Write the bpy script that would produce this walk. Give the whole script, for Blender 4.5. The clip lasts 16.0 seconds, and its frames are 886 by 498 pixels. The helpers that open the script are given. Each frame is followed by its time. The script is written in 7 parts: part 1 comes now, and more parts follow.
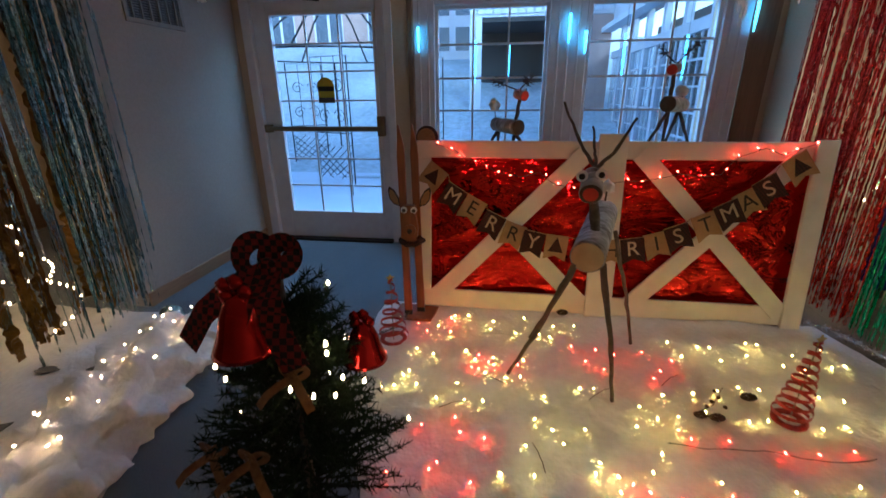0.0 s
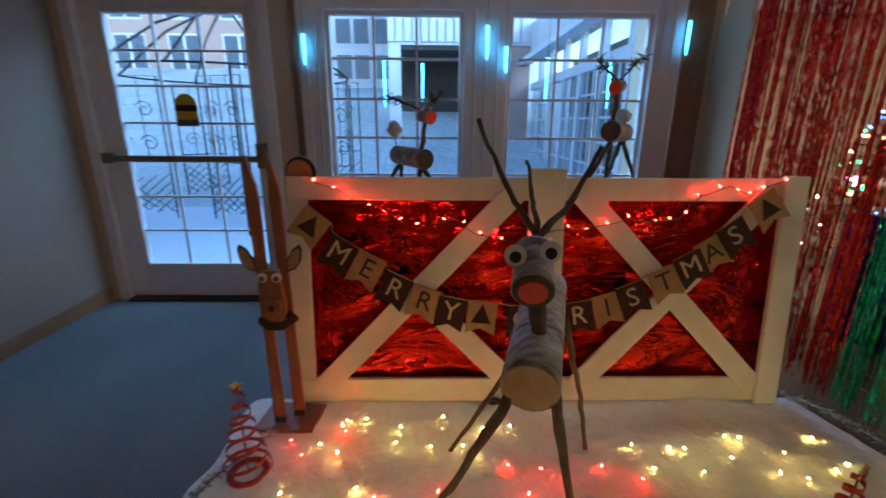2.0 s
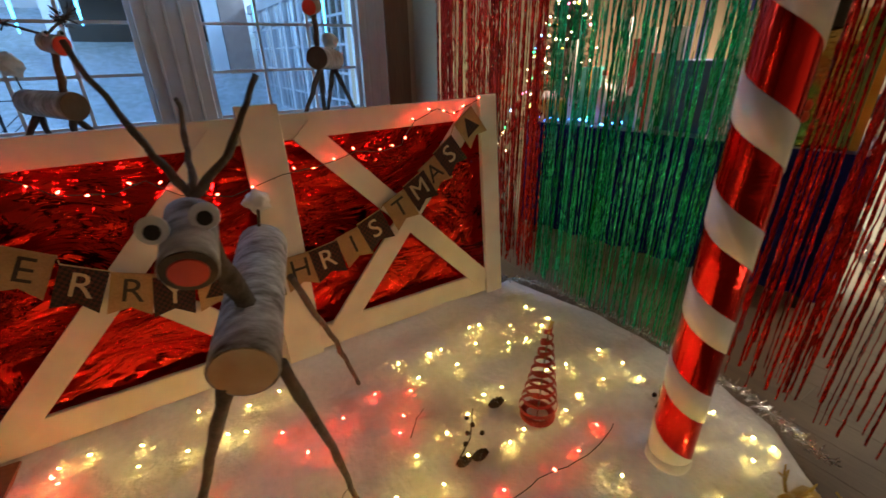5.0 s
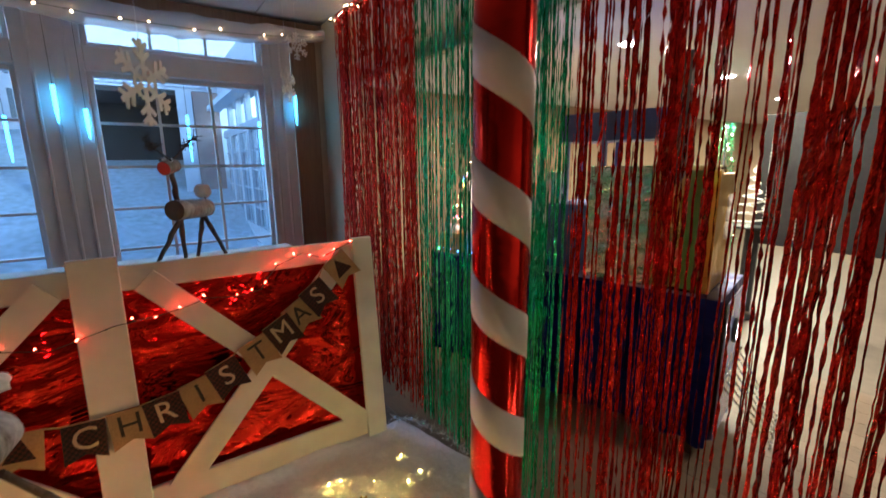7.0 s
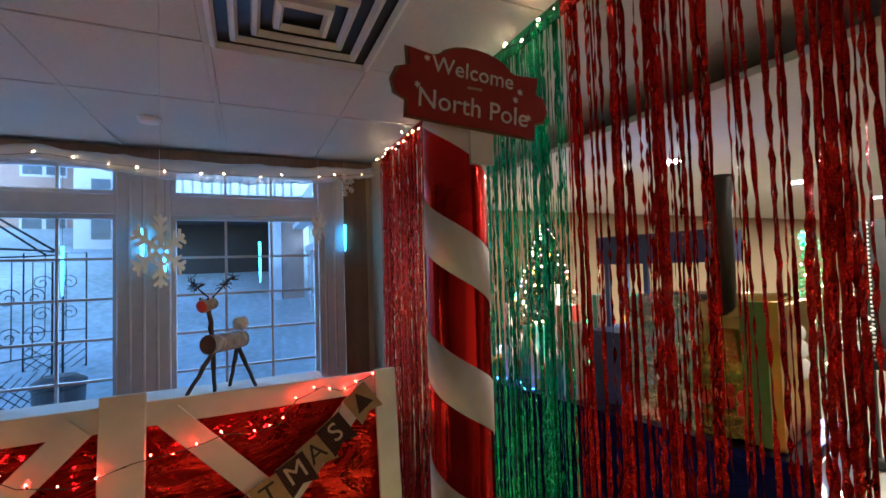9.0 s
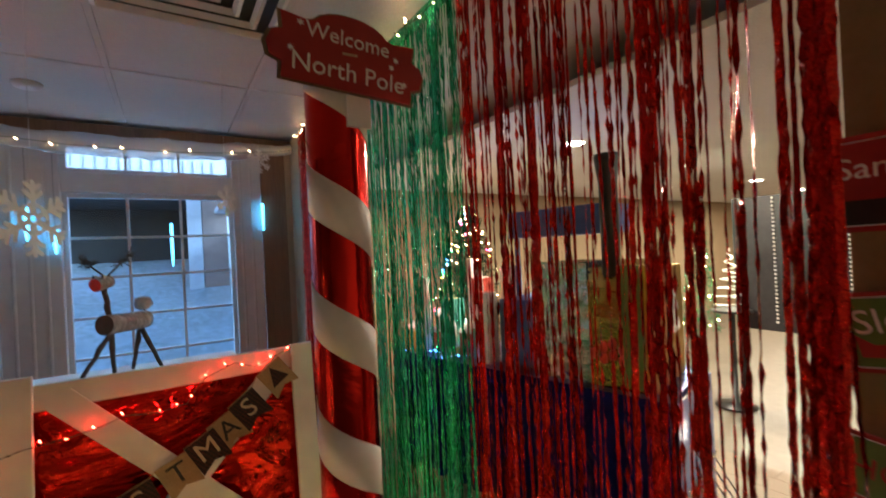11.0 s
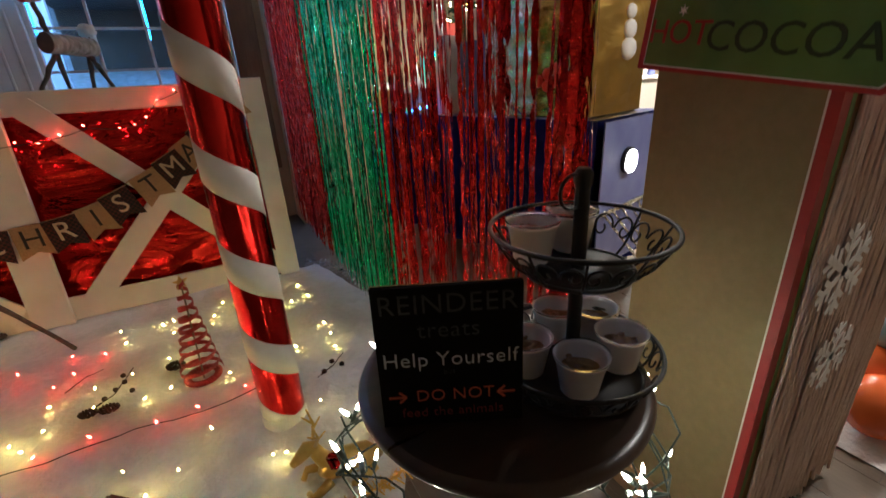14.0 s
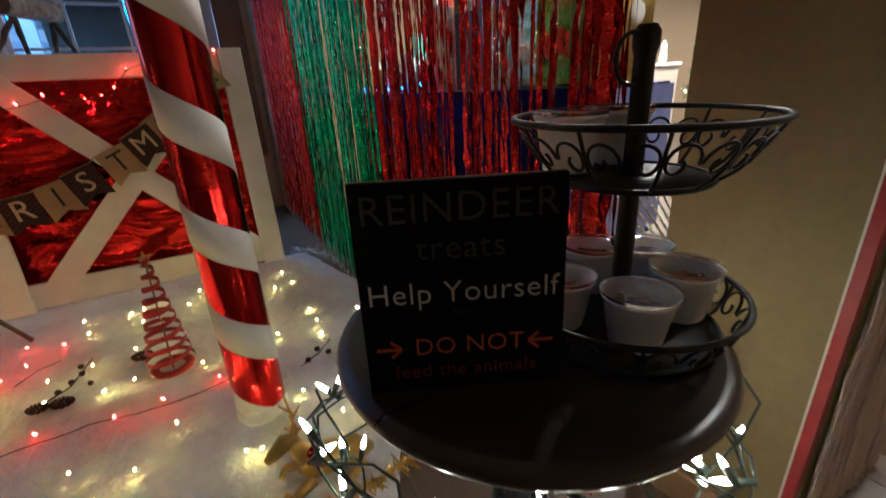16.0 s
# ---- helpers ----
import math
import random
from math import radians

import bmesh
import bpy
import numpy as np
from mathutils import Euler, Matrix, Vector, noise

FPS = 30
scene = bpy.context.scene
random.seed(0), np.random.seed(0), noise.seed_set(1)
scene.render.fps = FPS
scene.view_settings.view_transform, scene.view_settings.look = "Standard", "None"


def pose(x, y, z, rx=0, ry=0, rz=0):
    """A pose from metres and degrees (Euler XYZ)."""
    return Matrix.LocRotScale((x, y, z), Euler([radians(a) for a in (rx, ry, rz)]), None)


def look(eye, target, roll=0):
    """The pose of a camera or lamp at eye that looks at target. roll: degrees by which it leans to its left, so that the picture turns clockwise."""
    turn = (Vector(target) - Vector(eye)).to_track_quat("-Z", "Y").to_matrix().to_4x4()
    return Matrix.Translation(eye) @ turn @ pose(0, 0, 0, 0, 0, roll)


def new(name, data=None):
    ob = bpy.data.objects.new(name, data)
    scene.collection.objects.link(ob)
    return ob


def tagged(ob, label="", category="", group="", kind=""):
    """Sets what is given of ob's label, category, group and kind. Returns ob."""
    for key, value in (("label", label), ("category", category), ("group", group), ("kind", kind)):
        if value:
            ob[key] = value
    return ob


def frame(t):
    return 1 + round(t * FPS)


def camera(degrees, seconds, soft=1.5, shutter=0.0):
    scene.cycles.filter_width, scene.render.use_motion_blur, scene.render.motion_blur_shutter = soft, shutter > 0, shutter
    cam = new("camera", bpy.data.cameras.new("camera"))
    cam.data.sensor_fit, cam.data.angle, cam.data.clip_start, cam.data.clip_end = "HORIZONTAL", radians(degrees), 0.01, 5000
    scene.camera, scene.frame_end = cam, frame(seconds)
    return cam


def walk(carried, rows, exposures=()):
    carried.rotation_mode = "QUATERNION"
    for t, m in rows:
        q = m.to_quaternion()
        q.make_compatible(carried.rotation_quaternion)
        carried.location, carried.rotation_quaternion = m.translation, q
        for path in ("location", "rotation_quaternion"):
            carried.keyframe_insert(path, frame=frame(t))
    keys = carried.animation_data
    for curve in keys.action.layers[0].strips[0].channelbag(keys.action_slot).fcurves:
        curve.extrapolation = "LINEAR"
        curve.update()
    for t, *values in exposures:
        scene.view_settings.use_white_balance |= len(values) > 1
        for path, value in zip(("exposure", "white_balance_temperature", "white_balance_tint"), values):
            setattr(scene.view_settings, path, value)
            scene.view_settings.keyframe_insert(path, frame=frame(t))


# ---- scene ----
cam = camera(91.8, 16.0, shutter=0.4)
PATH = [
    (0, (0.534, -2.495, 1.347), (0.26, -0.636, 0.663), -0.6),
    (0.5, (0.514, -2.354, 1.349), (0.225, -0.461, 0.773), -0.7),
    (1, (0.541, -2.157, 1.336), (0.252, -0.254, 0.794), -0.6),
    (1.5, (0.6, -1.96, 1.322), (0.333, -0.049, 0.797), 0.4),
    (2, (0.643, -1.762, 1.304), (0.679, 0.156, 0.741), 0.4),
    (2.5, (0.644, -1.608, 1.309), (0.902, 0.279, 0.696), 0.3),
    (3, (0.642, -1.55, 1.305), (0.968, 0.308, 0.642), 0.1),
    (3.5, (0.642, -1.545, 1.303), (1.02, 0.292, 0.607), 0.3),
    (4, (0.664, -1.583, 1.296), (1.156, 0.214, 0.569), 0.3),
    (4.5, (0.718, -1.624, 1.285), (1.482, 0.057, 0.516), 0.2),
    (5, (0.816, -1.698, 1.29), (1.785, -0.161, 0.454), -1.1),
    (7.3, (1.409, -1.969, 1.512), (2.499, -0.32, 1.207), -0.8),
    (7.5, (1.444, -1.96, 1.539), (2.47, -0.262, 1.291), -1.5),
    (8, (1.454, -1.996, 1.546), (2.423, -0.247, 1.504), -1.1),
    (8.2, (1.498, -2.009, 1.572), (2.404, -0.226, 1.56), -0.3),
    (10.3, (1.633, -2.121, 1.607), (2.441, -0.305, 1.826), -2.9),
    (10.5, (1.646, -2.137, 1.581), (2.554, -0.365, 1.777), -3.1),
    (11, (1.665, -2.166, 1.531), (2.743, -0.481, 1.534), -2.8),
    (11.5, (1.641, -2.272, 1.424), (2.871, -0.699, 1.32), -1.2),
    (12, (1.698, -2.391, 1.402), (2.934, -0.85, 1.09), -2.2),
    (12.5, (1.792, -2.478, 1.327), (2.861, -0.831, 0.948), -1.5),
    (13, (1.875, -2.517, 1.23), (2.794, -0.81, 0.739), -1.5),
    (13.5, (1.923, -2.52, 1.139), (2.787, -0.825, 0.523), -2.1),
    (14, (1.96, -2.482, 1.04), (2.809, -0.829, 0.3), -3.2),
    (14.5, (1.983, -2.473, 1.01), (2.831, -0.874, 0.16), -3.8),
    (15, (1.988, -2.462, 0.994), (2.822, -0.92, 0.03), -3.7),
    (15.5, (1.993, -2.413, 0.932), (2.835, -0.867, -0.016), -3.5),
    (16, (1.991, -2.378, 0.89), (2.872, -0.736, 0.164), -3.2),
]
walk(cam, [(t, look(e, a, r)) for t, e, a, r in PATH], [(0.0, 1.68, 5300, 10), (2.0, 1.58, 5600, 10), (4.0, 1.60, 5850, 10), (5.0, 1.66, 5900, 10), (8.5, 1.74, 5250, 10), (11.0, 1.78, 5850, 10), (12.0, 1.72, 5200, 10), (13.0, 1.57, 5000, 10), (14.6, 1.65, 5000, 10), (16.0, 1.52, 4850, 10)])

# ---- world and daylight ----
world = bpy.data.worlds.new("dusk_sky")
scene.world = world
world.use_nodes = True
wn, wl = world.node_tree.nodes, world.node_tree.links
sky = wn.new("ShaderNodeTexSky")
sky.sky_type = "NISHITA"
sky.sun_disc = False
sky.sun_elevation, sky.sun_rotation = radians(14), radians(150)
sky.dust_density, sky.ozone_density = 0.1, 3.0
wl.new(sky.outputs[0], wn["Background"].inputs[0])
wn["Background"].inputs[1].default_value = 0.15
sun_data = bpy.data.lights.new("sun", "SUN")
sun_data.energy, sun_data.angle, sun_data.color = 1.15, radians(20), (0.48, 0.75, 1.0)
sun = new("sun", sun_data)
sun.matrix_world = pose(0, 0, 8, 76, 0, 30)


def area_lamp(name, m, sx, sy, watts, colour):
    d = bpy.data.lights.new(name, "AREA")
    d.shape, d.size, d.size_y, d.energy, d.color = "RECTANGLE", sx, sy, watts, colour
    o = new(name, d)
    o.matrix_world = m
    return o


# sky light falling in through the glazed door and windows, and the ceiling lamps of the neighbouring room
area_lamp("window_skylight", look((1.0, 2.15, 2.95), (0.9, -0.1, 0.5)), 2.6, 0.9, 32, (0.36, 0.66, 1.0))
area_lamp("door_skylight", look((-1.05, 2.15, 2.95), (-1.0, -0.1, 0.0)), 1.3, 0.9, 12, (0.42, 0.70, 1.0))
LAMPS = [(4.2, -0.06), (6.1, 0.12), (8.4, 0.42), (10.8, 0.72)]
RCEIL = 2.27
for lx, ly in LAMPS:
    area_lamp("room_light", pose(lx, ly, RCEIL - 0.03), 0.2, 0.2, 44, (1.0, 0.80, 0.54))

# second lamp row behind the pier, unseen, added to light the train front
LAMPS_ADDED = [(4.1, -2.35), (6.2, -2.1)]
for lx, ly in LAMPS_ADDED:
    area_lamp("room_light", pose(lx, ly, RCEIL - 0.03), 0.2, 0.2, 9, (1.0, 0.80, 0.54))


# ---- materials ----
def mat(name, rough=0.6, metal=0.0, spec=0.5):
    m = bpy.data.materials.new(name)
    m.use_nodes = True
    b = m.node_tree.nodes["Principled BSDF"]
    b.inputs["Roughness"].default_value, b.inputs["Metallic"].default_value = rough, metal
    b.inputs["Specular IOR Level"].default_value = spec
    return m, m.node_tree.nodes, m.node_tree.links, b


def surface(name, c1, c2, scale=20.0, rough=0.6, metal=0.0, bump=0.0, bscale=None, stretch=(1, 1, 1), spec=0.5, big=None,
            island=0.0, obrand=0.0, sheen=0.0):
    """Two colours mixed by noise at two scales, with relief and slight gloss variation."""
    m, n, l, b = mat(name, rough, metal, spec)
    tc, mp = n.new("ShaderNodeTexCoord"), n.new("ShaderNodeMapping")
    mp.inputs["Scale"].default_value = stretch
    l.new(tc.outputs["Object"], mp.inputs[0])
    n1, n2 = n.new("ShaderNodeTexNoise"), n.new("ShaderNodeTexNoise")
    n1.inputs["Scale"].default_value, n1.inputs["Detail"].default_value = scale, 6
    n2.inputs["Scale"].default_value, n2.inputs["Detail"].default_value = big or scale * 0.13, 3
    for q in (n1, n2):
        l.new(mp.outputs[0], q.inputs["Vector"])
    add = n.new("ShaderNodeMath")
    add.operation = "ADD"
    l.new(n1.outputs[0], add.inputs[0])
    l.new(n2.outputs[0], add.inputs[1])
    src = add.outputs[0]
    rnd = None
    if island:
        rnd = n.new("ShaderNodeNewGeometry").outputs["Random Per Island"]
    elif obrand:
        rnd = n.new("ShaderNodeObjectInfo").outputs["Random"]
    if rnd:
        k = n.new("ShaderNodeMath")
        k.operation, k.inputs[1].default_value = "MULTIPLY_ADD", island or obrand
        l.new(rnd, k.inputs[0])
        l.new(src, k.inputs[2])
        src = k.outputs[0]
    ramp = n.new("ShaderNodeValToRGB")
    hi = 1.35 + (island or obrand)
    mr = n.new("ShaderNodeMapRange")
    mr.inputs["From Min"].default_value, mr.inputs["From Max"].default_value = 0.65, hi
    l.new(src, mr.inputs[0])
    l.new(mr.outputs[0], ramp.inputs[0])
    ramp.color_ramp.elements[0].color, ramp.color_ramp.elements[1].color = (*c1, 1), (*c2, 1)
    l.new(ramp.outputs[0], b.inputs["Base Color"])
    rr = n.new("ShaderNodeMapRange")
    rr.inputs["To Min"].default_value, rr.inputs["To Max"].default_value = max(0.02, rough - 0.1), min(1, rough + 0.1)
    l.new(n2.outputs[0], rr.inputs[0])
    l.new(rr.outputs[0], b.inputs["Roughness"])
    if bump:
        bp, nb = n.new("ShaderNodeBump"), n.new("ShaderNodeTexNoise")
        nb.inputs["Scale"].default_value, nb.inputs["Detail"].default_value = bscale or scale, 5
        l.new(mp.outputs[0], nb.inputs["Vector"])
        bp.inputs["Strength"].default_value, bp.inputs["Distance"].default_value = bump, 0.01
        l.new(nb.outputs[0], bp.inputs["Height"])
        l.new(bp.outputs[0], b.inputs["Normal"])
    if sheen:
        b.inputs["Sheen Weight"].default_value = sheen
    return m


def glow(name, colour, strength):
    m, n, l, b = mat(name, 0.4)
    b.inputs["Base Color"].default_value = (*colour, 1)
    b.inputs["Emission Color"].default_value = (*colour, 1)
    b.inputs["Emission Strength"].default_value = strength
    return m


def foil(name, c1, c2, wave=18.0, strength=0.9, dist=0.03, rough=0.16):
    """Thin wrinkled metallic film."""
    m, n, l, b = mat(name, rough, 1.0)
    tc = n.new("ShaderNodeTexCoord")
    nz, vz = n.new("ShaderNodeTexNoise"), n.new("ShaderNodeTexVoronoi")
    nz.inputs["Scale"].default_value, nz.inputs["Detail"].default_value, nz.inputs["Distortion"].default_value = wave * 0.35, 4, 1.2
    vz.inputs["Scale"].default_value = wave
    vz.feature = "SMOOTH_F1"
    mp = n.new("ShaderNodeMapping")
    mp.inputs["Scale"].default_value, mp.inputs["Rotation"].default_value = (1, 1, 2.2), (0, 0.6, 0)
    l.new(tc.outputs["Object"], mp.inputs[0])
    l.new(mp.outputs[0], nz.inputs["Vector"])
    l.new(mp.outputs[0], vz.inputs["Vector"])
    mx = n.new("ShaderNodeMath")
    mx.operation = "MULTIPLY_ADD"
    mx.inputs[1].default_value = 0.5
    l.new(vz.outputs["Distance"], mx.inputs[0])
    l.new(nz.outputs[0], mx.inputs[2])
    bp = n.new("ShaderNodeBump")
    bp.inputs["Strength"].default_value, bp.inputs["Distance"].default_value = strength, dist
    l.new(mx.outputs[0], bp.inputs["Height"])
    l.new(bp.outputs[0], b.inputs["Normal"])
    ramp = n.new("ShaderNodeValToRGB")
    ramp.color_ramp.elements[0].color, ramp.color_ramp.elements[1].color = (*c1, 1), (*c2, 1)
    l.new(nz.outputs[0], ramp.inputs[0])
    l.new(ramp.outputs[0], b.inputs["Base Color"])
    return m


def tinsel(name, c1, c2, rough=0.26, metal=0.6):
    """Shiny ribbon film, each strand a little different, crinkled along its length."""
    m, n, l, b = mat(name, rough, metal)
    g = n.new("ShaderNodeNewGeometry")
    ramp = n.new("ShaderNodeValToRGB")
    ramp.color_ramp.elements[0].color, ramp.color_ramp.elements[1].color = (*c1, 1), (*c2, 1)
    l.new(g.outputs["Random Per Island"], ramp.inputs[0])
    l.new(ramp.outputs[0], b.inputs["Base Color"])
    b.inputs["Roughness"].default_value = rough
    tc, nz, bp = n.new("ShaderNodeTexCoord"), n.new("ShaderNodeTexNoise"), n.new("ShaderNodeBump")
    nz.inputs["Scale"].default_value, nz.inputs["Detail"].default_value = 70, 5
    l.new(tc.outputs["Object"], nz.inputs["Vector"])
    bp.inputs["Strength"].default_value, bp.inputs["Distance"].default_value = 0.9, 0.02
    l.new(nz.outputs[0], bp.inputs["Height"])
    l.new(bp.outputs[0], b.inputs["Normal"])
    return m


M_WALL = surface("tan_wall_paint", (0.50, 0.39, 0.26), (0.57, 0.45, 0.31), 60, 0.75, bump=0.12, bscale=220, big=1.5)
# the tan wall paint again, darkened so its wall looks less lit
M_WALLDIM = surface("dimmed_tan_wall", (0.22, 0.155, 0.09), (0.28, 0.20, 0.12), 60, 0.75, bump=0.12, bscale=220, big=1.5)
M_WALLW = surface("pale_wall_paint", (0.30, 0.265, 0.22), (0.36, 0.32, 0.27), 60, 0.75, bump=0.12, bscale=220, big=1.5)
M_WHITE = surface("white_window_paint", (0.66, 0.66, 0.68), (0.78, 0.78, 0.80), 14, 0.4, bump=0.05, bscale=60)
M_WOOD = surface("stained_wood_trim", (0.17, 0.10, 0.06), (0.27, 0.17, 0.10), 12, 0.5, bump=0.1, stretch=(8, 8, 0.6))
M_BASE = surface("oak_baseboard", (0.25, 0.14, 0.07), (0.36, 0.22, 0.11), 14, 0.45, bump=0.1, stretch=(6, 0.6, 6))
M_CARPET = surface("slate_blue_carpet", (0.062, 0.084, 0.104), (0.150, 0.182, 0.212), 160, 0.95, bump=0.8, bscale=300, big=2.2, stretch=(1, 0.35, 1), sheen=0.3)
M_PLANK = surface("grey_brown_plank", (0.085, 0.060, 0.038), (0.155, 0.112, 0.074), 9, 0.45, bump=0.12, stretch=(14, 1, 1), obrand=0.4)
M_CEIL = surface("ceiling_tile", (0.55, 0.55, 0.55), (0.63, 0.63, 0.62), 90, 0.9, bump=0.35, bscale=140, big=2)
M_GATE = surface("white_painted_board", (0.60, 0.56, 0.50), (0.74, 0.70, 0.64), 9, 0.55, bump=0.12, stretch=(1, 1, 1), big=1.2)
M_SNOW = surface("cotton_snow_blanket", (0.62, 0.61, 0.60), (0.76, 0.75, 0.74), 35, 0.95, bump=0.9, bscale=38, big=3, sheen=0.5)
M_REDFOIL = foil("red_foil_film", (0.32, 0.004, 0.003), (0.74, 0.035, 0.012), 7, 1.0, 0.06, 0.11)
M_POLERED = foil("red_mirror_film", (0.55, 0.012, 0.008), (0.72, 0.03, 0.015), 5, 0.25, 0.02, 0.14)
M_POLEWHITE = surface("white_paper_band", (0.66, 0.65, 0.62), (0.74, 0.72, 0.69), 40, 0.6, bump=0.06)
M_TRED = tinsel("red_tinsel_film", (0.42, 0.012, 0.010), (0.78, 0.07, 0.05), 0.12, 1.0)
M_TRED2 = tinsel("deep_red_tinsel_film", (0.34, 0.006, 0.005), (0.80, 0.04, 0.02), 0.11, 1.0)
M_TGREEN = tinsel("green_tinsel_film", (0.008, 0.26, 0.08), (0.10, 0.80, 0.46), 0.11, 1.0)
M_TBLUE = tinsel("blue_silver_tinsel_film", (0.05, 0.16, 0.18), (0.62, 0.74, 0.72), 0.10, 1.0)
M_TGOLD = tinsel("amber_tinsel_film", (0.07, 0.035, 0.006), (0.24, 0.13, 0.02), 0.28, 0.8)
M_BIRCH = surface("birch_bark", (0.085, 0.065, 0.05), (0.56, 0.55, 0.56), 26, 0.75, bump=0.9, bscale=45, stretch=(1, 2.6, 1), big=9)
M_BARK = surface("dark_twig_bark", (0.045, 0.032, 0.025), (0.13, 0.095, 0.07), 40, 0.85, bump=0.8, bscale=60)
M_CUT = surface("cut_log_wood", (0.42, 0.27, 0.14), (0.58, 0.42, 0.25), 18, 0.7, bump=0.2, big=6)
M_CUTDARK = surface("weathered_log_end", (0.05, 0.035, 0.028), (0.12, 0.085, 0.06), 30, 0.85, bump=0.4)
M_REDPAINT = surface("red_nose_paint", (0.55, 0.03, 0.015), (0.72, 0.06, 0.03), 30, 0.5, bump=0.1)
M_SKI = surface("old_brown_ski", (0.17, 0.055, 0.022), (0.30, 0.11, 0.045), 10, 0.4, bump=0.1, stretch=(4, 4, 0.7))
M_BLACK = surface("black_metal", (0.008, 0.008, 0.009), (0.02, 0.02, 0.021), 30, 0.45, bump=0.05, spec=0.3)
M_BLACKP = surface("black_plastic", (0.01, 0.01, 0.011), (0.025, 0.025, 0.026), 30, 0.4)
M_EYEW = surface("white_eye_plastic", (0.74, 0.74, 0.73), (0.82, 0.82, 0.81), 40, 0.25)
M_KRAFT = surface("kraft_burlap", (0.27, 0.165, 0.07), (0.39, 0.25, 0.12), 120, 0.9, bump=0.4, bscale=260)
M_CHECK = surface("dark_red_check_cloth", (0.03, 0.008, 0.007), (0.075, 0.016, 0.012), 70, 0.9, bump=0.3, bscale=200)
M_INK = surface("black_letter_ink", (0.012, 0.01, 0.01), (0.03, 0.025, 0.02), 60, 0.8)
M_TANINK = surface("tan_letter_paint", (0.42, 0.30, 0.17), (0.52, 0.40, 0.25), 60, 0.8)
M_TABLE = surface("dark_espresso_wood", (0.022, 0.013, 0.009), (0.05, 0.03, 0.02), 8, 0.3, bump=0.06, stretch=(1, 6, 1))
M_CHALKB = surface("chalkboard", (0.005, 0.005, 0.005), (0.011, 0.011, 0.011), 25, 0.85, spec=0.05)
M_CHALK = surface("white_chalk", (0.42, 0.42, 0.41), (0.66, 0.66, 0.64), 150, 0.95, bump=0.3)
M_CHALKD = surface("faded_chalk", (0.025, 0.027, 0.023), (0.06, 0.058, 0.05), 150, 0.95)
M_CHALKR = surface("orange_red_chalk", (0.44, 0.07, 0.028), (0.62, 0.13, 0.05), 150, 0.95)
M_CHALKDR = surface("dim_red_chalk", (0.13, 0.012, 0.010), (0.22, 0.03, 0.02), 150, 0.95)
M_SIGNRED = surface("red_sign_paint", (0.27, 0.009, 0.008), (0.36, 0.016, 0.014), 25, 0.5)
M_SIGNGRN = surface("green_sign_paint", (0.075, 0.16, 0.025), (0.12, 0.22, 0.045), 25, 0.55)
M_SIGNWHT = surface("white_sign_paint", (0.68, 0.66, 0.62), (0.78, 0.76, 0.72), 40, 0.55)
M_STRING = surface("white_yarn", (0.66, 0.50, 0.44), (0.86, 0.74, 0.68), 90, 0.9, bump=0.4, island=0.5)
# beige pier paint, darkened and yellowed to carry the warm dim light
M_PIER = surface("warm_dimmed_pier_paint", (0.21, 0.16, 0.066), (0.26, 0.20, 0.086), 60, 0.8, bump=0.12, bscale=220, big=1.5)
M_FLOORB = surface("pale_vinyl_floor", (0.075, 0.06, 0.042), (0.12, 0.098, 0.07), 12, 0.5, bump=0.05)
M_BLUECLOTH = foil("dark_blue_plastic_cloth", (0.006, 0.008, 0.07), (0.015, 0.02, 0.16), 6, 0.6, 0.04, 0.35)
M_GOLD = foil("gold_foil_wrap", (0.55, 0.33, 0.05), (0.82, 0.56, 0.12), 6, 0.6, 0.03, 0.3)
M_GOLDP = surface("gold_painted_figurine", (0.45, 0.29, 0.06), (0.66, 0.46, 0.13), 40, 0.32, metal=0.9, bump=0.2)
M_STARD = surface("red_glitter_band", (0.20, 0.015, 0.012), (0.45, 0.05, 0.035), 160, 0.45, metal=0.4, bump=0.5, bscale=300)
M_NEEDLE = surface("fir_needles", (0.004, 0.011, 0.005), (0.013, 0.028, 0.012), 60, 0.9, spec=0.2, island=0.6)
M_PLAID = surface("red_black_plaid_ribbon", (0.10, 0.006, 0.006), (0.26, 0.014, 0.012), 90, 0.8, bump=0.2)
gn, gl = M_CHECK.node_tree.nodes, M_CHECK.node_tree.links
gk, gtc = gn.new("ShaderNodeTexChecker"), gn.new("ShaderNodeTexCoord")
gk.inputs["Scale"].default_value, gk.inputs["Color2"].default_value = 95, (0.010, 0.006, 0.006, 1)
gl.new(gtc.outputs["Object"], gk.inputs["Vector"])
gl.new(gn["Color Ramp"].outputs[0], gk.inputs["Color1"])
gl.new(gk.outputs["Color"], gn["Principled BSDF"].inputs["Base Color"])
pn, pl_ = M_PLAID.node_tree.nodes, M_PLAID.node_tree.links
pck, ptc = pn.new("ShaderNodeTexChecker"), pn.new("ShaderNodeTexCoord")
pck.inputs["Scale"].default_value, pck.inputs["Color2"].default_value = 62, (0.012, 0.005, 0.005, 1)
pl_.new(ptc.outputs["Object"], pck.inputs["Vector"])
pl_.new(pn["Color Ramp"].outputs[0], pck.inputs["Color1"])
pl_.new(pck.outputs["Color"], pn["Principled BSDF"].inputs["Base Color"])
M_BELL = surface("red_enamel_bell", (0.34, 0.008, 0.006), (0.46, 0.018, 0.012), 20, 0.16, metal=0.9)
M_SILVER = foil("silver_tinsel_garland", (0.5, 0.5, 0.48), (0.9, 0.88, 0.82), 60, 1.0, 0.02, 0.15)
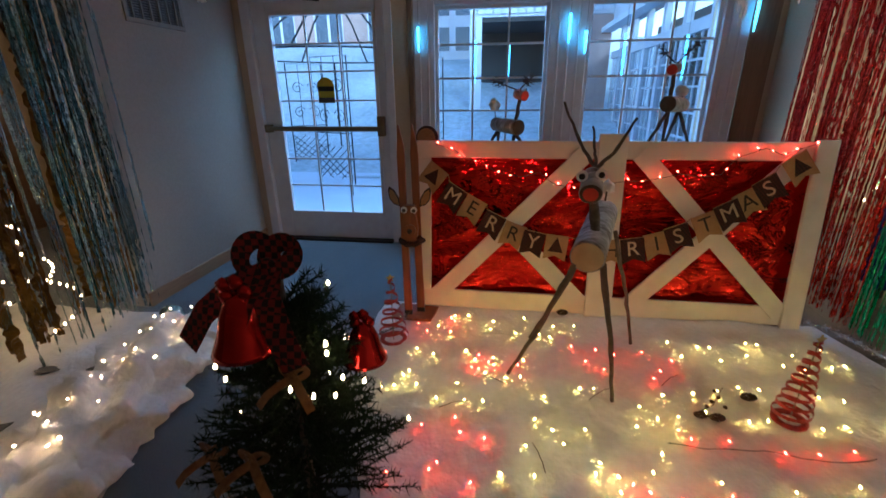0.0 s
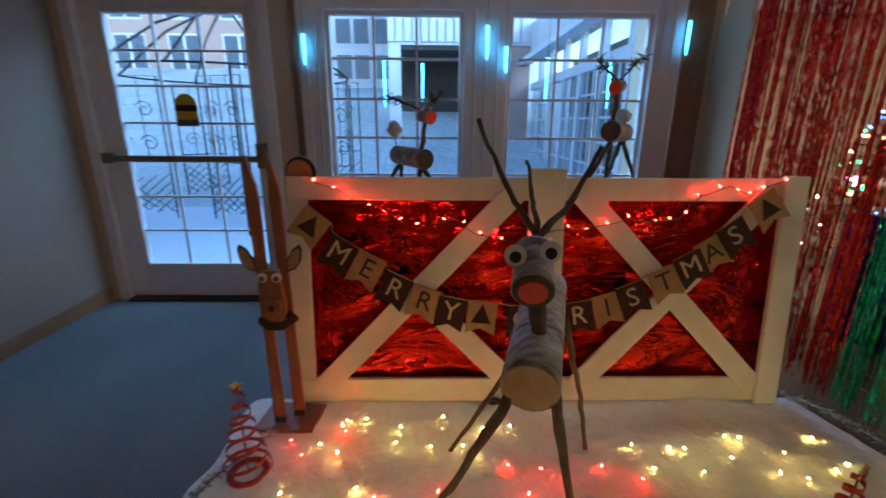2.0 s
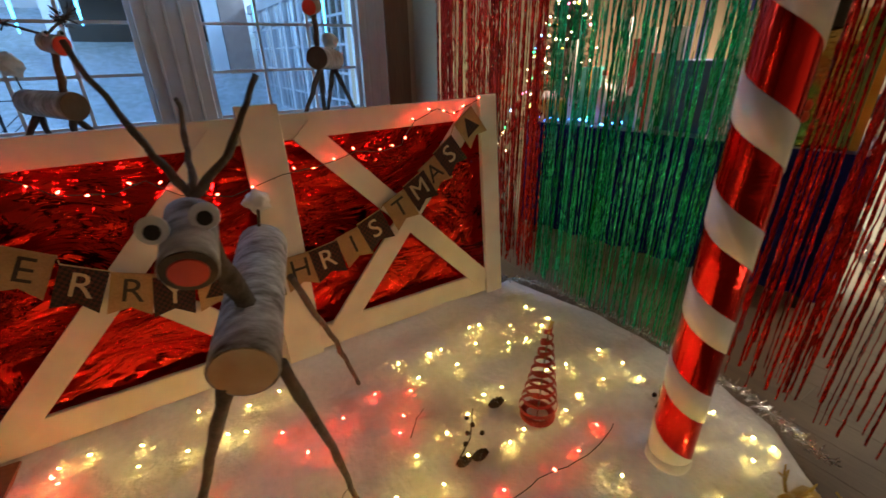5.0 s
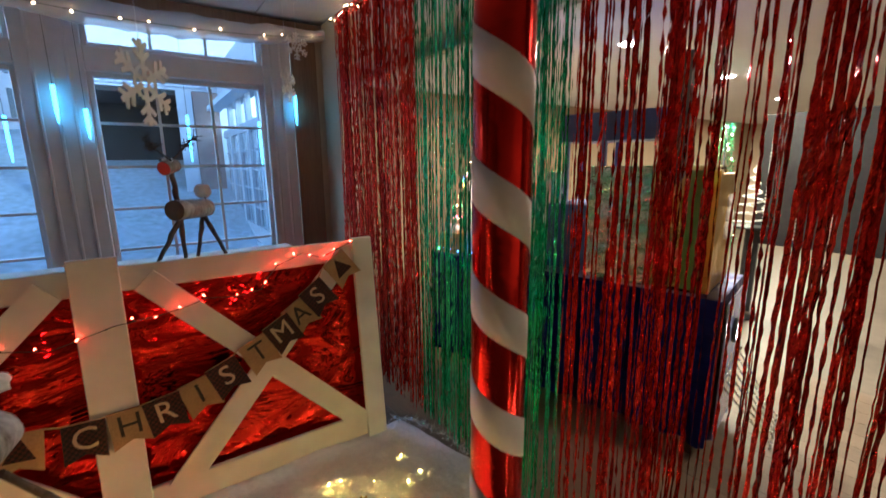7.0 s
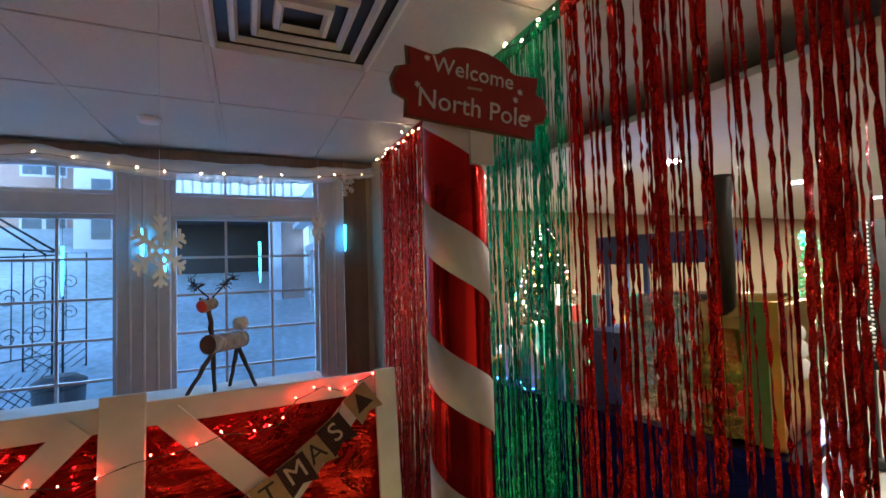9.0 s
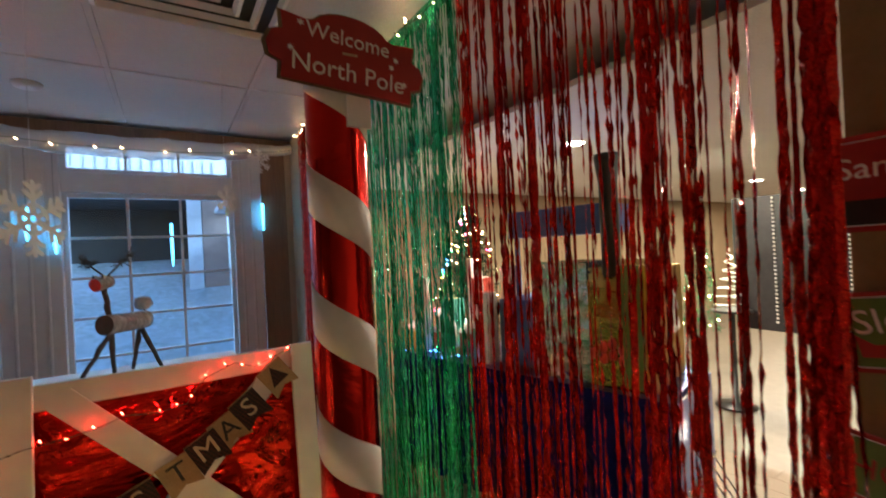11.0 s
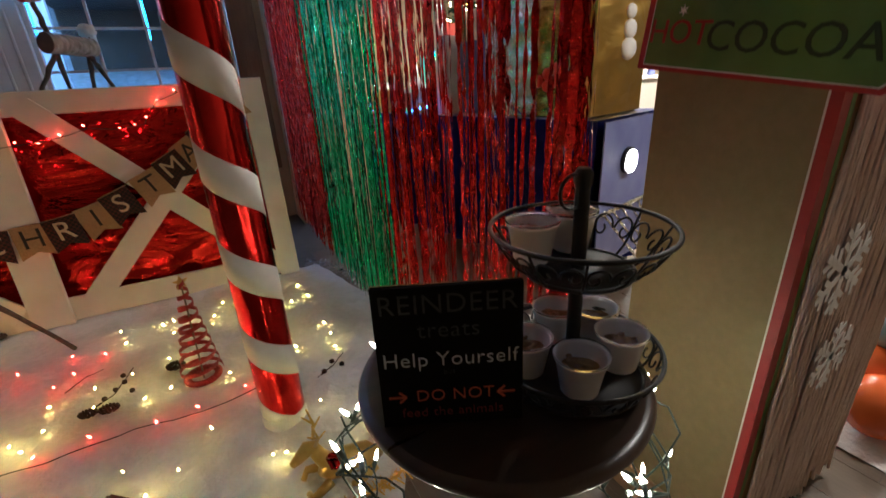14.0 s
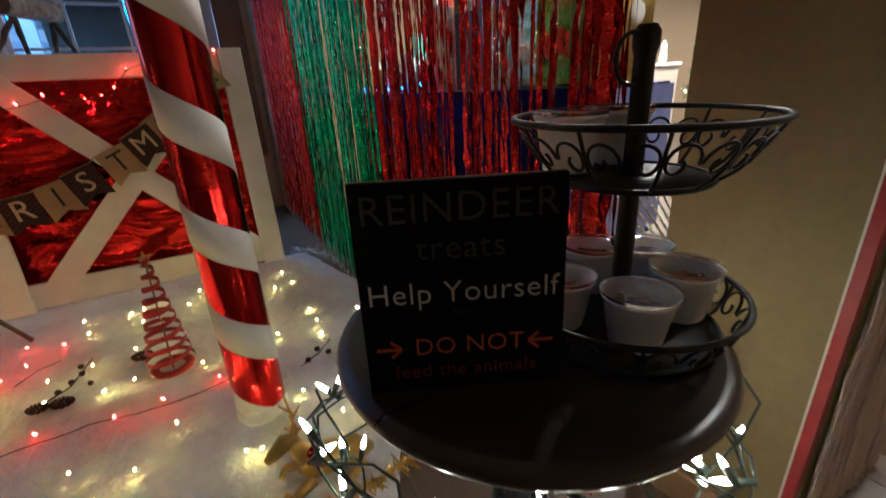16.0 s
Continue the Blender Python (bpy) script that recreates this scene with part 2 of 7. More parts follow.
M_PAPERW = surface("white_cut_paper", (0.70, 0.70, 0.70), (0.80, 0.80, 0.80), 60, 0.85)
M_BRASS = surface("dull_bronze_metal", (0.16, 0.12, 0.07), (0.25, 0.19, 0.11), 20, 0.4, metal=0.8)
M_CONE = surface("brown_pine_cone", (0.03, 0.018, 0.012), (0.09, 0.055, 0.035), 60, 0.85, bump=0.8)
M_WIRE = surface("dark_green_wire", (0.01, 0.018, 0.012), (0.02, 0.035, 0.022), 60, 0.5)
M_YEL = glow("warm_yellow_bulb", (1.0, 0.70, 0.13), 46)
M_RED = glow("red_bulb", (1.0, 0.03, 0.012), 46)
M_WARM = glow("warm_white_bulb", (1.0, 0.62, 0.26), 18)
M_DRIFTB = glow("drift_bulb", (1.0, 0.58, 0.26), 26)
M_MULTI = [glow("blue_bulb", (0.05, 0.2, 1.0), 14), glow("green_bulb", (0.05, 0.9, 0.2), 9), glow("amber_bulb", (1.0, 0.42, 0.04), 16), glow("pink_bulb", (1.0, 0.08, 0.25), 12)]
M_COOL = glow("white_bulb", (1.0, 0.84, 0.50), 27)
M_ICE = glow("icy_blue_led", (0.10, 0.55, 0.95), 2.6)
M_LAMP = glow("ceiling_lamp_lens", (1.0, 0.86, 0.66), 30)


def glass_mat():
    m, n, l, b = mat("window_glass", 0.02)
    b.inputs["Transmission Weight"].default_value, b.inputs["IOR"].default_value = 1.0, 1.45
    b.inputs["Base Color"].default_value = (0.93, 0.97, 1, 1)
    return m


M_GLASS = glass_mat()


# ---- mesh helpers ----
def B():
    return bmesh.new()


def box(bm, a, b, bevel=0.0):
    vs = [bm.verts.new((x, y, z)) for z in (a[2], b[2]) for y in (a[1], b[1]) for x in (a[0], b[0])]
    fs = [bm.faces.new([vs[i] for i in q]) for q in ((0, 2, 3, 1), (4, 5, 7, 6), (0, 1, 5, 4), (2, 6, 7, 3), (0, 4, 6, 2), (1, 3, 7, 5))]
    if bevel:
        es = list({e for f in fs for e in f.edges})
        bmesh.ops.bevel(bm, geom=es, offset=bevel, segments=1, affect="EDGES")
    return bm


def beam(bm, p0, p1, w, th, side=(0, 1, 0)):
    """A board from p0 to p1, th thick along side and w wide across."""
    p0, p1 = Vector(p0), Vector(p1)
    d, s = (p1 - p0).normalized(), Vector(side).normalized()
    u = d.cross(s).normalized()
    vs = []
    for p in (p0, p1):
        for i, j in ((-1, -1), (1, -1), (1, 1), (-1, 1)):
            vs.append(bm.verts.new(p + u * w / 2 * i + s * th / 2 * j))
    for q in ((3, 2, 1, 0), (4, 5, 6, 7), (0, 1, 5, 4), (1, 2, 6, 5), (2, 3, 7, 6), (3, 0, 4, 7)):
        bm.faces.new([vs[i] for i in q])
    return bm


def tube(bm, pts, r, n=8, cap=True):
    """A round bar through points; r is one radius or one per point."""
    pts = [Vector(p) for p in pts]
    rs = r if isinstance(r, (list, tuple)) else [r] * len(pts)
    rings, ref = [], None
    for i, p in enumerate(pts):
        d = (pts[min(i + 1, len(pts) - 1)] - pts[max(i - 1, 0)]).normalized()
        if ref is None:
            ref = d.orthogonal().normalized()
        ref = (ref - d * ref.dot(d)).normalized()
        v = d.cross(ref)
        rings.append([bm.verts.new(p + (ref * math.cos(k * math.tau / n) + v * math.sin(k * math.tau / n)) * rs[i]) for k in range(n)])
    for a, b in zip(rings, rings[1:]):
        for k in range(n):
            bm.faces.new((a[k], a[(k + 1) % n], b[(k + 1) % n], b[k])).smooth = True
    if cap:
        bm.faces.new(rings[0][::-1])
        bm.faces.new(rings[-1])
    return bm


def ball(bm, c, r, sub=1, scale=(1, 1, 1)):
    res = bmesh.ops.create_icosphere(bm, subdivisions=sub, radius=r)
    for v in res["verts"]:
        v.co = Vector((v.co.x * scale[0], v.co.y * scale[1], v.co.z * scale[2])) + Vector(c)
    for f in {f for v in res["verts"] for f in v.link_faces}:
        f.smooth = True
    return bm


def lathe(bm, c, prof, n=24):
    """Turned shape round the z axis through c from (radius, height) pairs."""
    rings = [[bm.verts.new((c[0] + r * math.cos(k * math.tau / n), c[1] + r * math.sin(k * math.tau / n), c[2] + z)) for k in range(n)] for r, z in prof]
    for a, b in zip(rings, rings[1:]):
        for k in range(n):
            bm.faces.new((a[k], a[(k + 1) % n], b[(k + 1) % n], b[k])).smooth = True
    bm.faces.new(rings[0][::-1])
    bm.faces.new(rings[-1])
    return bm


def plate(bm, pts, m, th):
    """A flat outline (x, y) extruded by th along z and laid at the pose m."""
    lo = [bm.verts.new(m @ Vector((x, y, 0))) for x, y in pts]
    hi = [bm.verts.new(m @ Vector((x, y, th))) for x, y in pts]
    bm.faces.new(lo[::-1])
    bm.faces.new(hi)
    for i in range(len(pts)):
        j = (i + 1) % len(pts)
        bm.faces.new((lo[i], lo[j], hi[j], hi[i]))
    return bm


def root_of(ob):
    while ob.parent:
        ob = ob.parent
    return ob


def part(name, bm, material, parent=None, label=""):
    """Links a bmesh (in world coordinates) as one mesh object, under a thing or part where given."""
    me = bpy.data.meshes.new(name)
    if parent is not None:
        o = root_of(parent).location
        bmesh.ops.translate(bm, verts=bm.verts, vec=(-o[0], -o[1], -o[2]))
    bmesh.ops.recalc_face_normals(bm, faces=bm.faces)
    bm.to_mesh(me)
    bm.free()
    me.materials.append(material)
    ob = new(name, me)
    if parent is not None:
        ob.parent = parent
    if label:
        tagged(ob, label)
    return ob


def thing(name, loc, label, category, group="", kind=""):
    ob = new(name)
    ob.empty_display_size = 0.05
    ob.location = loc
    return tagged(ob, label, category, group, kind)


def structure(name, bm, material, label):
    return tagged(part(name, bm, material), label, name.split("_")[0], kind="structure")


def text_bm(body, size, m, depth=0.0008, spacing=1.0, bold=0.0):
    """Lettering in the built-in font, centred, as a bmesh at the pose m."""
    cu = bpy.data.curves.new("lettering", "FONT")
    cu.body, cu.size, cu.extrude, cu.align_x, cu.align_y, cu.space_character = body, size, depth, "CENTER", "CENTER", spacing
    cu.resolution_u, cu.offset = 3, bold
    ob = bpy.data.objects.new("lettering", cu)
    me = bpy.data.meshes.new_from_object(ob)
    bm = bmesh.new()
    bm.from_mesh(me)
    bm.transform(m)
    bpy.data.objects.remove(ob)
    bpy.data.curves.remove(cu)
    bpy.data.meshes.remove(me)
    return bm


rng = random.Random(7)

# ---- structure ----
CEIL, YN, XW, XE = 2.44, 1.31, -1.81, 2.50
wall_n = B()
for a, b in (((XW - 0.15, YN, 0), (-1.74, YN + 0.16, CEIL)), ((-0.43, YN, 0), (-0.25, YN + 0.16, CEIL)), ((2.44, YN, 0), (2.62, YN + 0.16, CEIL)),
             ((-0.25, YN, 0), (2.44, YN + 0.16, 0.42)), ((-0.25, YN, 2.37), (2.44, YN + 0.16, CEIL)), ((-1.74, YN, 2.37), (-0.43, YN + 0.16, CEIL))):
    box(wall_n, a, b)
structure("wall_north", wall_n, M_WALL, "tan painted wall around the glazed door and windows")
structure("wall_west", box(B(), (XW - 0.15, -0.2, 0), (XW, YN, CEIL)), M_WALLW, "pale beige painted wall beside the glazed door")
wall_e = B()
box(wall_e, (XE, 0.98, 0), (XE + 0.12, YN, CEIL))
structure("wall_east_stub", wall_e, M_WALL, "short tan wall return beside the windows")
structure("wall_south", box(B(), (-4.6, -5.2, 0), (13.0, -5.05, CEIL)), M_WALL, "plain tan wall behind the display")
structure("wall_far_east", box(B(), (13.0, -5.05, 0), (13.15, 2.6, CEIL)), M_WALL, "far beige wall of the neighbouring room")
# same paint as the other walls, with dimmer light put into its colour
structure("wall_room_north", box(B(), (2.62, 2.45, 0), (13.0, 2.6, CEIL)), M_WALLDIM, "beige wall of the neighbouring room")
structure("wall_room_west", box(B(), (2.5, YN + 0.16, 0), (2.62, 2.6, CEIL)), M_WALL, "tan wall closing the neighbouring room")
structure("wall_left_room", box(B(), (-4.6, -5.05, 0), (-4.45, 1.6, CEIL)), M_WOOD, "dark brown wall of the side room")
structure("wall_left_back", box(B(), (-4.45, 1.45, 0), (XW - 0.15, 1.6, CEIL)), M_WALL, "tan wall closing the side room")

# suspended ceiling: slabs dropped in a narrow grid, one mesh
ceil = B()
box(ceil, (-4.6, -5.2, CEIL + 0.012), (13.15, YN + 0.16, CEIL + 0.06))
box(ceil, (2.5, YN + 0.16, CEIL + 0.012), (13.15, 2.6, CEIL + 0.06))
box(ceil, (3.3, -5.05, RCEIL), (12.99, 2.44, RCEIL + 0.03))
gx = [1.46 + 0.61 * i for i in range(-10, 4)]
gy = [0.31 + 0.61 * i for i in range(-9, 2)]
for i in range(len(gx) - 1):
    for j in range(len(gy) - 1):
        if i == 10 and j == 7:
            continue
        box(ceil, (gx[i] + 0.014, gy[j] + 0.014, CEIL - 0.001), (gx[i + 1] - 0.014, min(gy[j + 1], YN) - 0.014, CEIL + 0.011))
for x in gx:
    box(ceil, (x - 0.012, -5.05, CEIL - 0.003), (x + 0.012, YN, CEIL + 0.010))
for y in gy[:-1]:
    box(ceil, (-4.4, y - 0.012, CEIL - 0.004), (3.28, y + 0.012, CEIL + 0.009))
structure("ceiling", ceil, M_CEIL, "white suspended ceiling of square acoustic tiles")
structure("trim_ceiling", box(B(), (XW, YN - 0.03, CEIL - 0.075), (XE, YN - 0.002, CEIL - 0.006)), M_WOOD, "brown wooden trim under the ceiling above the windows")

structure("floor_carpet", box(B(), (-4.6, -5.2, -0.12), (0.9, YN + 0.16, 0.0)), M_CARPET, "slate blue-grey carpet floor")
structure("floor_base", box(B(), (0.9, -5.2, -0.12), (13.15, 2.6, -0.006)), M_FLOORB, "pale vinyl floor under the neighbouring room")
bb = B()
box(bb, (XW, -0.2, 0), (XW + 0.015, YN, 0.1), 0.003)
structure("baseboard_west", bb, M_BASE, "oak baseboard along the pale wall")
bb = B()
box(bb, (-0.43, YN - 0.014, 0), (-0.25, YN, 0.1), 0.003)
structure("baseboard_north", bb, M_BASE, "short oak baseboard between door and windows")
bb = B()
box(bb, (2.27, YN - 0.02, 0.42), (2.45, YN - 0.001, 2.36), 0.004)
structure("trim_window_side", bb, M_WOOD, "brown wooden casing beside the window")
structure("trim_window_left", box(B(), (-0.30, YN - 0.016, 0.1), (-0.26, YN - 0.001, 2.36), 0.003), M_WOOD, "narrow brown casing beside the window")


def glazing(name, x0, x1, z0, z1, cols, rows, y, label, bar=0.016):
    """A pane with its own bars and stops."""
    w = thing(name, ((x0 + x1) / 2, y, z0), label, "window", kind="structure")
    fr = B()
    e = 0.028
    for a, b in (((x0 - e, y - 0.025, z0 - e), (x0, y + 0.025, z1 + e)), ((x1, y - 0.025, z0 - e), (x1 + e, y + 0.025, z1 + e)),
                 ((x0, y - 0.025, z0 - e), (x1, y + 0.025, z0)), ((x0, y - 0.025, z1), (x1, y + 0.025, z1 + e))):
        box(fr, a, b, 0.003)
    part("window_frame", fr, M_WHITE, w)
    for i in range(1, cols):
        x = x0 + (x1 - x0) * i / cols
        part("muntin", box(B(), (x - bar / 2, y - 0.012, z0), (x + bar / 2, y + 0.012, z1)), M_WHITE, w)
    for j in range(1, rows):
        z = z0 + (z1 - z0) * j / rows
        part("muntin", box(B(), (x0, y - 0.011, z - bar / 2), (x1, y + 0.011, z + bar / 2)), M_WHITE, w)
    g = part("pane", box(B(), (x0, y - 0.003, z0), (x1, y + 0.003, z1)), M_GLASS, w)
    g.visible_shadow = False
    return w


YG = YN + 0.05
frame_w = B()
for a, b in (((-0.25, YN - 0.012, 0.42), (-0.078, YN + 0.12, 2.37)), ((0.828, YN - 0.012, 0.42), (1.122, YN + 0.12, 2.37)),
             ((2.078, YN - 0.012, 0.42), (2.268, YN + 0.12, 2.37)), ((-0.078, YN - 0.008, 1.998), (0.828, YN + 0.12, 2.13)),
             ((1.122, YN - 0.008, 1.998), (2.078, YN + 0.12, 2.13)), ((-0.078, YN - 0.008, 0.42), (0.828, YN + 0.12, 0.66)),
             ((1.122, YN - 0.008, 0.42), (2.078, YN + 0.12, 0.66)), ((-0.078, YN - 0.008, 2.325), (0.828, YN + 0.12, 2.37)),
             ((1.122, YN - 0.008, 2.325), (2.078, YN + 0.12, 2.37))):
    box(frame_w, a, b, 0.005)
structure("window_surround", frame_w, M_WHITE, "white painted wooden window surround with broad mullions")
ridge = B()
for x in (-0.2, -0.13, 0.90, 0.975, 1.05, 2.13, 2.2):
    box(ridge, (x - 0.009, YN - 0.019, 0.5), (x + 0.009, YN - 0.011, 2.36), 0.004)
structure("trim_mullion_beads", ridge, M_WHITE, "white beaded mouldings on the window mullions")
glazing("window_1", -0.05, 0.80, 0.69, 1.97, 3, 5, YG, "white framed window with three by five panes")
glazing("window_2", 1.15, 2.05, 0.69, 1.97, 3, 5, YG, "white framed window with three by five panes")
glazing("window_3", -0.05, 0.80, 2.158, 2.298, 3, 1, YG, "low white framed transom window")
glazing("window_4", 1.15, 2.05, 2.158, 2.298, 3, 1, YG, "low white framed transom window")
structure("window_sill", box(B(), (-0.25, YN - 0.09, 0.62), (2.27, YN - 0.013, 0.66), 0.006), M_WHITE, "white painted window sill")

# glazed exit door
door = thing("door_1", (-1.05, YG, 0), "closed white door with a large gridded pane and push bar", "door", kind="structure")
leaf = B()
for a, b in (((-1.655, YG - 0.022, 0.02), (-1.53, YG + 0.022, 2.08)), ((-0.575, YG - 0.022, 0.02), (-0.505, YG + 0.022, 2.08)),
             ((-1.53, YG - 0.022, 0.02), (-0.575, YG + 0.022, 0.25)), ((-1.53, YG - 0.022, 2.0), (-0.575, YG + 0.022, 2.08))):
    box(leaf, a, b, 0.003)
part("door_leaf", leaf, M_WHITE, door)
st = B()
for a, b in (((-1.53, YG - 0.028, 0.25), (-1.50, YG + 0.028, 2.0)), ((-0.605, YG - 0.028, 0.25), (-0.575, YG + 0.028, 2.0)),
             ((-1.50, YG - 0.028, 0.25), (-0.605, YG + 0.028, 0.28)), ((-1.50, YG - 0.028, 1.97), (-0.605, YG + 0.028, 2.0))):
    box(st, a, b, 0.003)
part("glazing_stop", st, M_WHITE, door)
for x in (-1.2, -0.905):
    part("muntin", box(B(), (x - 0.007, YG - 0.01, 0.28), (x + 0.007, YG + 0.01, 1.97)), M_WHITE, door)
for z in (0.53, 0.78, 1.03, 1.29, 1.53, 1.75):
    part("muntin", box(B(), (-1.5, YG - 0.009, z - 0.007), (-0.605, YG + 0.009, z + 0.007)), M_WHITE, door)
dp = part("pane", box(B(), (-1.5, YG - 0.003, 0.28), (-0.605, YG + 0.003, 1.97)), M_GLASS, door)
dp.visible_shadow = False
pb = B()
box(pb, (-1.62, YG - 0.085, 1.035), (-0.54, YG - 0.055, 1.075), 0.006)
bar_ = part("push_bar", pb, M_BRASS, door, "dull bronze push bar across the door")
for x in (-1.62, -0.56):
    part("bar_housing", box(B(), (x - 0.035, YG - 0.08, 0.99 if x > -1 else 1.02), (x + 0.03, YG - 0.022, 1.16 if x > -1 else 1.09), 0.006), M_BRASS, door)
frame_d = B()
for a, b in (((-1.74, YN - 0.014, 0), (-1.66, YN + 0.12, 2.37)), ((-0.50, YN - 0.014, 0), (-0.43, YN + 0.12, 2.37)),
             ((-1.66, YN - 0.01, 2.085), (-0.50, YN + 0.12, 2.16)), ((-1.66, YN - 0.01, 2.33), (-0.50, YN + 0.12, 2.37))):
    box(frame_d, a, b, 0.004)
structure("trim_door_frame", frame_d, M_WHITE, "white painted door frame")
glazing("window_5", -1.62, -0.54, 2.19, 2.31, 3, 1, YG, "low transom window above the door")
structure("door_threshold", box(B(), (-1.66, YN - 0.05, 0), (-0.50, YN + 0.13, 0.018), 0.004), M_BLACK, "dark metal door threshold")
cl = thing("door_operator", (-1.2, YN - 0.06, 2.12), "long brown metal door operator box above the door", "door closer")
part("housing", box(B(), (-1.74, YN - 0.13, 2.115), (-0.62, YN - 0.012, 2.245), 0.008), M_WOOD, cl)
part("end_cap", box(B(), (-0.62, YN - 0.128, 2.118), (-0.56, YN - 0.012, 2.242), 0.006), M_BLACKP, cl)
part("arm", tube(B(), [(-1.5, YN - 0.07, 2.115), (-1.28, YN - 0.10, 2.085), (-1.02, YN - 0.03, 2.06)], 0.008), M_BLACK, cl)

# bell-shaped notice on the door pane
nt = thing("door_notice", (-1.06, YG - 0.006, 1.27), "yellow rounded sticker with a black band on the door pane", "notice")
M_YELLOW = surface("yellow_sticker", (0.55, 0.42, 0.02), (0.66, 0.52, 0.04), 30, 0.5)
M_GREY = surface("grey_sticker", (0.05, 0.05, 0.05), (0.10, 0.10, 0.10), 30, 0.5)
out = [(-0.075, 0.0), (0.075, 0.0), (0.075, 0.14)] + [(0.075 * math.cos(a), 0.14 + 0.075 * math.sin(a)) for a in np.linspace(0.2, math.pi - 0.2, 9)] + [(-0.075, 0.14)]
part("sheet", plate(B(), out, pose(-1.06, YG - 0.006, 1.27, 90, 0, 0), 0.002), M_YELLOW, nt)
part("band", box(B(), (-1.135, YG - 0.0115, 1.37), (-0.985, YG - 0.0085, 1.41)), M_BLACKP, nt)
part("base_strip", box(B(), (-1.135, YG - 0.0115, 1.27), (-0.985, YG - 0.0085, 1.315)), M_GREY, nt)

# wall vent
vent = thing("wall_vent", (XW, 0.4, 1.78), "large grey louvred air grille on the pale wall", "vent")
vf = B()
for a, b in (((XW, 0.15, 1.78), (XW + 0.012, 0.67, 1.81)), ((XW, 0.15, 2.27), (XW + 0.012, 0.67, 2.30)), ((XW, 0.15, 1.81), (XW + 0.012, 0.18, 2.27)), ((XW, 0.64, 1.81), (XW + 0.012, 0.67, 2.27))):
    box(vf, a, b, 0.003)
M_VENT = surface("grey_vent_enamel", (0.20, 0.18, 0.15), (0.27, 0.24, 0.20), 20, 0.5)
part("frame", vf, M_VENT, vent)
# black sheet stands for the shade behind the slats
part("shade_backing", box(B(), (XW, 0.18, 1.81), (XW + 0.002, 0.64, 2.27)), M_BLACKP, vent)
for i in range(6):
    y = 0.18 + 0.46 * (i + 0.5) / 6
    part("mullion", box(B(), (XW + 0.002, y - 0.006, 1.81), (XW + 0.011, y + 0.006, 2.27)), M_VENT, vent)
for i in range(30):
    z = 1.82 + 0.44 * i / 29
    part("slat", beam(B(), (XW + 0.006, 0.18, z), (XW + 0.006, 0.64, z), 0.006, 0.003, (0.5, 0, 0.8)), M_VENT, vent)

# ceiling air diffuser of nested square rims
df = thing("ceiling_diffuser", (1.765, -0.605, CEIL), "white square air diffuser of nested rims in the ceiling", "vent")
cx, cy = 1.765, -0.605
for k in range(4):
    h = 0.295 - 0.068 * k
    rim = B()
    loops = [[rim.verts.new((cx + sx * r, cy + sy * r, z)) for sx, sy in ((-1, -1), (1, -1), (1, 1), (-1, 1))]
             for r, z in ((h, CEIL + 0.008), (h - 0.004, CEIL - 0.016), (h - 0.020, CEIL - 0.026), (h - 0.030, CEIL - 0.004))]
    for a, b in zip(loops, loops[1:]):
        for i in range(4):
            rim.faces.new((a[i], a[(i + 1) % 4], b[(i + 1) % 4], b[i]))
    part("rim", rim, M_WHITE, df)
# black sheet paints the shaded slots between the rims
part("shade_backing", box(B(), (cx - 0.29, cy - 0.29, CEIL + 0.0095), (cx + 0.29, cy + 0.29, CEIL + 0.0115)), M_BLACKP, df)
dm = thing("dome_camera", (1.13, -0.64, CEIL), "small black dome camera on the ceiling", "camera dome")
part("ring", lathe(B(), (1.13, -0.64, CEIL - 0.014), [(0.05, 0), (0.056, 0.006), (0.056, 0.013)], 24), M_WHITE, dm)
part("dome", ball(B(), (1.13, -0.64, CEIL - 0.014), 0.042, 3, (1, 1, 0.75)), M_BLACKP, dm)
sd = thing("smoke_detector", (1.12, 0.66, CEIL), "small round white smoke detector on the ceiling", "detector")
part("body", lathe(B(), (1.12, 0.66, CEIL - 0.028), [(0.03, 0), (0.05, 0.006), (0.058, 0.018), (0.06, 0.028)], 24), M_WHITE, sd)
# fixtures for the lamps, the added unseen row included
for lx, ly in LAMPS + LAMPS_ADDED:
    lp = thing("ceiling_lamp", (lx, ly, RCEIL), "round recessed ceiling lamp, lit warm white", "ceiling lamp", "room lamps")
    part("ring", lathe(B(), (lx, ly, RCEIL - 0.012), [(0.075, 0), (0.088, 0.004), (0.09, 0.012)], 24), M_WHITE, lp)
    part("lens", lathe(B(), (lx, ly, RCEIL - 0.018), [(0.055, 0), (0.066, 0.003), (0.068, 0.006)], 24), M_LAMP, lp)

# ---- outside ----
M_SNOWOUT = surface("fresh_snow", (0.70, 0.76, 0.84), (0.80, 0.85, 0.92), 3, 0.9, bump=0.3, bscale=8, big=0.2)
M_SNOWLAWN = surface("thin_snow_on_grass", (0.34, 0.40, 0.38), (0.72, 0.78, 0.84), 9, 0.95, bump=0.5, bscale=16, big=0.5)
M_BRICKOUT = surface("pinkish_stucco", (0.42, 0.30, 0.26), (0.50, 0.37, 0.32), 8, 0.9, bump=0.2)
M_SIDING = surface("white_siding", (0.62, 0.65, 0.70), (0.72, 0.75, 0.80), 8, 0.7)
M_DARKGLASS = surface("dim_far_glass", (0.07, 0.09, 0.12), (0.14, 0.17, 0.22), 5, 0.08)
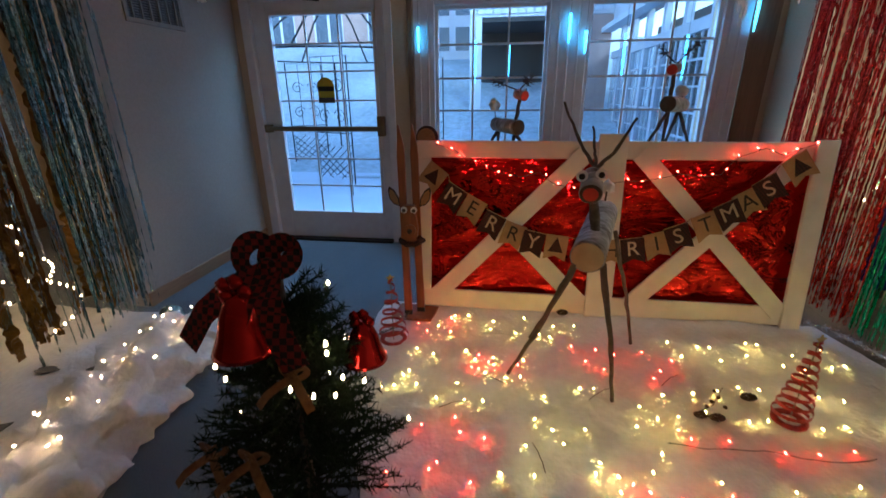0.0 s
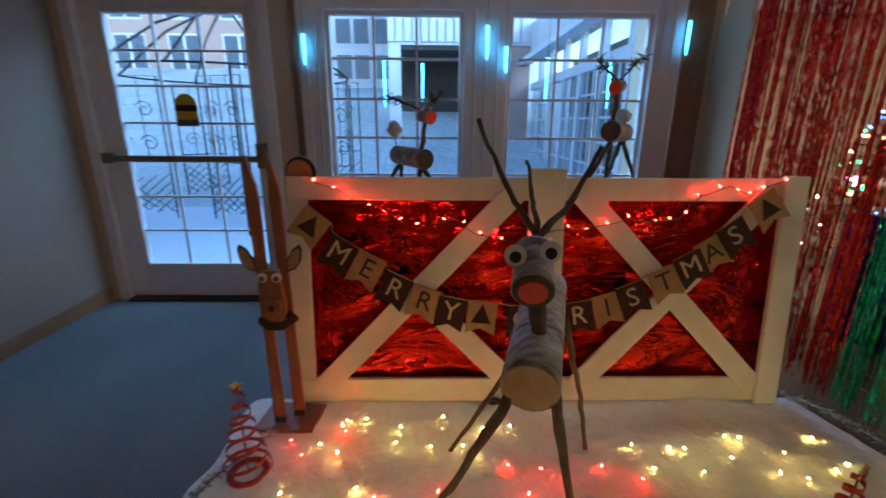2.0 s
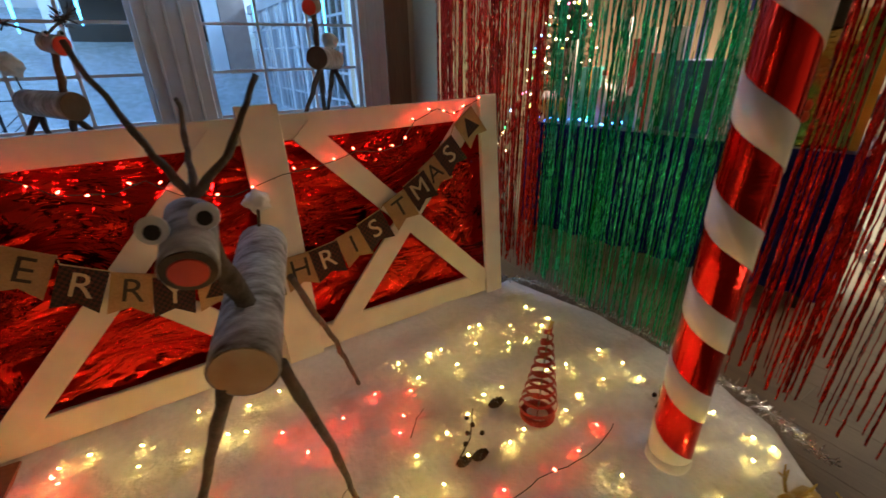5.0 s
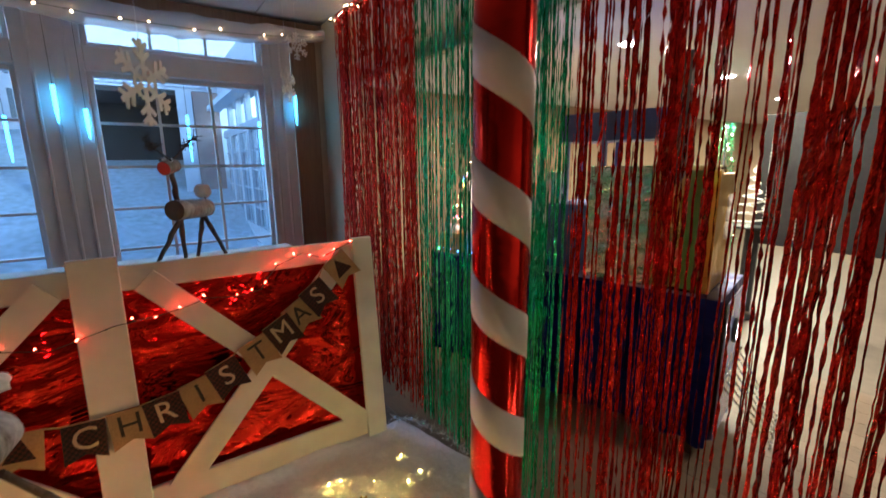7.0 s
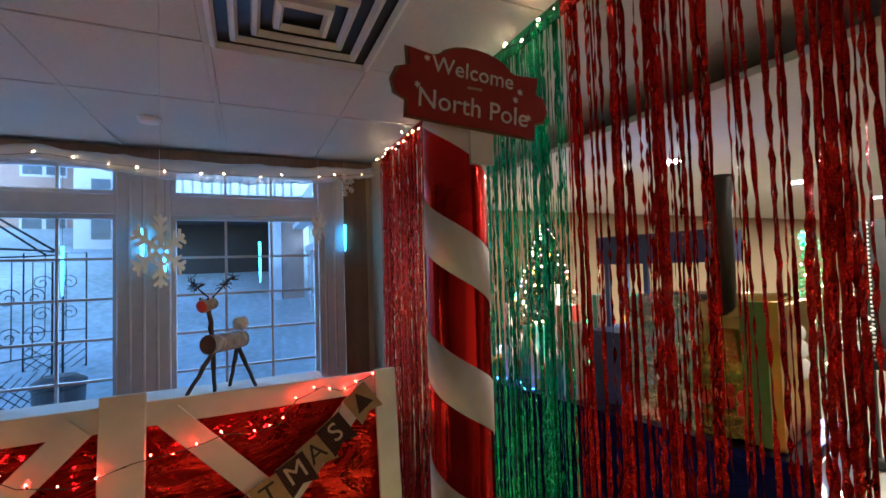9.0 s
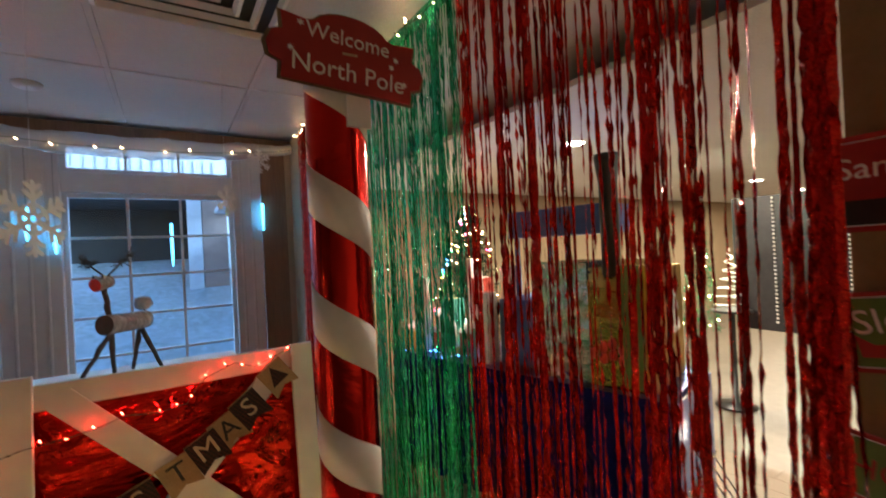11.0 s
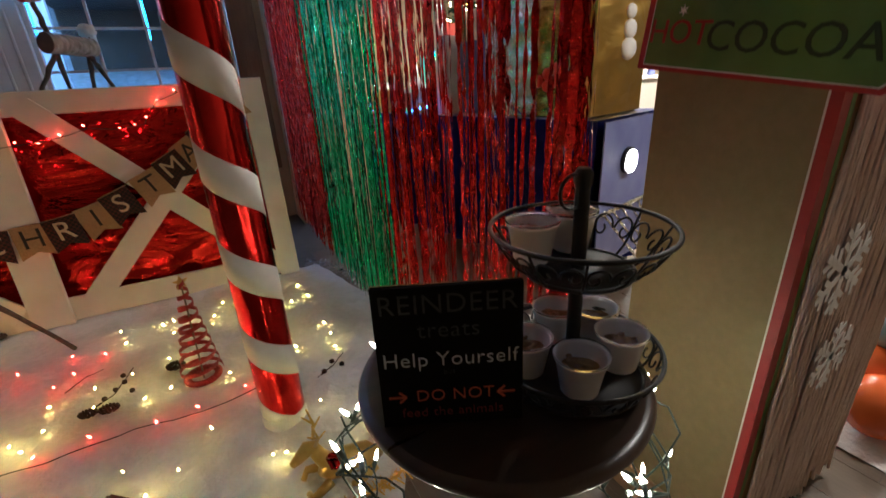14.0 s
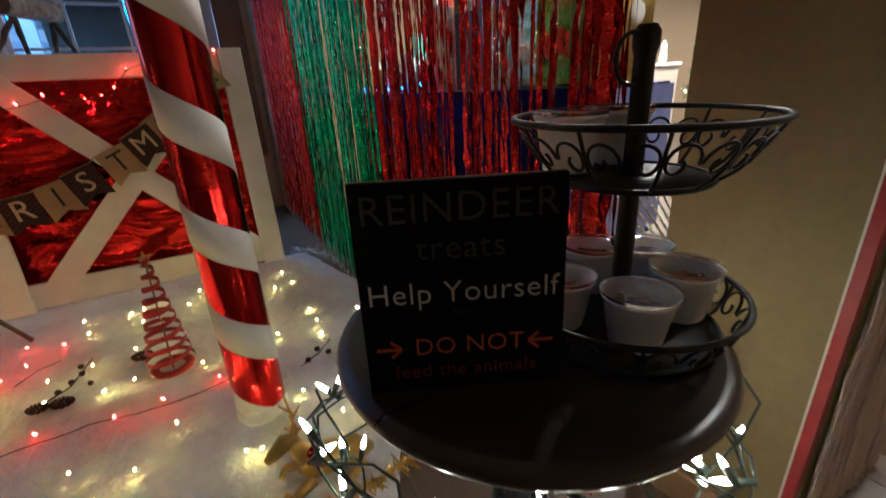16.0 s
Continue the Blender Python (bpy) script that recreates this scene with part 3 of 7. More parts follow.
# near-black colour that stands for the shade inside the open porch
M_PORCHSHADE = surface("porch_shade_colour", (0.03, 0.028, 0.026), (0.06, 0.055, 0.05), 6, 0.8)
structure("ground", box(B(), (-400, YN + 0.16, -0.25), (400, 600, -0.10)), M_SNOWOUT, "snow-covered ground stretching away outside")
lawn = B()
for i in range(41):
    for j in range(25):
        x, y = -16 + i * 0.8, 5.0 + j * 0.5
        lawn.verts.new((x, y, -0.11 + max(0, (y - 5.5)) * 0.30 + 0.08 * noise.noise(Vector((x * 0.7, y * 0.7, 0)))))
lawn.verts.ensure_lookup_table()
for i in range(40):
    for j in range(24):
        f = lawn.faces.new([lawn.verts[(i + a) * 25 + j + b] for a, b in ((0, 0), (1, 0), (1, 1), (0, 1))])
        f.smooth = True
structure("ground_bank", lawn, M_SNOWLAWN, "rising lawn thinly covered with snow")


def facade(name, x0, x1, y, z0, z1, wins, label, material):
    h = thing(name, ((x0 + x1) / 2, y, z0), label, "building")
    part("wall", box(B(), (x0, y, z0), (x1, y + 3, z1)), material, h)
    part("roof", box(B(), (x0 - 0.3, y - 0.3, z1), (x1 + 0.3, y + 3.3, z1 + 0.25)), M_SNOWOUT, h)
    for wx, wz, ww, wh in wins:
        w = part("window", box(B(), (wx, y - 0.03, wz), (wx + ww, y - 0.001, wz + wh)), M_SIDING, h)
        for k in range(2):
            part("pane", box(B(), (wx + 0.08 + k * ww / 2, y - 0.045, wz + 0.08), (wx + ww / 2 - 0.04 + k * ww / 2, y - 0.031, wz + wh - 0.08)), M_DARKGLASS, w)
    return h


facade("apartment_building", -16, -3.2, 17.5, 1.5, 9.5, [(x, z, 1.3, 1.5) for x in (-14.6, -12.4, -10.2, -8.0, -5.6) for z in (3.2, 5.2, 7.6)],
       "pinkish far building with white-framed windows and snowy roof", M_BRICKOUT)
facade("white_building", -3.1, 4.5, 14.0, 1.0, 8.5, [(x, z, 1.2, 0.9) for x in (-2.75, -1.45) for z in (2.65, 3.75, 5.3)], "white sided building with paired windows", M_SIDING)
pv = thing("porch", (0.5, 9.5, 0), "white sided wing with a dark open porch below", "building")
part("upper_wall", box(B(), (-0.45, 9.0, 3.02), (2.85, 12, 5.6)), M_SIDING, pv)
# back sheet and porch ceiling carry the shade in their dark colour
part("shade_sheet", box(B(), (-0.45, 11.2, 1.45), (2.35, 11.4, 3.02)), M_PORCHSHADE, pv)
part("ceiling", box(B(), (-0.45, 9.05, 2.92), (2.35, 11.2, 3.01)), M_PORCHSHADE, pv)
part("low_wall", box(B(), (-0.45, 11.0, -0.1), (2.35, 11.19, 1.45)), M_BRICKOUT, pv, "grey-pink rendered wall at the back of the porch")
part("rail", box(B(), (-0.2, 10.6, 0.85), (2.35, 10.66, 0.92)), M_BLACK, pv)
for i in range(17):
    part("railing_board", box(B(), (-0.44 + i * 0.19, 8.92, 3.08), (-0.31 + i * 0.19, 8.985, 3.8)), M_SIDING, pv)
part("end_wall", box(B(), (2.35, 9.02, -0.1), (2.85, 12, 3.01)), M_BRICKOUT, pv)
for x in (-0.44, 2.05):
    part("post", box(B(), (x, 8.95, -0.1), (x + 0.28, 9.1, 3.01)), M_SIDING, pv)

# glazed wing running away from the windows
wing = thing("glazed_wing", (2.9, 5, 0), "white glazed wing with tall gridded doors along the terrace", "building")
WX, WY0, WY1 = 2.85, 2.62, 9.0
part("parapet", box(B(), (WX, WY0, 2.7), (WX + 0.3, WY1, 3.5)), M_SIDING, wing)
part("plinth", box(B(), (WX, WY0, -0.1), (WX + 0.3, WY1, 0.12)), M_SIDING, wing)
# flat sheet behind the glazing; its dark brown stands for the unlit rooms
M_DIMROOM = surface("painted_dim_interior", (0.10, 0.08, 0.06), (0.20, 0.16, 0.12), 4, 0.6)
part("interior", box(B(), (WX + 1.0, WY0, -0.1), (WX + 1.1, WY1, 2.7)), M_DIMROOM, wing)
part("eave", box(B(), (WX - 0.25, WY0, 2.62), (WX - 0.002, WY1, 2.72)), M_SNOWOUT, wing)
for i in range(7):
    y, pitch = WY0 + i * 0.91, 0.91
    d = B()
    for a, b in (((WX + 0.03, y, 0.12), (WX + 0.12, y + 0.13, 2.7)), ((WX + 0.03, y + 0.13, 0.12), (WX + 0.12, y + pitch, 0.40)), ((WX + 0.03, y + 0.13, 2.05), (WX + 0.12, y + pitch, 2.20))):
        box(d, a, b)
    dd = part("glazed_door", d, M_SIDING, wing)
    gp = part("pane", box(B(), (WX + 0.078, y + 0.13, 0.40), (WX + 0.084, y + pitch, 2.05)), M_GLASS, dd)
    gp.visible_shadow = False
    for k in (1, 2):
        part("muntin", box(B(), (WX + 0.06, y + 0.13 + k * 0.26 - 0.014, 0.40), (WX + 0.08, y + 0.13 + k * 0.26 + 0.014, 2.05)), M_SIDING, dd)
    for k in range(1, 5):
        z = 0.40 + 1.65 * k / 5
        part("muntin", box(B(), (WX + 0.06, y + 0.13, z - 0.014), (WX + 0.08, y + pitch, z + 0.014)), M_SIDING, dd)


def trellis(x, y, w, h, rot):
    """Black wrought metal garden screen with lattice foot and scrolls."""
    t = thing("metal_trellis", (x, y, -0.1), "tall black wrought-metal garden trellis standing in snow", "trellis", "terrace trellises")
    c, s = math.cos(radians(rot)), math.sin(radians(rot))
    P = lambda u, z: (x + u * c, y + u * s, -0.1 + z)
    part("frame", tube(tube(B(), [P(-w / 2, 0), P(-w / 2, h), P(w / 2, h), P(w / 2, 0)], 0.012, 6), [P(-w / 2, h * 0.42), P(w / 2, h * 0.42)], 0.008, 6), M_BLACK, t)
    lat = B()
    k = 5
    for i in range(-k, k + 1):
        for sg in (1, -1):
            pts = []
            for q in range(9):
                u, z = -w / 2 + w * q / 8, 0.08 + (h * 0.3) * ((i / k) + sg * q / 8 * 1.0)
                if 0.08 <= z <= 0.08 + h * 0.3:
                    pts.append(P(u, z))
            if len(pts) > 1:
                tube(lat, [pts[0], pts[-1]], 0.006, 5)
    part("lattice", lat, M_BLACK, t)
    sc = B()
    for sg in (1, -1):
        for zz in (h * 0.55, h * 0.78):
            pts = [P(sg * w * 0.22 + sg * (0.02 + 0.011 * a) * math.cos(a), zz + (0.02 + 0.011 * a) * math.sin(a)) for a in np.linspace(0, 9, 22)]
            tube(sc, pts, 0.006, 5)
    part("scroll", sc, M_BLACK, t)
    for u in (-w / 6, w / 6):
        part("bar", tube(B(), [P(u, h * 0.42), P(u, h)], 0.006, 5), M_BLACK, t)
    return t


for x, y, w, h, r in ((-3.6, 4.6, 0.75, 2.0, 10), (-2.3, 4.5, 0.75, 2.0, -20), (-1.15, 6.6, 0.75, 2.1, 5), (-3.5, 6.2, 0.7, 2.0, 40), (-0.75, 4.4, 0.6, 1.9, 50)):
    trellis(x, y, w, h, r)
gz = thing("gazebo_frame", (-2.4, 5.2, 2.0), "bare black metal gazebo roof frame over the terrace", "gazebo")
for a in range(8):
    an = a * math.tau / 8
    part("rib", tube(B(), [(-2.4, 5.2, 2.95), (-2.4 + 0.9 * math.cos(an), 5.2 + 0.9 * math.sin(an), 2.55), (-2.4 + 1.7 * math.cos(an), 5.2 + 1.7 * math.sin(an), 1.95)], 0.016, 6), M_BLACK, gz)
part("ring", tube(B(), [(-2.4 + 1.7 * math.cos(a), 5.2 + 1.7 * math.sin(a), 1.95) for a in np.linspace(0, math.tau, 25)], 0.014, 6), M_BLACK, gz)
for a in range(4):
    an = a * math.tau / 4 + 0.4
    part("post", tube(B(), [(-2.4 + 1.7 * math.cos(an), 5.2 + 1.7 * math.sin(an), -0.1), (-2.4 + 1.7 * math.cos(an), 5.2 + 1.7 * math.sin(an), 1.95)], 0.016, 6), M_BLACK, gz)
structure("trim_eave_beam", box(B(), (-2.5, 2.55, 2.8), (4.2, 2.65, 2.95)), M_SIDING, "white eave beam outside above the terrace")
bn = thing("waste_bin", (0.02, 3.0, -0.1), "dark grey waste bin in the snow", "bin")
part("body", lathe(B(), (0.02, 3.0, -0.1), [(0.17, 0), (0.19, 0.7), (0.2, 0.72)], 20), M_BLACKP, bn)
part("lid", lathe(B(), (0.02, 3.0, 0.62), [(0.205, 0), (0.2, 0.05), (0.12, 0.1)], 20), M_BLACKP, bn)

# ---- snow blankets ----
def snow_sheet(name, left, right, y0, y1, nx, ny, lift, label):
    bm = B()
    for j in range(ny + 1):
        v = j / ny
        y = y0 + (y1 - y0) * v
        for i in range(nx + 1):
            u = i / nx
            xl, xr = left(y), right(y)
            x = xl + (xr - xl) * u
            e = min(u * (xr - xl), (1 - u) * (xr - xl), v * (y1 - y0), (1 - v) * (y1 - y0) + 0.08) / 0.09
            e = min(1, max(0, e)) ** 0.5
            n = noise.noise(Vector((x * 3, y * 3, 1))) * 0.016 + noise.noise(Vector((x * 9, y * 9, 4))) * 0.007
            n += max(0, math.sin(x * 17 + 6 * noise.noise(Vector((x * 2, y * 2, 9))))) * (0.007 + 0.009 * max(0, min(1, (x - 1.7) * 2))) * max(0, noise.noise(Vector((x * 1.3, y * 1.3, 7))) + 0.35)
            n += (0.5 - abs(noise.noise(Vector((x * 7, y * 7 + x * 2, 12))))) ** 3 * 0.07 + (0.4 - abs(noise.noise(Vector((x * 15, y * 11, 17))))) * 0.009 - 0.006
            jx = noise.noise(Vector((y * 5, 3, u * 2))) * 0.05 * (1 if u in (0, 1) else 0)
            jy = noise.noise(Vector((x * 5, 8, v * 2))) * 0.05 * (1 if v == 0 else 0)
            bm.verts.new((x + jx, y + jy, 0.004 + e * (lift + n)))
    bm.verts.ensure_lookup_table()
    for j in range(ny):
        for i in range(nx):
            bm.faces.new([bm.verts[(j + b) * (nx + 1) + i + a] for a, b in ((0, 0), (1, 0), (1, 1), (0, 1))]).smooth = True
    return tagged(part(name, bm, M_SNOW), label, "snow blanket")


def snow_left(y):
    return -0.24 + max(0, -0.85 - y) * 0.55


def snow_right(y):
    return 2.40 + 0.14 * math.sin(max(0, min(1, (-y) / 1.6)) * math.pi) - max(0, -1.35 - y) * 0.6


snow_sheet("snow_blanket", snow_left, snow_right, -1.76, 0.02, 150, 110, 0.03, "white cotton snow blanket spread in front of the gate")
snow_sheet("snow_blanket", lambda y: -3.2, lambda y: -1.12 + (-0.5 - y) * 0.28, -2.3, -0.3, 90, 80, 0.02, "white cotton snow sheet beside the carpet")
heap = B()
for i in range(61):
    u = i / 60
    cxh, cyh = -1.27 + 0.28 * u, -0.45 - 1.6 * u
    for k in range(25):
        a = math.pi * k / 24
        r = 0.19 + 0.09 * noise.noise(Vector((u * 9, k * 0.3, 2))) + 0.05 * noise.noise(Vector((u * 26, k * 0.6, 5))) + 0.02 * noise.noise(Vector((u * 60, k * 1.5, 9)))
        r *= min(1, u * 9 + 0.25, (1 - u) * 9 + 0.2)
        heap.verts.new((cxh + r * 1.25 * math.cos(a), cyh + 0.05 * noise.noise(Vector((u * 20, k * 0.4, 8))), 0.02 + r * 0.95 * math.sin(a)))
heap.verts.ensure_lookup_table()
for i in range(60):
    for k in range(24):
        heap.faces.new([heap.verts[(i + a) * 25 + k + b] for a, b in ((0, 0), (1, 0), (1, 1), (0, 1))]).smooth = True
tagged(part("fabric_drift", heap, M_SNOW), "crumpled sheer white fabric drift lit with warm fairy lights", "fabric")

# ---- barn gate, leaning back against the ledge ----
LEAN = pose(0, 0, 0.02, -6, 0, 0) @ pose(0, 0, -0.02)


def leaned(ob):
    """Tilts a thing back together with the gate."""
    ob.matrix_basis = LEAN @ pose(*ob.location)
    return ob


gate = thing("barn_gate", (1.13, 0, 0.02), "white double-X barn gate backed with red foil", "gate")
part("top_rail", box(B(), (0.0, -0.012, 0.985), (2.262, 0.012, 1.085), 0.003), M_GATE, gate)
part("bottom_rail", box(B(), (0.0, -0.012, 0.035), (2.262, 0.012, 0.15), 0.003), M_GATE, gate)
part("stile", box(B(), (0.0, -0.0135, 0.151), (0.085, 0.0115, 0.984), 0.003), M_GATE, gate)
part("stile", box(B(), (2.16, -0.036, 0.025), (2.265, -0.0125, 1.095), 0.003), M_GATE, gate)
part("centre_post", box(B(), (1.05, -0.038, 0.03), (1.205, -0.0125, 1.125), 0.003), M_GATE, gate)
for x0, x1 in ((0.10, 0.97), (1.28, 2.10)):
    part("brace", beam(B(), (x0 + 0.02, -0.021, 0.11), (x1 + 0.02, -0.021, 1.02), 0.10, 0.016), M_GATE, gate)
    top = (x0, -0.019, 1.02) if x0 > 1 else ((x0 + x1) / 2 + 0.05, -0.019, 0.545)
    part("brace", beam(B(), top, (x1 + 0.05, -0.019, 0.11), 0.10, 0.014), M_GATE, gate)
sheet = B()
nx, nz = 110, 50
for j in range(nz + 1):
    for i in range(nx + 1):
        x, z = 0.02 + 2.22 * i / nx, 0.05 + 1.0 * j / nz
        d = noise.noise(Vector((x * 3.0 + z * 2, z * 5.0 - x * 2, 3))) * 0.016 + noise.noise(Vector((x * 9 + z * 8, z * 5 - x * 5, 6))) * 0.010
        sheet.verts.new((x, 0.042 + d, z))
sheet.verts.ensure_lookup_table()
for j in range(nz):
    for i in range(nx):
        sheet.faces.new([sheet.verts[(j + b) * (nx + 1) + i + a] for a, b in ((0, 0), (1, 0), (1, 1), (0, 1))]).smooth = True
part("foil_backing", sheet, M_REDFOIL, gate, "wrinkled shiny red foil")
leaned(gate)

# letter banner
FLAGS = [("tree", 0.10, 0.87), ("M", 0.22, 0.75), ("E", 0.34, 0.68), ("R", 0.46, 0.59), ("R", 0.59, 0.53), ("Y", 0.71, 0.485), ("tree", 0.85, 0.465), ("C", 1.03, 0.445),
         ("H", 1.17, 0.45), ("R", 1.29, 0.465), ("I", 1.42, 0.50), ("S", 1.53, 0.55), ("T", 1.67, 0.62), ("M", 1.78, 0.69), ("A", 1.87, 0.755), ("S", 1.96, 0.83), ("tree", 2.09, 0.95)]
ban = thing("letter_banner", (1.1, -0.05, 0.45), "burlap letter flag banner hanging across the gate", "banner")
tops = []
for i, (ch, x, z) in enumerate(FLAGS):
    xa, za = FLAGS[max(0, i - 1)][1:]
    xb, zb = FLAGS[min(len(FLAGS) - 1, i + 1)][1:]
    ang = math.degrees(math.atan2(zb - za, xb - xa))
    m = pose(x, -0.048 - 0.003 * (i % 2), z, 90, 0, 0) @ pose(0, 0, 0, 0, 0, ang * 0.85)
    big = ch == "tree" or i % 2 == 0
    w = 0.066
    flag = part("flag", plate(B(), [(-w, 0.072), (-w, -0.078), (0, -0.05), (w, -0.078), (w, 0.072)], m, 0.0025), M_KRAFT if big else M_CHECK, ban)
    tops.append(m @ Vector((-w, 0.074, 0)))
    tops.append(m @ Vector((w, 0.074, 0)))
    ink = M_CHECK if ch == "tree" else (M_INK if big else M_TANINK)
    m2 = m @ pose(0, 0.008, 0.0030)
    if ch == "tree":
        g = B()
        plate(g, [(-0.045, -0.035), (0.045, -0.035), (0.0, 0.055)], m2, 0.001)
        part("tree_print", g, ink, flag)
    else:
        part("letter", text_bm(ch, 0.122, m2, bold=0.0), ink, flag)
part("cord", tube(B(), tops, 0.0025, 5), M_KRAFT, ban)
leaned(ban)


def bulb_string(name, pts, every, material, label, drop=0.0, wire=True, rad=0.0036, seed=1, cord_mat=None, cap=True, spread=0.0, mini=False):
    """Fairy lights along a cord: one object for the string with a mesh per bulb."""
    rg = random.Random(seed)
    t = thing(name, pts[0], label, "string lights")
    path = [Vector(p) for p in pts]
    fine = []
    for a, b in zip(path, path[1:]):
        k = max(1, int((b - a).length / 0.03))
        for q in range(k):
            p = a.lerp(b, q / k)
            fine.append(p + Vector((noise.noise(p * 9), noise.noise(p * 9 + Vector((5, 0, 0))), noise.noise(p * 9 + Vector((0, 5, 0))) * 0.3)) * 0.012)
    fine.append(path[-1])
    if wire:
        part("cord", tube(B(), fine, 0.0018, 5), cord_mat or M_WIRE, t)
    dist, nxt = 0.0, every * 0.5
    for a, b in zip(fine, fine[1:]):
        dist += (b - a).length
        if dist >= nxt:
            nxt += every * rg.uniform(0.7, 1.35)
            d = Vector((rg.uniform(-1, 1), rg.uniform(-1, 1), rg.uniform(-0.2, 0.9))).normalized()
            p = b + Vector((rg.uniform(-1, 1), rg.uniform(-1, 1), 0)) * spread + Vector((0, 0, drop))
            if mini:
                part("socket", tube(B(), [p, p + d * 0.021], [0.0032, 0.0048], 7), M_WIRE, t)
                part("bulb", tube(B(), [p + d * 0.020, p + d * 0.030, p + d * 0.040], [0.0030, 0.0034, 0.0010], 7), material, t)
                continue
            if cap:
                sk = part("socket", tube(B(), [p, p + d * 0.012], 0.0035, 6), M_WIRE, t)
            bm = tube(B(), [p + d * 0.010, p + d * (0.012 + rad * 1.4), p + d * (0.012 + rad * 3.0)], [rad * 0.75, rad, rad * 0.3], 6)
            part("bulb", bm, material, t)
    return t


GB = [(0.09, 1.11), (0.13, 1.06), (0.24, 1.03), (0.30, 0.98), (0.38, 0.97), (0.48, 0.90), (0.64, 0.88), (0.73, 0.91), (0.82, 0.84), (0.98, 0.81), (1.17, 0.86), (1.32, 0.87), (1.49, 0.91), (1.60, 0.895), (1.71, 0.91), (1.79, 1.01), (1.91, 1.05), (1.99, 1.02), (2.16, 1.08)]
leaned(bulb_string("gate_fairy_lights", [(x, -0.045, z) for x, z in GB], 0.085, M_RED, "red fairy lights draped along the gate", seed=3, rad=0.0038))

# lights scattered on the snow
def meander(x0, y0, x1, y1, rows, seed):
    """A cord laid to and fro over a patch of the blanket."""
    rg = random.Random(seed)
    pts = []
    for r in range(rows):
        xs = np.linspace(x0, x1, 6)
        for x in (xs if r % 2 == 0 else xs[::-1]):
            pts.append((x + rg.uniform(-0.06, 0.06), y0 + (y1 - y0) * (r + 0.5) / rows + rg.uniform(-0.05, 0.05), 0.058))
    return pts


for i, (a, b, c, d, n) in enumerate(((0.12, -0.12, 0.95, -0.42, 2), (0.05, -0.5, 0.62, -0.98, 3), (0.72, -0.72, 1.28, -1.3, 3), (1.42, -0.25, 2.2, -0.55, 2), (1.35, -0.62, 2.25, -1.0, 2),
                                     (0.45, -1.2, 0.95, -1.6, 2), (1.45, -1.2, 2.3, -1.5, 2), (1.15, -1.42, 1.9, -1.68, 2))):
    bulb_string("snow_fairy_lights", meander(a, b, c, d, n, i), 0.135, M_YEL, "warm yellow fairy lights lying on the snow blanket", seed=10 + i, cap=False, rad=0.0027, spread=0.045, wire=False)
for i, (a, b, c, d, n) in enumerate(((0.05, -0.2, 0.32, -0.42, 2), (0.9, -0.38, 1.35, -0.7, 2), (0.15, -1.0, 0.55, -1.42, 2), (1.25, -0.98, 1.95, -1.2, 1), (0.35, -0.52, 0.62, -0.7, 2), (0.95, -1.25, 1.35, -1.45, 2))):
    bulb_string("snow_fairy_lights", meander(a, b, c, d, n, 40 + i), 0.14, M_RED, "red fairy lights lying on the snow blanket", seed=30 + i, cap=False, rad=0.0033, spread=0.03, wire=i == 3)
bulb_string("drift_fairy_lights", [(-1.27 + 0.28 * u + 0.13 * math.sin(u * 40), -0.45 - 1.6 * u, 0.235 - 0.06 * math.sin(u * 40) ** 2) for u in np.linspace(0.05, 0.95, 60)], 0.105, M_DRIFTB,
            "warm white fairy lights in the white fabric drift", seed=50, rad=0.0034, cap=False, wire=False)


# ---- log reindeer ----
def log(bm, p0, p1, r0, r1, n=20):
    p0, p1 = Vector(p0), Vector(p1)
    pts = [p0.lerp(p1, i / 8) for i in range(9)]
    tube(bm, pts, [(r0 + (r1 - r0) * i / 8) * (1 + 0.02 * noise.noise(Vector((i, r0 * 50, 0)))) for i in range(9)], n)
    return bm


def disc(bm, c, d, r, th=0.003):
    c, d = Vector(c), Vector(d).normalized()
    return tube(bm, [c, c + d * th], [r, r * 0.98], 20)


def twig(bm, pts, r0, r1):
    pts = [Vector(p) for p in pts]
    fine = []
    for a, b in zip(pts, pts[1:]):
        for q in range(6):
            p = a.lerp(b, q / 6)
            fine.append(p + Vector((noise.noise(p * 30), noise.noise(p * 30 + Vector((3, 0, 0))), 0)) * 0.006)
    fine.append(pts[-1])
    k = len(fine) - 1
    return tube(bm, fine, [(r0 + (r1 - r0) * i / k) * (1 + 0.18 * (i % 5 == 2)) for i in range(k + 1)], 7)


def fluff(c, r):
    bm = ball(B(), c, r, 3)
    for v in bm.verts:
        d = v.co - c
        v.co = c + d * (1 + 0.45 * noise.noise(v.co * 60) + 0.2 * noise.noise(v.co * 160))
    return bm


rd = thing("log_reindeer", (0.92, -0.7, 0.03), "large birch log reindeer with twig antlers and red nose", "reindeer")
bf, bb_ = Vector((0.835, -1.01, 0.79)), Vector((0.965, -0.60, 0.85))
body = part("body", log(B(), bf, bb_, 0.062, 0.058), M_BIRCH, rd)
part("cut_face", disc(B(), bf, bf - bb_, 0.057), M_CUT, body, "pale sawn log end")
hf, hb = Vector((0.802, -1.115, 1.043)), Vector((0.822, -1.015, 1.082))
head = part("head", log(B(), hf, hb, 0.036, 0.034), M_BIRCH, rd)
part("muzzle", disc(B(), hf, hf - hb, 0.0345), M_CUTDARK, head)
part("nose", disc(B(), hf + (hf - hb).normalized() * 0.003, hf - hb, 0.024, 0.003), M_REDPAINT, head, "red painted round nose")
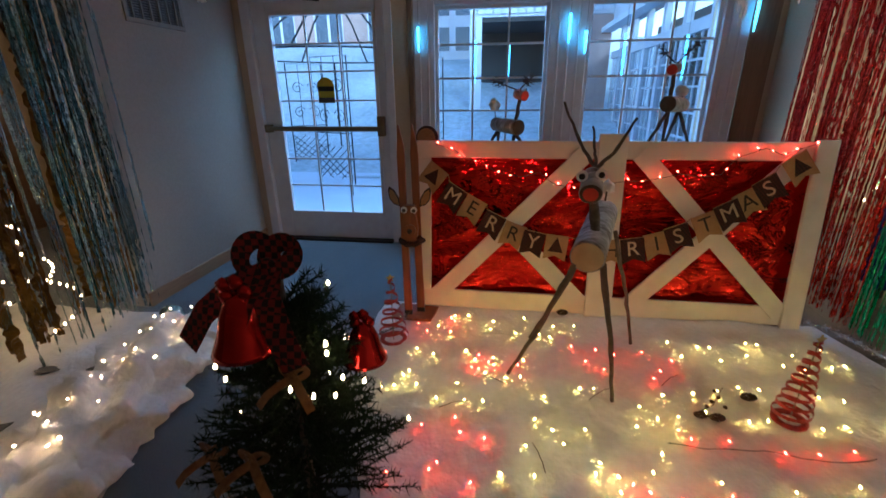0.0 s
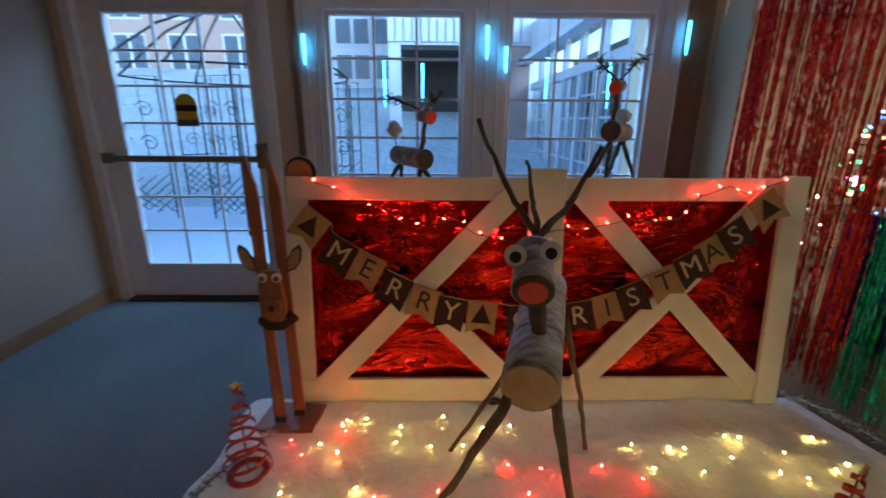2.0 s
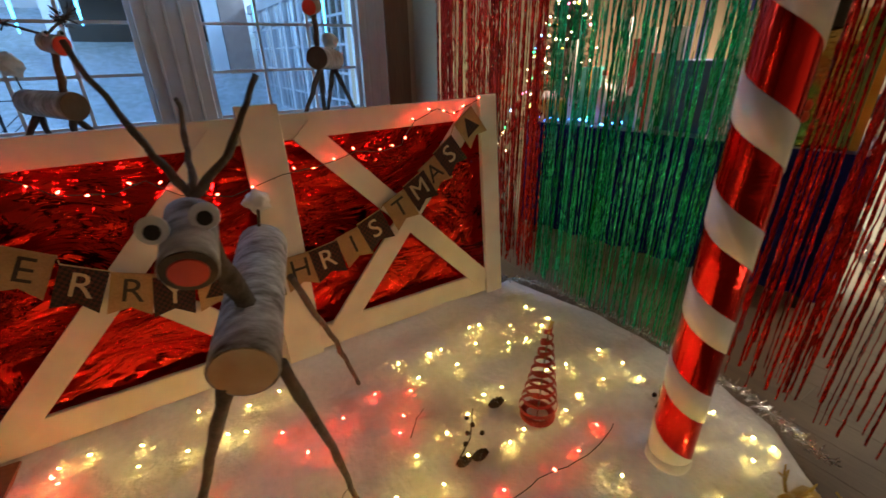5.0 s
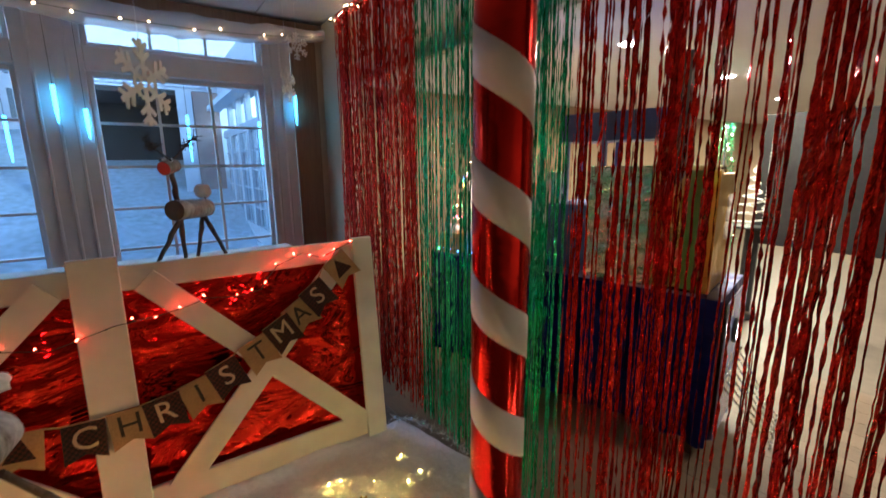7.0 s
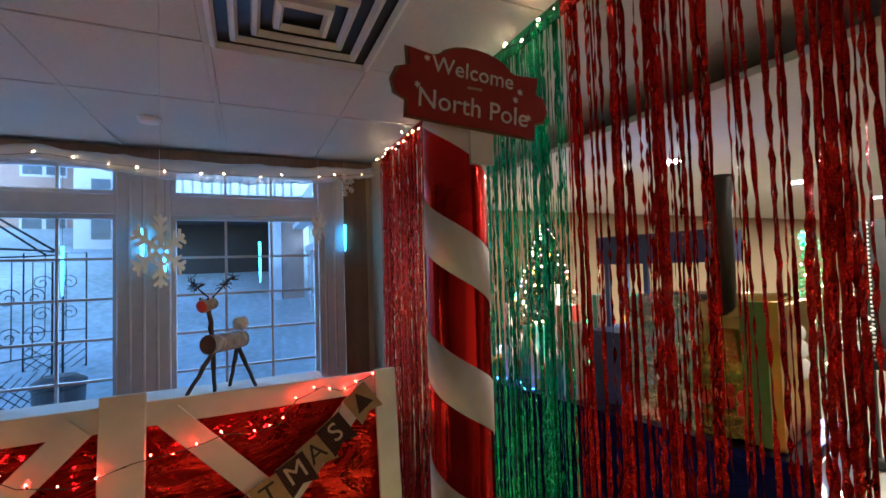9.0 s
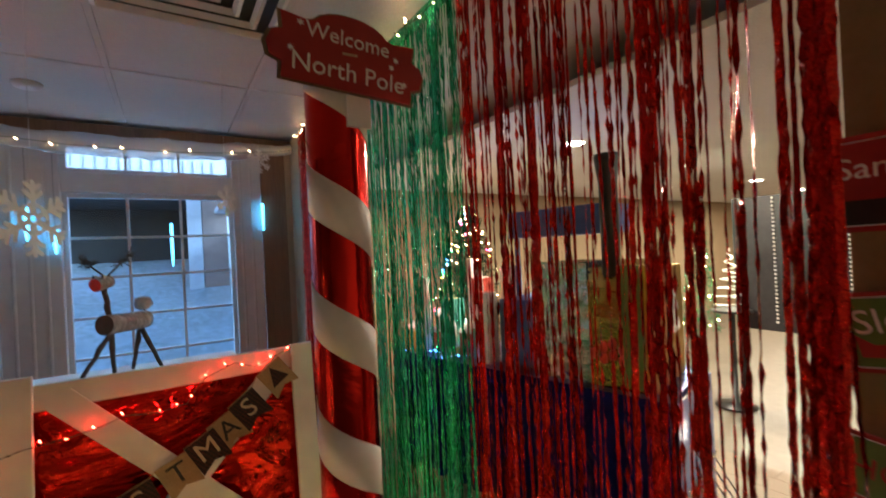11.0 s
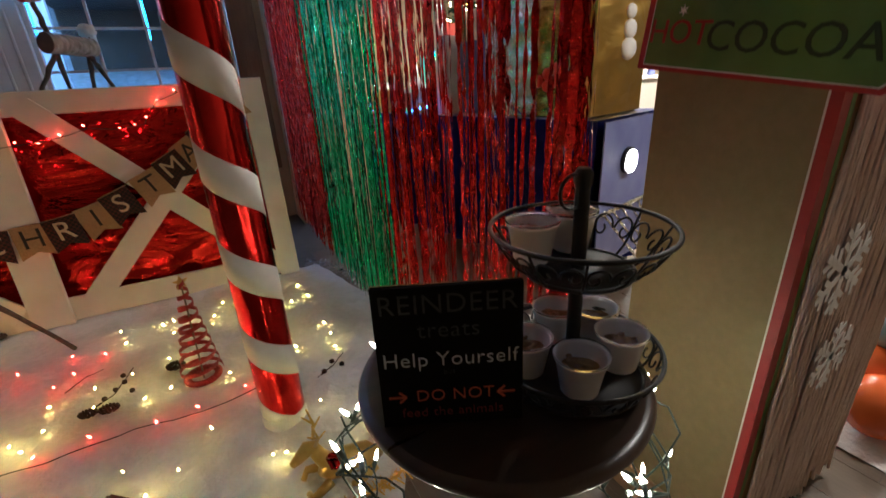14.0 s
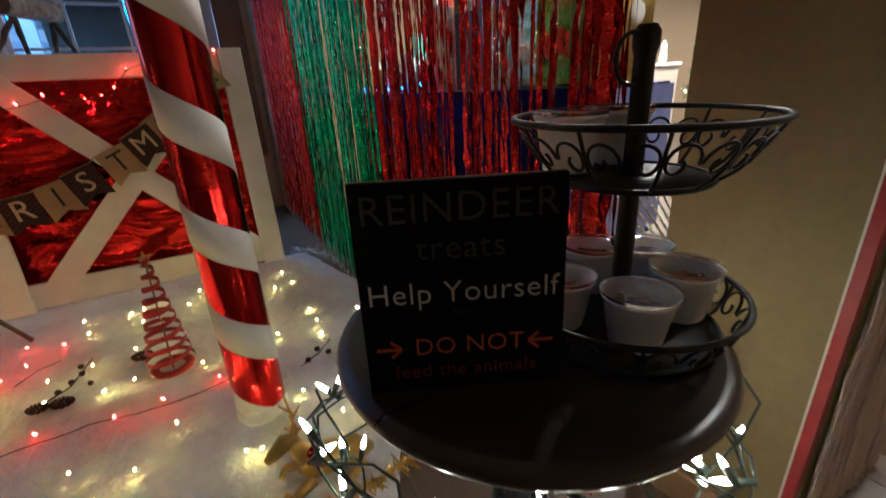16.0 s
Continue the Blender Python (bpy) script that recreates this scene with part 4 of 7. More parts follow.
part("neck", twig(B(), [(0.875, -0.90, 0.855), (0.825, -1.02, 1.06)], 0.018, 0.016), M_BARK, rd)
for ex in ((0.776, -1.084, 1.094), (0.836, -1.080, 1.099)):
    e = Vector(ex)
    dr = Vector((-0.15, -0.93, 0.30)).normalized()
    ey = part("eye", disc(B(), e - dr * 0.002, dr, 0.0185, 0.006), M_EYEW, head)
    part("pupil", disc(B(), e + dr * 0.004 + Vector((0, 0, -0.003)), dr, 0.010, 0.003), M_BLACKP, ey)
aj = (0.83, -1.0, 1.105)
part("antler", twig(B(), [aj, (0.79, -0.93, 1.17), (0.73, -0.86, 1.312)], 0.0068, 0.0042), M_BARK, rd)
part("antler", twig(B(), [aj, (0.845, -0.88, 1.16), (0.85, -0.775, 1.222)], 0.006, 0.0038), M_BARK, rd)
part("antler", twig(B(), [aj, (0.89, -0.97, 1.15), (0.96, -0.93, 1.262)], 0.0075, 0.0045), M_BARK, rd)
for p0, p1 in (((0.80, -0.99, 0.76), (0.585, -0.68, 0.035)), ((0.90, -0.97, 0.75), (1.05, -0.82, 0.035)), ((0.92, -0.72, 0.80), (0.705, -0.33, 0.035)), ((0.99, -0.72, 0.80), (1.255, -0.32, 0.035))):
    a, b = Vector(p0), Vector(p1)
    part("leg", twig(B(), [a, a.lerp(b, 0.5) + Vector((0.012, 0, 0)), b], 0.013 if p0[1] < -0.9 else 0.009, 0.008), M_BARK, rd)
part("tail", fluff(Vector((0.975, -0.57, 0.955)), 0.028), M_SNOW, rd, "white cotton tail")
part("tail_stick", tube(B(), [(0.96, -0.62, 0.90), (0.975, -0.57, 0.95)], 0.004, 6), M_BARK, rd)


def small_reindeer(front, back, nose, legs, tail, ants, label):
    """Small log reindeer standing on the window ledge shelf behind the gate."""
    f, b, n = Vector(front), Vector(back), Vector(nose)
    t = thing("small_log_reindeer", (f.x, f.y, legs[0][2]), label, "reindeer", "window reindeer")
    bd = part("body", log(B(), f, b, 0.045, 0.042, 16), M_BIRCH, t)
    part("cut_face", disc(B(), f, f - b, 0.0445), M_CUTDARK, bd)
    d = (f - b).normalized()
    hb2 = n - Vector((d.x, d.y, 0)).normalized() * 0.07 + Vector((0, 0, 0.012))
    hd = part("head", log(B(), n, hb2, 0.029, 0.027, 14), M_BIRCH, t)
    part("nose", disc(B(), n, n - hb2, 0.027), M_REDPAINT, hd, "red painted nose")
    for s in (-1, 1):
        side = d.cross(Vector((0, 0, 1))).normalized() * s * 0.02
        ey = part("eye", ball(B(), n + (hb2 - n) * 0.3 + side + Vector((0, 0, 0.03)), 0.010, 1), M_EYEW, hd)
        part("pupil", ball(B(), n + (hb2 - n) * 0.22 + side * 1.05 + Vector((0, 0, 0.032)), 0.007, 1), M_BLACKP, ey)
    part("neck", twig(B(), [f + (b - f) * 0.12 + Vector((0, 0, 0.035)), n.lerp(hb2, 0.6) - Vector((0, 0, 0.02))], 0.011, 0.010), M_BARK, t)
    for i, l in enumerate(legs):
        s = f.lerp(b, 0.15 if i < 2 else 0.85) - Vector((0, 0, 0.03))
        part("leg", twig(B(), [s, l], 0.011, 0.008), M_BARK, t)
    part("tail", fluff(Vector(tail), 0.034), M_SNOW, t, "white cotton ball tail")
    part("tail_stick", tube(B(), [b + Vector((0, 0, 0.03)), tail], 0.003, 5), M_BARK, t)
    for tip in ants:
        tip = Vector(tip)
        s = n.lerp(hb2, 0.8) + Vector((0, 0, 0.02))
        an = part("antler", twig(B(), [s, tip], 0.004, 0.003), M_BARK, t)
        sp = B()
        for k in range(34):
            q = s.lerp(tip, 0.55 + 0.5 * rng.random())
            tube(sp, [q, q + Vector((rng.uniform(-1, 1), rng.uniform(-1, 1), rng.uniform(-0.7, 0.9))) * 0.035], 0.0022, 4)
        part("sprig", sp, M_CONE, an, "dried brown sprig")
    return t


SHELF = 1.03
structure("shelf_ledge", box(B(), (0.15, 0.165, SHELF - 0.03), (1.95, 0.5, SHELF), 0.004), M_GATE, "narrow white ledge behind the gate")
for x in (0.2, 1.9):
    structure("trim_ledge_leg", box(B(), (x - 0.02, 0.26, 0.0), (x + 0.02, 0.30, SHELF - 0.031)), M_GATE, "white post under the ledge")
small_reindeer((0.60, 0.15, 1.15), (0.46, 0.32, 1.16), (0.625, 0.11, 1.325), [(0.57, 0.175, SHELF), (0.64, 0.21, SHELF), (0.42, 0.28, SHELF), (0.48, 0.36, SHELF)], (0.45, 0.34, 1.275),
               [(0.44, 0.16, 1.41), (0.66, 0.22, 1.42)], "small birch log reindeer with red nose and cotton tail")
small_reindeer((1.42, 0.2, 1.275), (1.56, 0.38, 1.265), (1.40, 0.155, 1.452), [(1.32, 0.18, SHELF), (1.44, 0.26, SHELF), (1.50, 0.4, SHELF), (1.62, 0.33, SHELF)], (1.55, 0.40, 1.34),
               [(1.34, 0.24, 1.57), (1.52, 0.2, 1.58)], "taller birch log reindeer with red nose and feathery antlers")

# ---- ski reindeer ----
sk = thing("ski_reindeer", (0.0, -0.12, 0.03), "reindeer made of two upright brown skis with googly eyes", "reindeer")
for i, (xb, yb, xt, yt) in enumerate(((-0.032, -0.155, -0.04, -0.16), (0.038, -0.11, 0.024, -0.11))):
    bm = B()
    n = 20
    prof = []
    for k in range(n + 1):
        z = 0.05 + 1.14 * k / n
        w = 0.024 - 0.004 * math.sin(k / n * math.pi)
        if k > n - 3:
            w *= (n - k) / 3 + 0.12
        u = k / n
        x, y = xb + (xt - xb) * u, yb + (yt - yb) * u - (0.03 * max(0, u - 0.9) * 10)
        prof.append([bm.verts.new((x + sx * w, y + sy * 0.009, z)) for sx, sy in ((-1, -1), (1, -1), (1, 1), (-1, 1))])
    for a, b in zip(prof, prof[1:]):
        for q in range(4):
            bm.faces.new((a[q], a[(q + 1) % 4], b[(q + 1) % 4], b[q]))
    bm.faces.new(prof[0][::-1])
    bm.faces.new(prof[-1])
    s = part("ski", bm, M_SKI, sk)
    part("ski_tip", box(B(), (xb - 0.025, yb - 0.012, 0.03), (xb + 0.025, yb + 0.012, 0.075), 0.004), M_BLACKP, s)
face = B()
prof = [(0.022, 0.0), (0.042, 0.03), (0.048, 0.08), (0.042, 0.13), (0.034, 0.17), (0.03, 0.22)]
plate(face, [(r, z) for r, z in prof] + [(-r, z) for r, z in prof[::-1]], pose(0.0, -0.15, 0.53, 90, 0, 0), 0.035)
hd = part("face", face, M_SKI, sk)
part("muzzle", disc(B(), (0.005, -0.186, 0.605), (0, -1, 0.1), 0.034, 0.02), M_SKI, hd)
part("nose", disc(B(), (0.005, -0.208, 0.605), (0, -1, 0.1), 0.014, 0.006), M_BLACKP, hd)
for x in (-0.027, 0.03):
    ey = part("eye", disc(B(), (x, -0.187, 0.725), (0, -1, 0.15), 0.019, 0.008), M_EYEW, hd)
    part("pupil", disc(B(), (x, -0.196, 0.722), (0, -1, 0.15), 0.011, 0.003), M_GREY, ey)
for s in (-1, 1):
    o = [(0.0, 0.0), (0.028, 0.03), (0.034, 0.07), (0.018, 0.115), (0.0, 0.13), (-0.016, 0.10), (-0.018, 0.05)]
    e = part("ear", plate(B(), [(s * x, y) for x, y in o], pose(s * 0.055, -0.15, 0.735, 90, 0, 0) @ pose(0, 0, 0, 0, 0, -28 * s), 0.006), M_BLACKP, hd)
    part("ear_lining", plate(B(), [(s * x * 0.75 + s * 0.002, y * 0.8 + 0.012) for x, y in o], pose(s * 0.055, -0.1575, 0.735, 90, 0, 0) @ pose(0, 0, 0, 0, 0, -28 * s), 0.002), M_KRAFT, e)
part("stand", plate(B(), [(-0.13, -0.09), (0.12, -0.10), (0.14, 0.08), (-0.11, 0.10)], pose(0.0, -0.12, 0.03), 0.016), M_SKI, sk)
part("scarf", tube(B(), [(-0.06, -0.16, 0.53), (-0.02, -0.195, 0.52), (0.03, -0.195, 0.52), (0.07, -0.15, 0.535), (0.03, -0.11, 0.54), (-0.04, -0.11, 0.54), (-0.06, -0.16, 0.53)], 0.017, 8), M_CHECK, sk)
rt = thing("round_plaque", (0.06, 0.15, 0.02), "round grey plaque with a dark rim behind the gate corner", "plaque")
part("rim", disc(B(), (0.055, 0.150, 1.095), (0, -1, 0), 0.068, 0.014), M_BLACKP, rt)
part("face", disc(B(), (0.050, 0.135, 1.092), (0, -1, 0), 0.056, 0.004), M_KRAFT, rt)
part("stake", box(B(), (0.043, 0.151, 0.0), (0.068, 0.160, 1.06)), M_KRAFT, rt)


# ---- spiral ribbon trees ----
def spiral_tree(x, y, z, h, r, turns, label, lean=0.0):
    t = thing("spiral_tree", (x, y, z), label, "ornament tree", "spiral trees")
    bm = B()
    n = int(turns * 22)
    prev = None
    for i in range(n + 1):
        u = i / n
        a = u * turns * math.tau
        rr = r * (1 - u) + 0.010
        zz = z + 0.03 + h * 0.88 * u
        c = Vector((x + lean * u * h, y, 0))
        d = Vector((math.cos(a), math.sin(a), 0))
        cur = [bm.verts.new(c + d * (rr + o) + Vector((0, 0, zz + w))) for o, w in ((0, -0.008), (0.0015, -0.008), (0.0015, 0.008), (0, 0.008))]
        if prev:
            for q in range(4):
                bm.faces.new((prev[q], prev[(q + 1) % 4], cur[(q + 1) % 4], cur[q]))
        prev = cur
    part("ribbon", bm, M_STARD, t, "dark red glitter ribbon coil")
    part("stem", tube(B(), [(x, y, z), (x + lean * h, y, z + h * 0.93)], 0.003, 6), M_BRASS, t)
    st = []
    for k in range(10):
        rr = 0.026 if k % 2 == 0 else 0.011
        st.append((rr * math.sin(k * math.tau / 10), rr * math.cos(k * math.tau / 10)))
    part("star", plate(B(), st, pose(x + lean * h, y - 0.003, z + h * 0.95, 90, 0, 20), 0.005), M_GOLDP, t)
    bs = B()
    for k in range(26):
        a = k * math.tau / 26
        ball(bs, (x + r * 0.85 * math.cos(a), y + r * 0.85 * math.sin(a), z + 0.012), 0.016, 1, (1, 1, 0.8))
    part("base_wreath", bs, M_STARD, t)
    return t


spiral_tree(1.75, -0.86, 0.035, 0.42, 0.062, 9, "dark red spiral ribbon tree with star on the snow blanket", 0.04)
spiral_tree(-0.06, -0.43, 0.02, 0.41, 0.075, 6, "dark red spiral ribbon tree with gold star beside the carpet")

# ---- striped pole with sign ----
pl = thing("striped_pole", (1.985, -1.235, 0.03), "tall candy-striped pole of red film and white bands", "pole")
PR, P0, P1 = 0.066, 0.03, 1.91


def pole_lean(z):
    return 1.985 + 0.004 * z, -1.235


def helix(z0, rise, width, r, n=120, turns=9.2, th=0.002):
    bm = B()
    prev = None
    for i in range(n * 2 + 1):
        u = i / (n * 2)
        a = -u * turns * math.tau + 2.4
        z = z0 + rise * turns * u
        px, py = pole_lean(z)
        d = Vector((math.cos(a), math.sin(a), 0))
        lo, hi = max(P0 + 0.02, min(P1 - 0.01, z - width / 2)), max(P0 + 0.02, min(P1 - 0.01, z + width / 2))
        if hi - lo < 0.002:
            prev = None
            continue
        cur = [bm.verts.new((px + d.x * q, py + d.y * q, zz)) for q, zz in ((r, lo), (r + th, lo), (r + th, hi), (r, hi))]
        if prev:
            for k in range(4):
                bm.faces.new((prev[k], prev[(k + 1) % 4], cur[(k + 1) % 4], cur[k])).smooth = k == 1
        prev = cur
    return bm


core = B()
tube(core, [(*pole_lean(z), z) for z in np.linspace(P0, P1, 30)], PR, 40)
part("shaft", core, M_POLERED, pl, "shiny red film wrapped shaft")
part("stripe", helix(-0.127, 0.262, 0.105, PR - 0.0005, turns=9.0), M_POLEWHITE, pl, "white paper spiral band")
part("foot_sleeve", tube(B(), [(*pole_lean(0.03), 0.015), (*pole_lean(0.05), 0.075)], PR + 0.0035, 40), M_SNOW, pl, "cotton wrapped foot")

sg = thing("north_pole_sign", (2.0, -1.29, 1.90), "red scalloped sign with white lettering on top of the pole", "sign")
SM = pose(2.003, -1.312, 1.930, 90, 0, -2) @ pose(0, 0, 0, 0, 0, -4.5)
o = [(-0.145, -0.062), (-0.145, -0.030), (-0.168, -0.022), (-0.176, 0.004), (-0.166, 0.028), (-0.145, 0.036), (-0.150, 0.072), (-0.095, 0.066)]
o += [(0.085 * math.sin(a), 0.058 + 0.040 * math.cos(a)) for a in np.linspace(-1.25, 1.25, 9)]
o += [(-x, y) for x, y in o[7::-1]]
o = [(x * 0.95, y * 0.97) for x, y in o]
bd = part("board", plate(B(), o, SM, 0.006), M_SIGNRED, sg)
part("edge", plate(B(), [(x * 1.045, y * 1.06) for x, y in o], SM @ pose(0, 0, -0.004), 0.0035), M_BRASS, bd)
part("lettering", text_bm("Welcome", 0.045, SM @ pose(-0.005, 0.046, 0.0068)), M_SIGNWHT, bd)
part("lettering", text_bm("North Pole", 0.053, SM @ pose(0, -0.024, 0.0068)), M_SIGNWHT, bd)
for x, y in ((-0.105, 0.055), (0.10, 0.03), (-0.122, 0.0), (0.122, -0.02), (0.09, 0.012)):
    part("snowflake_print", plate(B(), [(0.008 * math.cos(k * math.tau / 12) * (1 if k % 2 else 0.4), 0.008 * math.sin(k * math.tau / 12) * (1 if k % 2 else 0.4)) for k in range(12)], SM @ pose(x, y, 0.0065), 0.0008), M_SIGNWHT, bd)
part("small_line", box(B(), (1.985, -1.3185, 1.944), (2.035, -1.3175, 1.949)), M_TANINK, bd)
part("stake", box(B(), (1.992, -1.309, 1.80), (2.045, -1.300, 1.90)), M_POLEWHITE, sg)


# ---- tinsel curtains ----
def strand_curtain(name, material, y0, y1, count, wid, x=XE, z1=CEIL - 0.03, z0=0.08, seed=1, bunch=0.0, label="", zvar=0.15, depth=0.03, header=True, along="y", parts=True):
    rg = random.Random(seed)
    t = thing(name, (x, y0, z0) if along == "y" else (y0, x, z0), label, "tinsel curtain", "tinsel curtains")
    bm = B()
    centres = [y0 + (y1 - y0) * (k + rg.uniform(0.1, 0.9)) / (count // 8) for k in range(count // 8)]
    for s in range(count):
        y = y0 + (y1 - y0) * (s + rg.random()) / count
        if bunch and rg.random() < bunch:
            y = rg.choice(centres) + rg.gauss(0, 0.0075)
        w = wid * rg.uniform(0.5, 1.6)
        xo, dr, ph, fr = x + rg.uniform(-depth, depth), rg.gauss(0, 0.018), rg.uniform(0, 6.28), rg.uniform(2, 5)
        zb, tw, t0 = z0 + rg.random() ** 2 * zvar, rg.gauss(0, 1.6), rg.uniform(-0.6, 0.6)
        n = 96
        prev = None
        for i in range(n + 1):
            u = i / n
            z = z1 + (zb - z1) * u
            a = t0 + tw * u + 0.5 * math.sin(u * fr * 3 + ph) + rg.gauss(0, 0.75)
            yy = y + dr * u + 0.006 * math.sin(u * fr + ph) + rg.gauss(0, 0.0007)
            xx = xo + 0.008 * math.sin(u * fr * 0.8 + ph * 2)
            dy, dx = (0.72 + 0.28 * math.cos(a)) * w / 2, math.sin(a) * w / 2
            pa, pb_ = ((xx - dx, yy - dy, z), (xx + dx, yy + dy, z)) if along == "y" else ((yy - dy, xx - dx, z), (yy + dy, xx + dx, z))
            cur = (bm.verts.new(pa), bm.verts.new(pb_))
            if prev:
                bm.faces.new((prev[0], prev[1], cur[1], cur[0])).smooth = False
            prev = cur
    st = part("fringe", bm, material, t)
    tagged(st, kind="stuff")
    if header:
        a, b = ((x - 0.004, y0, z1 - 0.03), (x + 0.004, y1, z1 + 0.025)) if along == "y" else ((y0, x - 0.004, z1 - 0.03), (y1, x + 0.004, z1 + 0.025))
        part("header_band", box(B(), a, b), material, t)
    return t


strand_curtain("tinsel_curtain", M_TRED, -0.03, 0.99, 250, 0.0066, seed=11, bunch=0.3, label="dense pinkish red tinsel curtain hanging from the ceiling", z0=0.06)
strand_curtain("tinsel_curtain", M_TGREEN, -1.0, -0.02, 200, 0.0055, seed=12, label="shimmering green tinsel curtain hanging from the ceiling", z0=0.05, bunch=0.85)
strand_curtain("tinsel_curtain", M_TRED2, -1.93, -1.0, 112, 0.0075, seed=13, label="sparse dark red tinsel curtain with gaps between strands", z0=0.08, bunch=0.8, zvar=0.35)
strand_curtain("tinsel_curtain", M_TRED2, -1.95, -1.91, 14, 0.010, x=XE - 0.01, seed=17, label="thick dark red tinsel bundle at the end of the curtain", z0=0.3, zvar=0.3, header=False)
strand_curtain("tinsel_curtain", M_TBLUE, -0.95, -0.10, 100, 0.010, x=XW + 0.03, seed=14, label="blue and silver tinsel curtain over the side opening", z0=0.04, bunch=0.9, zvar=0.9)
strand_curtain("tinsel_curtain", M_TGOLD, -1.0, -0.2, 34, 0.03, x=XW - 0.08, seed=15, label="amber brown tinsel curtain over the side opening", z0=0.08, bunch=0.5)
strand_curtain("tinsel_curtain", M_TBLUE, -2.7, -0.95, 90, 0.006, x=XW - 0.03, seed=16, label="silver tinsel curtain over the side opening", z0=0.1, bunch=0.5, zvar=0.7)
bulb_string("curtain_fairy_lights", [(XE - 0.05, y, CEIL - 0.05 - 0.03 * math.sin(y * 9) ** 2) for y in np.linspace(1.0, -1.9, 40)], 0.06, M_WARM, "warm fairy lights along the top of the tinsel curtains", seed=60, spread=0.01)

# sheer swag with lights above the windows
M_SHEER, sn, sl, sb = mat("sheer_white_net", 0.9)
sb.inputs["Base Color"].default_value = (0.80, 0.80, 0.82, 1)
sb.inputs["Alpha"].default_value = 0.5


def swag_drop(u):
    return 2.345 - 0.075 * abs(math.sin(u * math.pi * 2.0)) ** 0.8


swag = thing("sheer_swag", (0.5, 1.2, 2.3), "sheer white net swag draped above the windows", "swag")
for u0 in (0.0, 0.5):
    net = B()
    for i in range(61):
        u = u0 + 0.5 * i / 60
        x = 2.48 - 4.0 * u
        for k in range(15):
            a = math.tau * k / 14
            fold = 1 + 0.45 * noise.noise(Vector((x * 4, k * 0.9, 1))) + 0.25 * noise.noise(Vector((x * 14, k * 1.8, 6)))
            r = 0.062 * fold * (0.6 + 0.4 * abs(math.sin(u * math.pi * 2)))
            net.verts.new((x, 1.18 + 0.6 * r * math.cos(a), swag_drop(u) + r * math.sin(a)))
    net.verts.ensure_lookup_table()
    for i in range(60):
        for k in range(14):
            net.faces.new([net.verts[(i + a) * 15 + k + b] for a, b in ((0, 0), (1, 0), (1, 1), (0, 1))]).smooth = True
    part("scallop", net, M_SHEER, swag)
bulb_string("swag_fairy_lights", [(2.46 - 3.9 * u, 1.12, swag_drop(u) - 0.02) for u in np.linspace(0, 1, 50)], 0.16, M_WARM, "warm fairy lights along the sheer swag", seed=61, cap=False)


# ---- paper snowflakes and icicle lights in the windows ----
def snowflake(x, y, z, r, rot, label="white cut-paper snowflake hanging in the window"):
    t = thing("paper_snowflake", (x, y, z), label, "snowflake", "paper snowflakes")
    for k in range(6):
        m = pose(x, y, z, 90, 0, rot) @ pose(0, 0, 0, 0, 0, k * 60)
        bm = plate(B(), [(-r * 0.07, 0.1 * r), (r * 0.07, 0.1 * r), (r * 0.06, r), (-r * 0.06, r)], m, 0.003)
        for q, ln in ((0.45, 0.3), (0.7, 0.26)):
            for s in (-1, 1):
                plate(bm, [(0, q * r), (s * ln * r, (q + ln * 0.8) * r), (s * ln * r * 0.75, (q + ln * 1.05) * r), (0, (q + 0.16) * r)][:: s], m @ pose(0, 0, 0.0004 * s), 0.003)
        plate(bm, [(-0.2 * r, 0.30 * r), (0.2 * r, 0.30 * r), (0.17 * r, 0.40 * r), (-0.17 * r, 0.40 * r)], m @ pose(0, 0, 0.0006), 0.003)
        part("arm", bm, M_PAPERW, t)
    part("thread", tube(B(), [(x, y, z + r * 0.9), (x, y, CEIL - 0.01)], 0.0007, 4), M_PAPERW, t)
    return t


snowflake(1.36, -0.59, 1.668, 0.105, 56)
snowflake(1.907, 0.094, 1.811, 0.075, 50)
snowflake(-1.18, 0.01, 1.93, 0.10, 20)
snowflake(-1.36, -0.15, 1.95, 0.09, -30)
snowflake(0.15, 0.7, 2.2, 0.10, 10)
snowflake(2.2, 0.9, 2.18, 0.08, 15)


def icicle(x, y, z, ln):
    t = thing("icicle_light", (x, y, z), "glowing icy blue icicle light hanging at the window", "icicle light", "icicle lights")
    part("tube", tube(B(), [(x, y, z + ln), (x, y, z + ln * 0.3), (x, y, z)], [0.011, 0.010, 0.004], 8), M_ICE, t)
    part("cord", tube(B(), [(x, y, z + ln), (x, y, 2.33)], 0.0012, 4), M_WIRE, t)


for x, y, z, ln in ((-0.2, 1.25, 1.66, 0.18), (0.975, 1.25, 1.70, 0.2), (2.27, 1.25, 1.74, 0.2), (1.1, 1.25, 1.62, 0.16)):
    icicle(x, y, z, ln)
for x, y, z, ln in ((0.16, 2.6, 1.45, 0.42), (0.52, 2.6, 1.5, 0.34), (0.9, 2.6, 1.48, 0.42), (1.7, 2.6, 1.5, 0.4), (2.3, 2.6, 1.45, 0.42)):
    t = thing("icicle_light", (x, y, z), "white-blue icicle light outside under the eave", "icicle light", "icicle lights")
    part("tube", tube(B(), [(x, y, z + ln), (x, y, z + ln * 0.3), (x, y, z)], [0.012, 0.011, 0.005], 8), M_ICE, t)
    part("cord", tube(B(), [(x, y, z + ln), (x, y, 2.8)], 0.002, 4), M_WIRE, t)

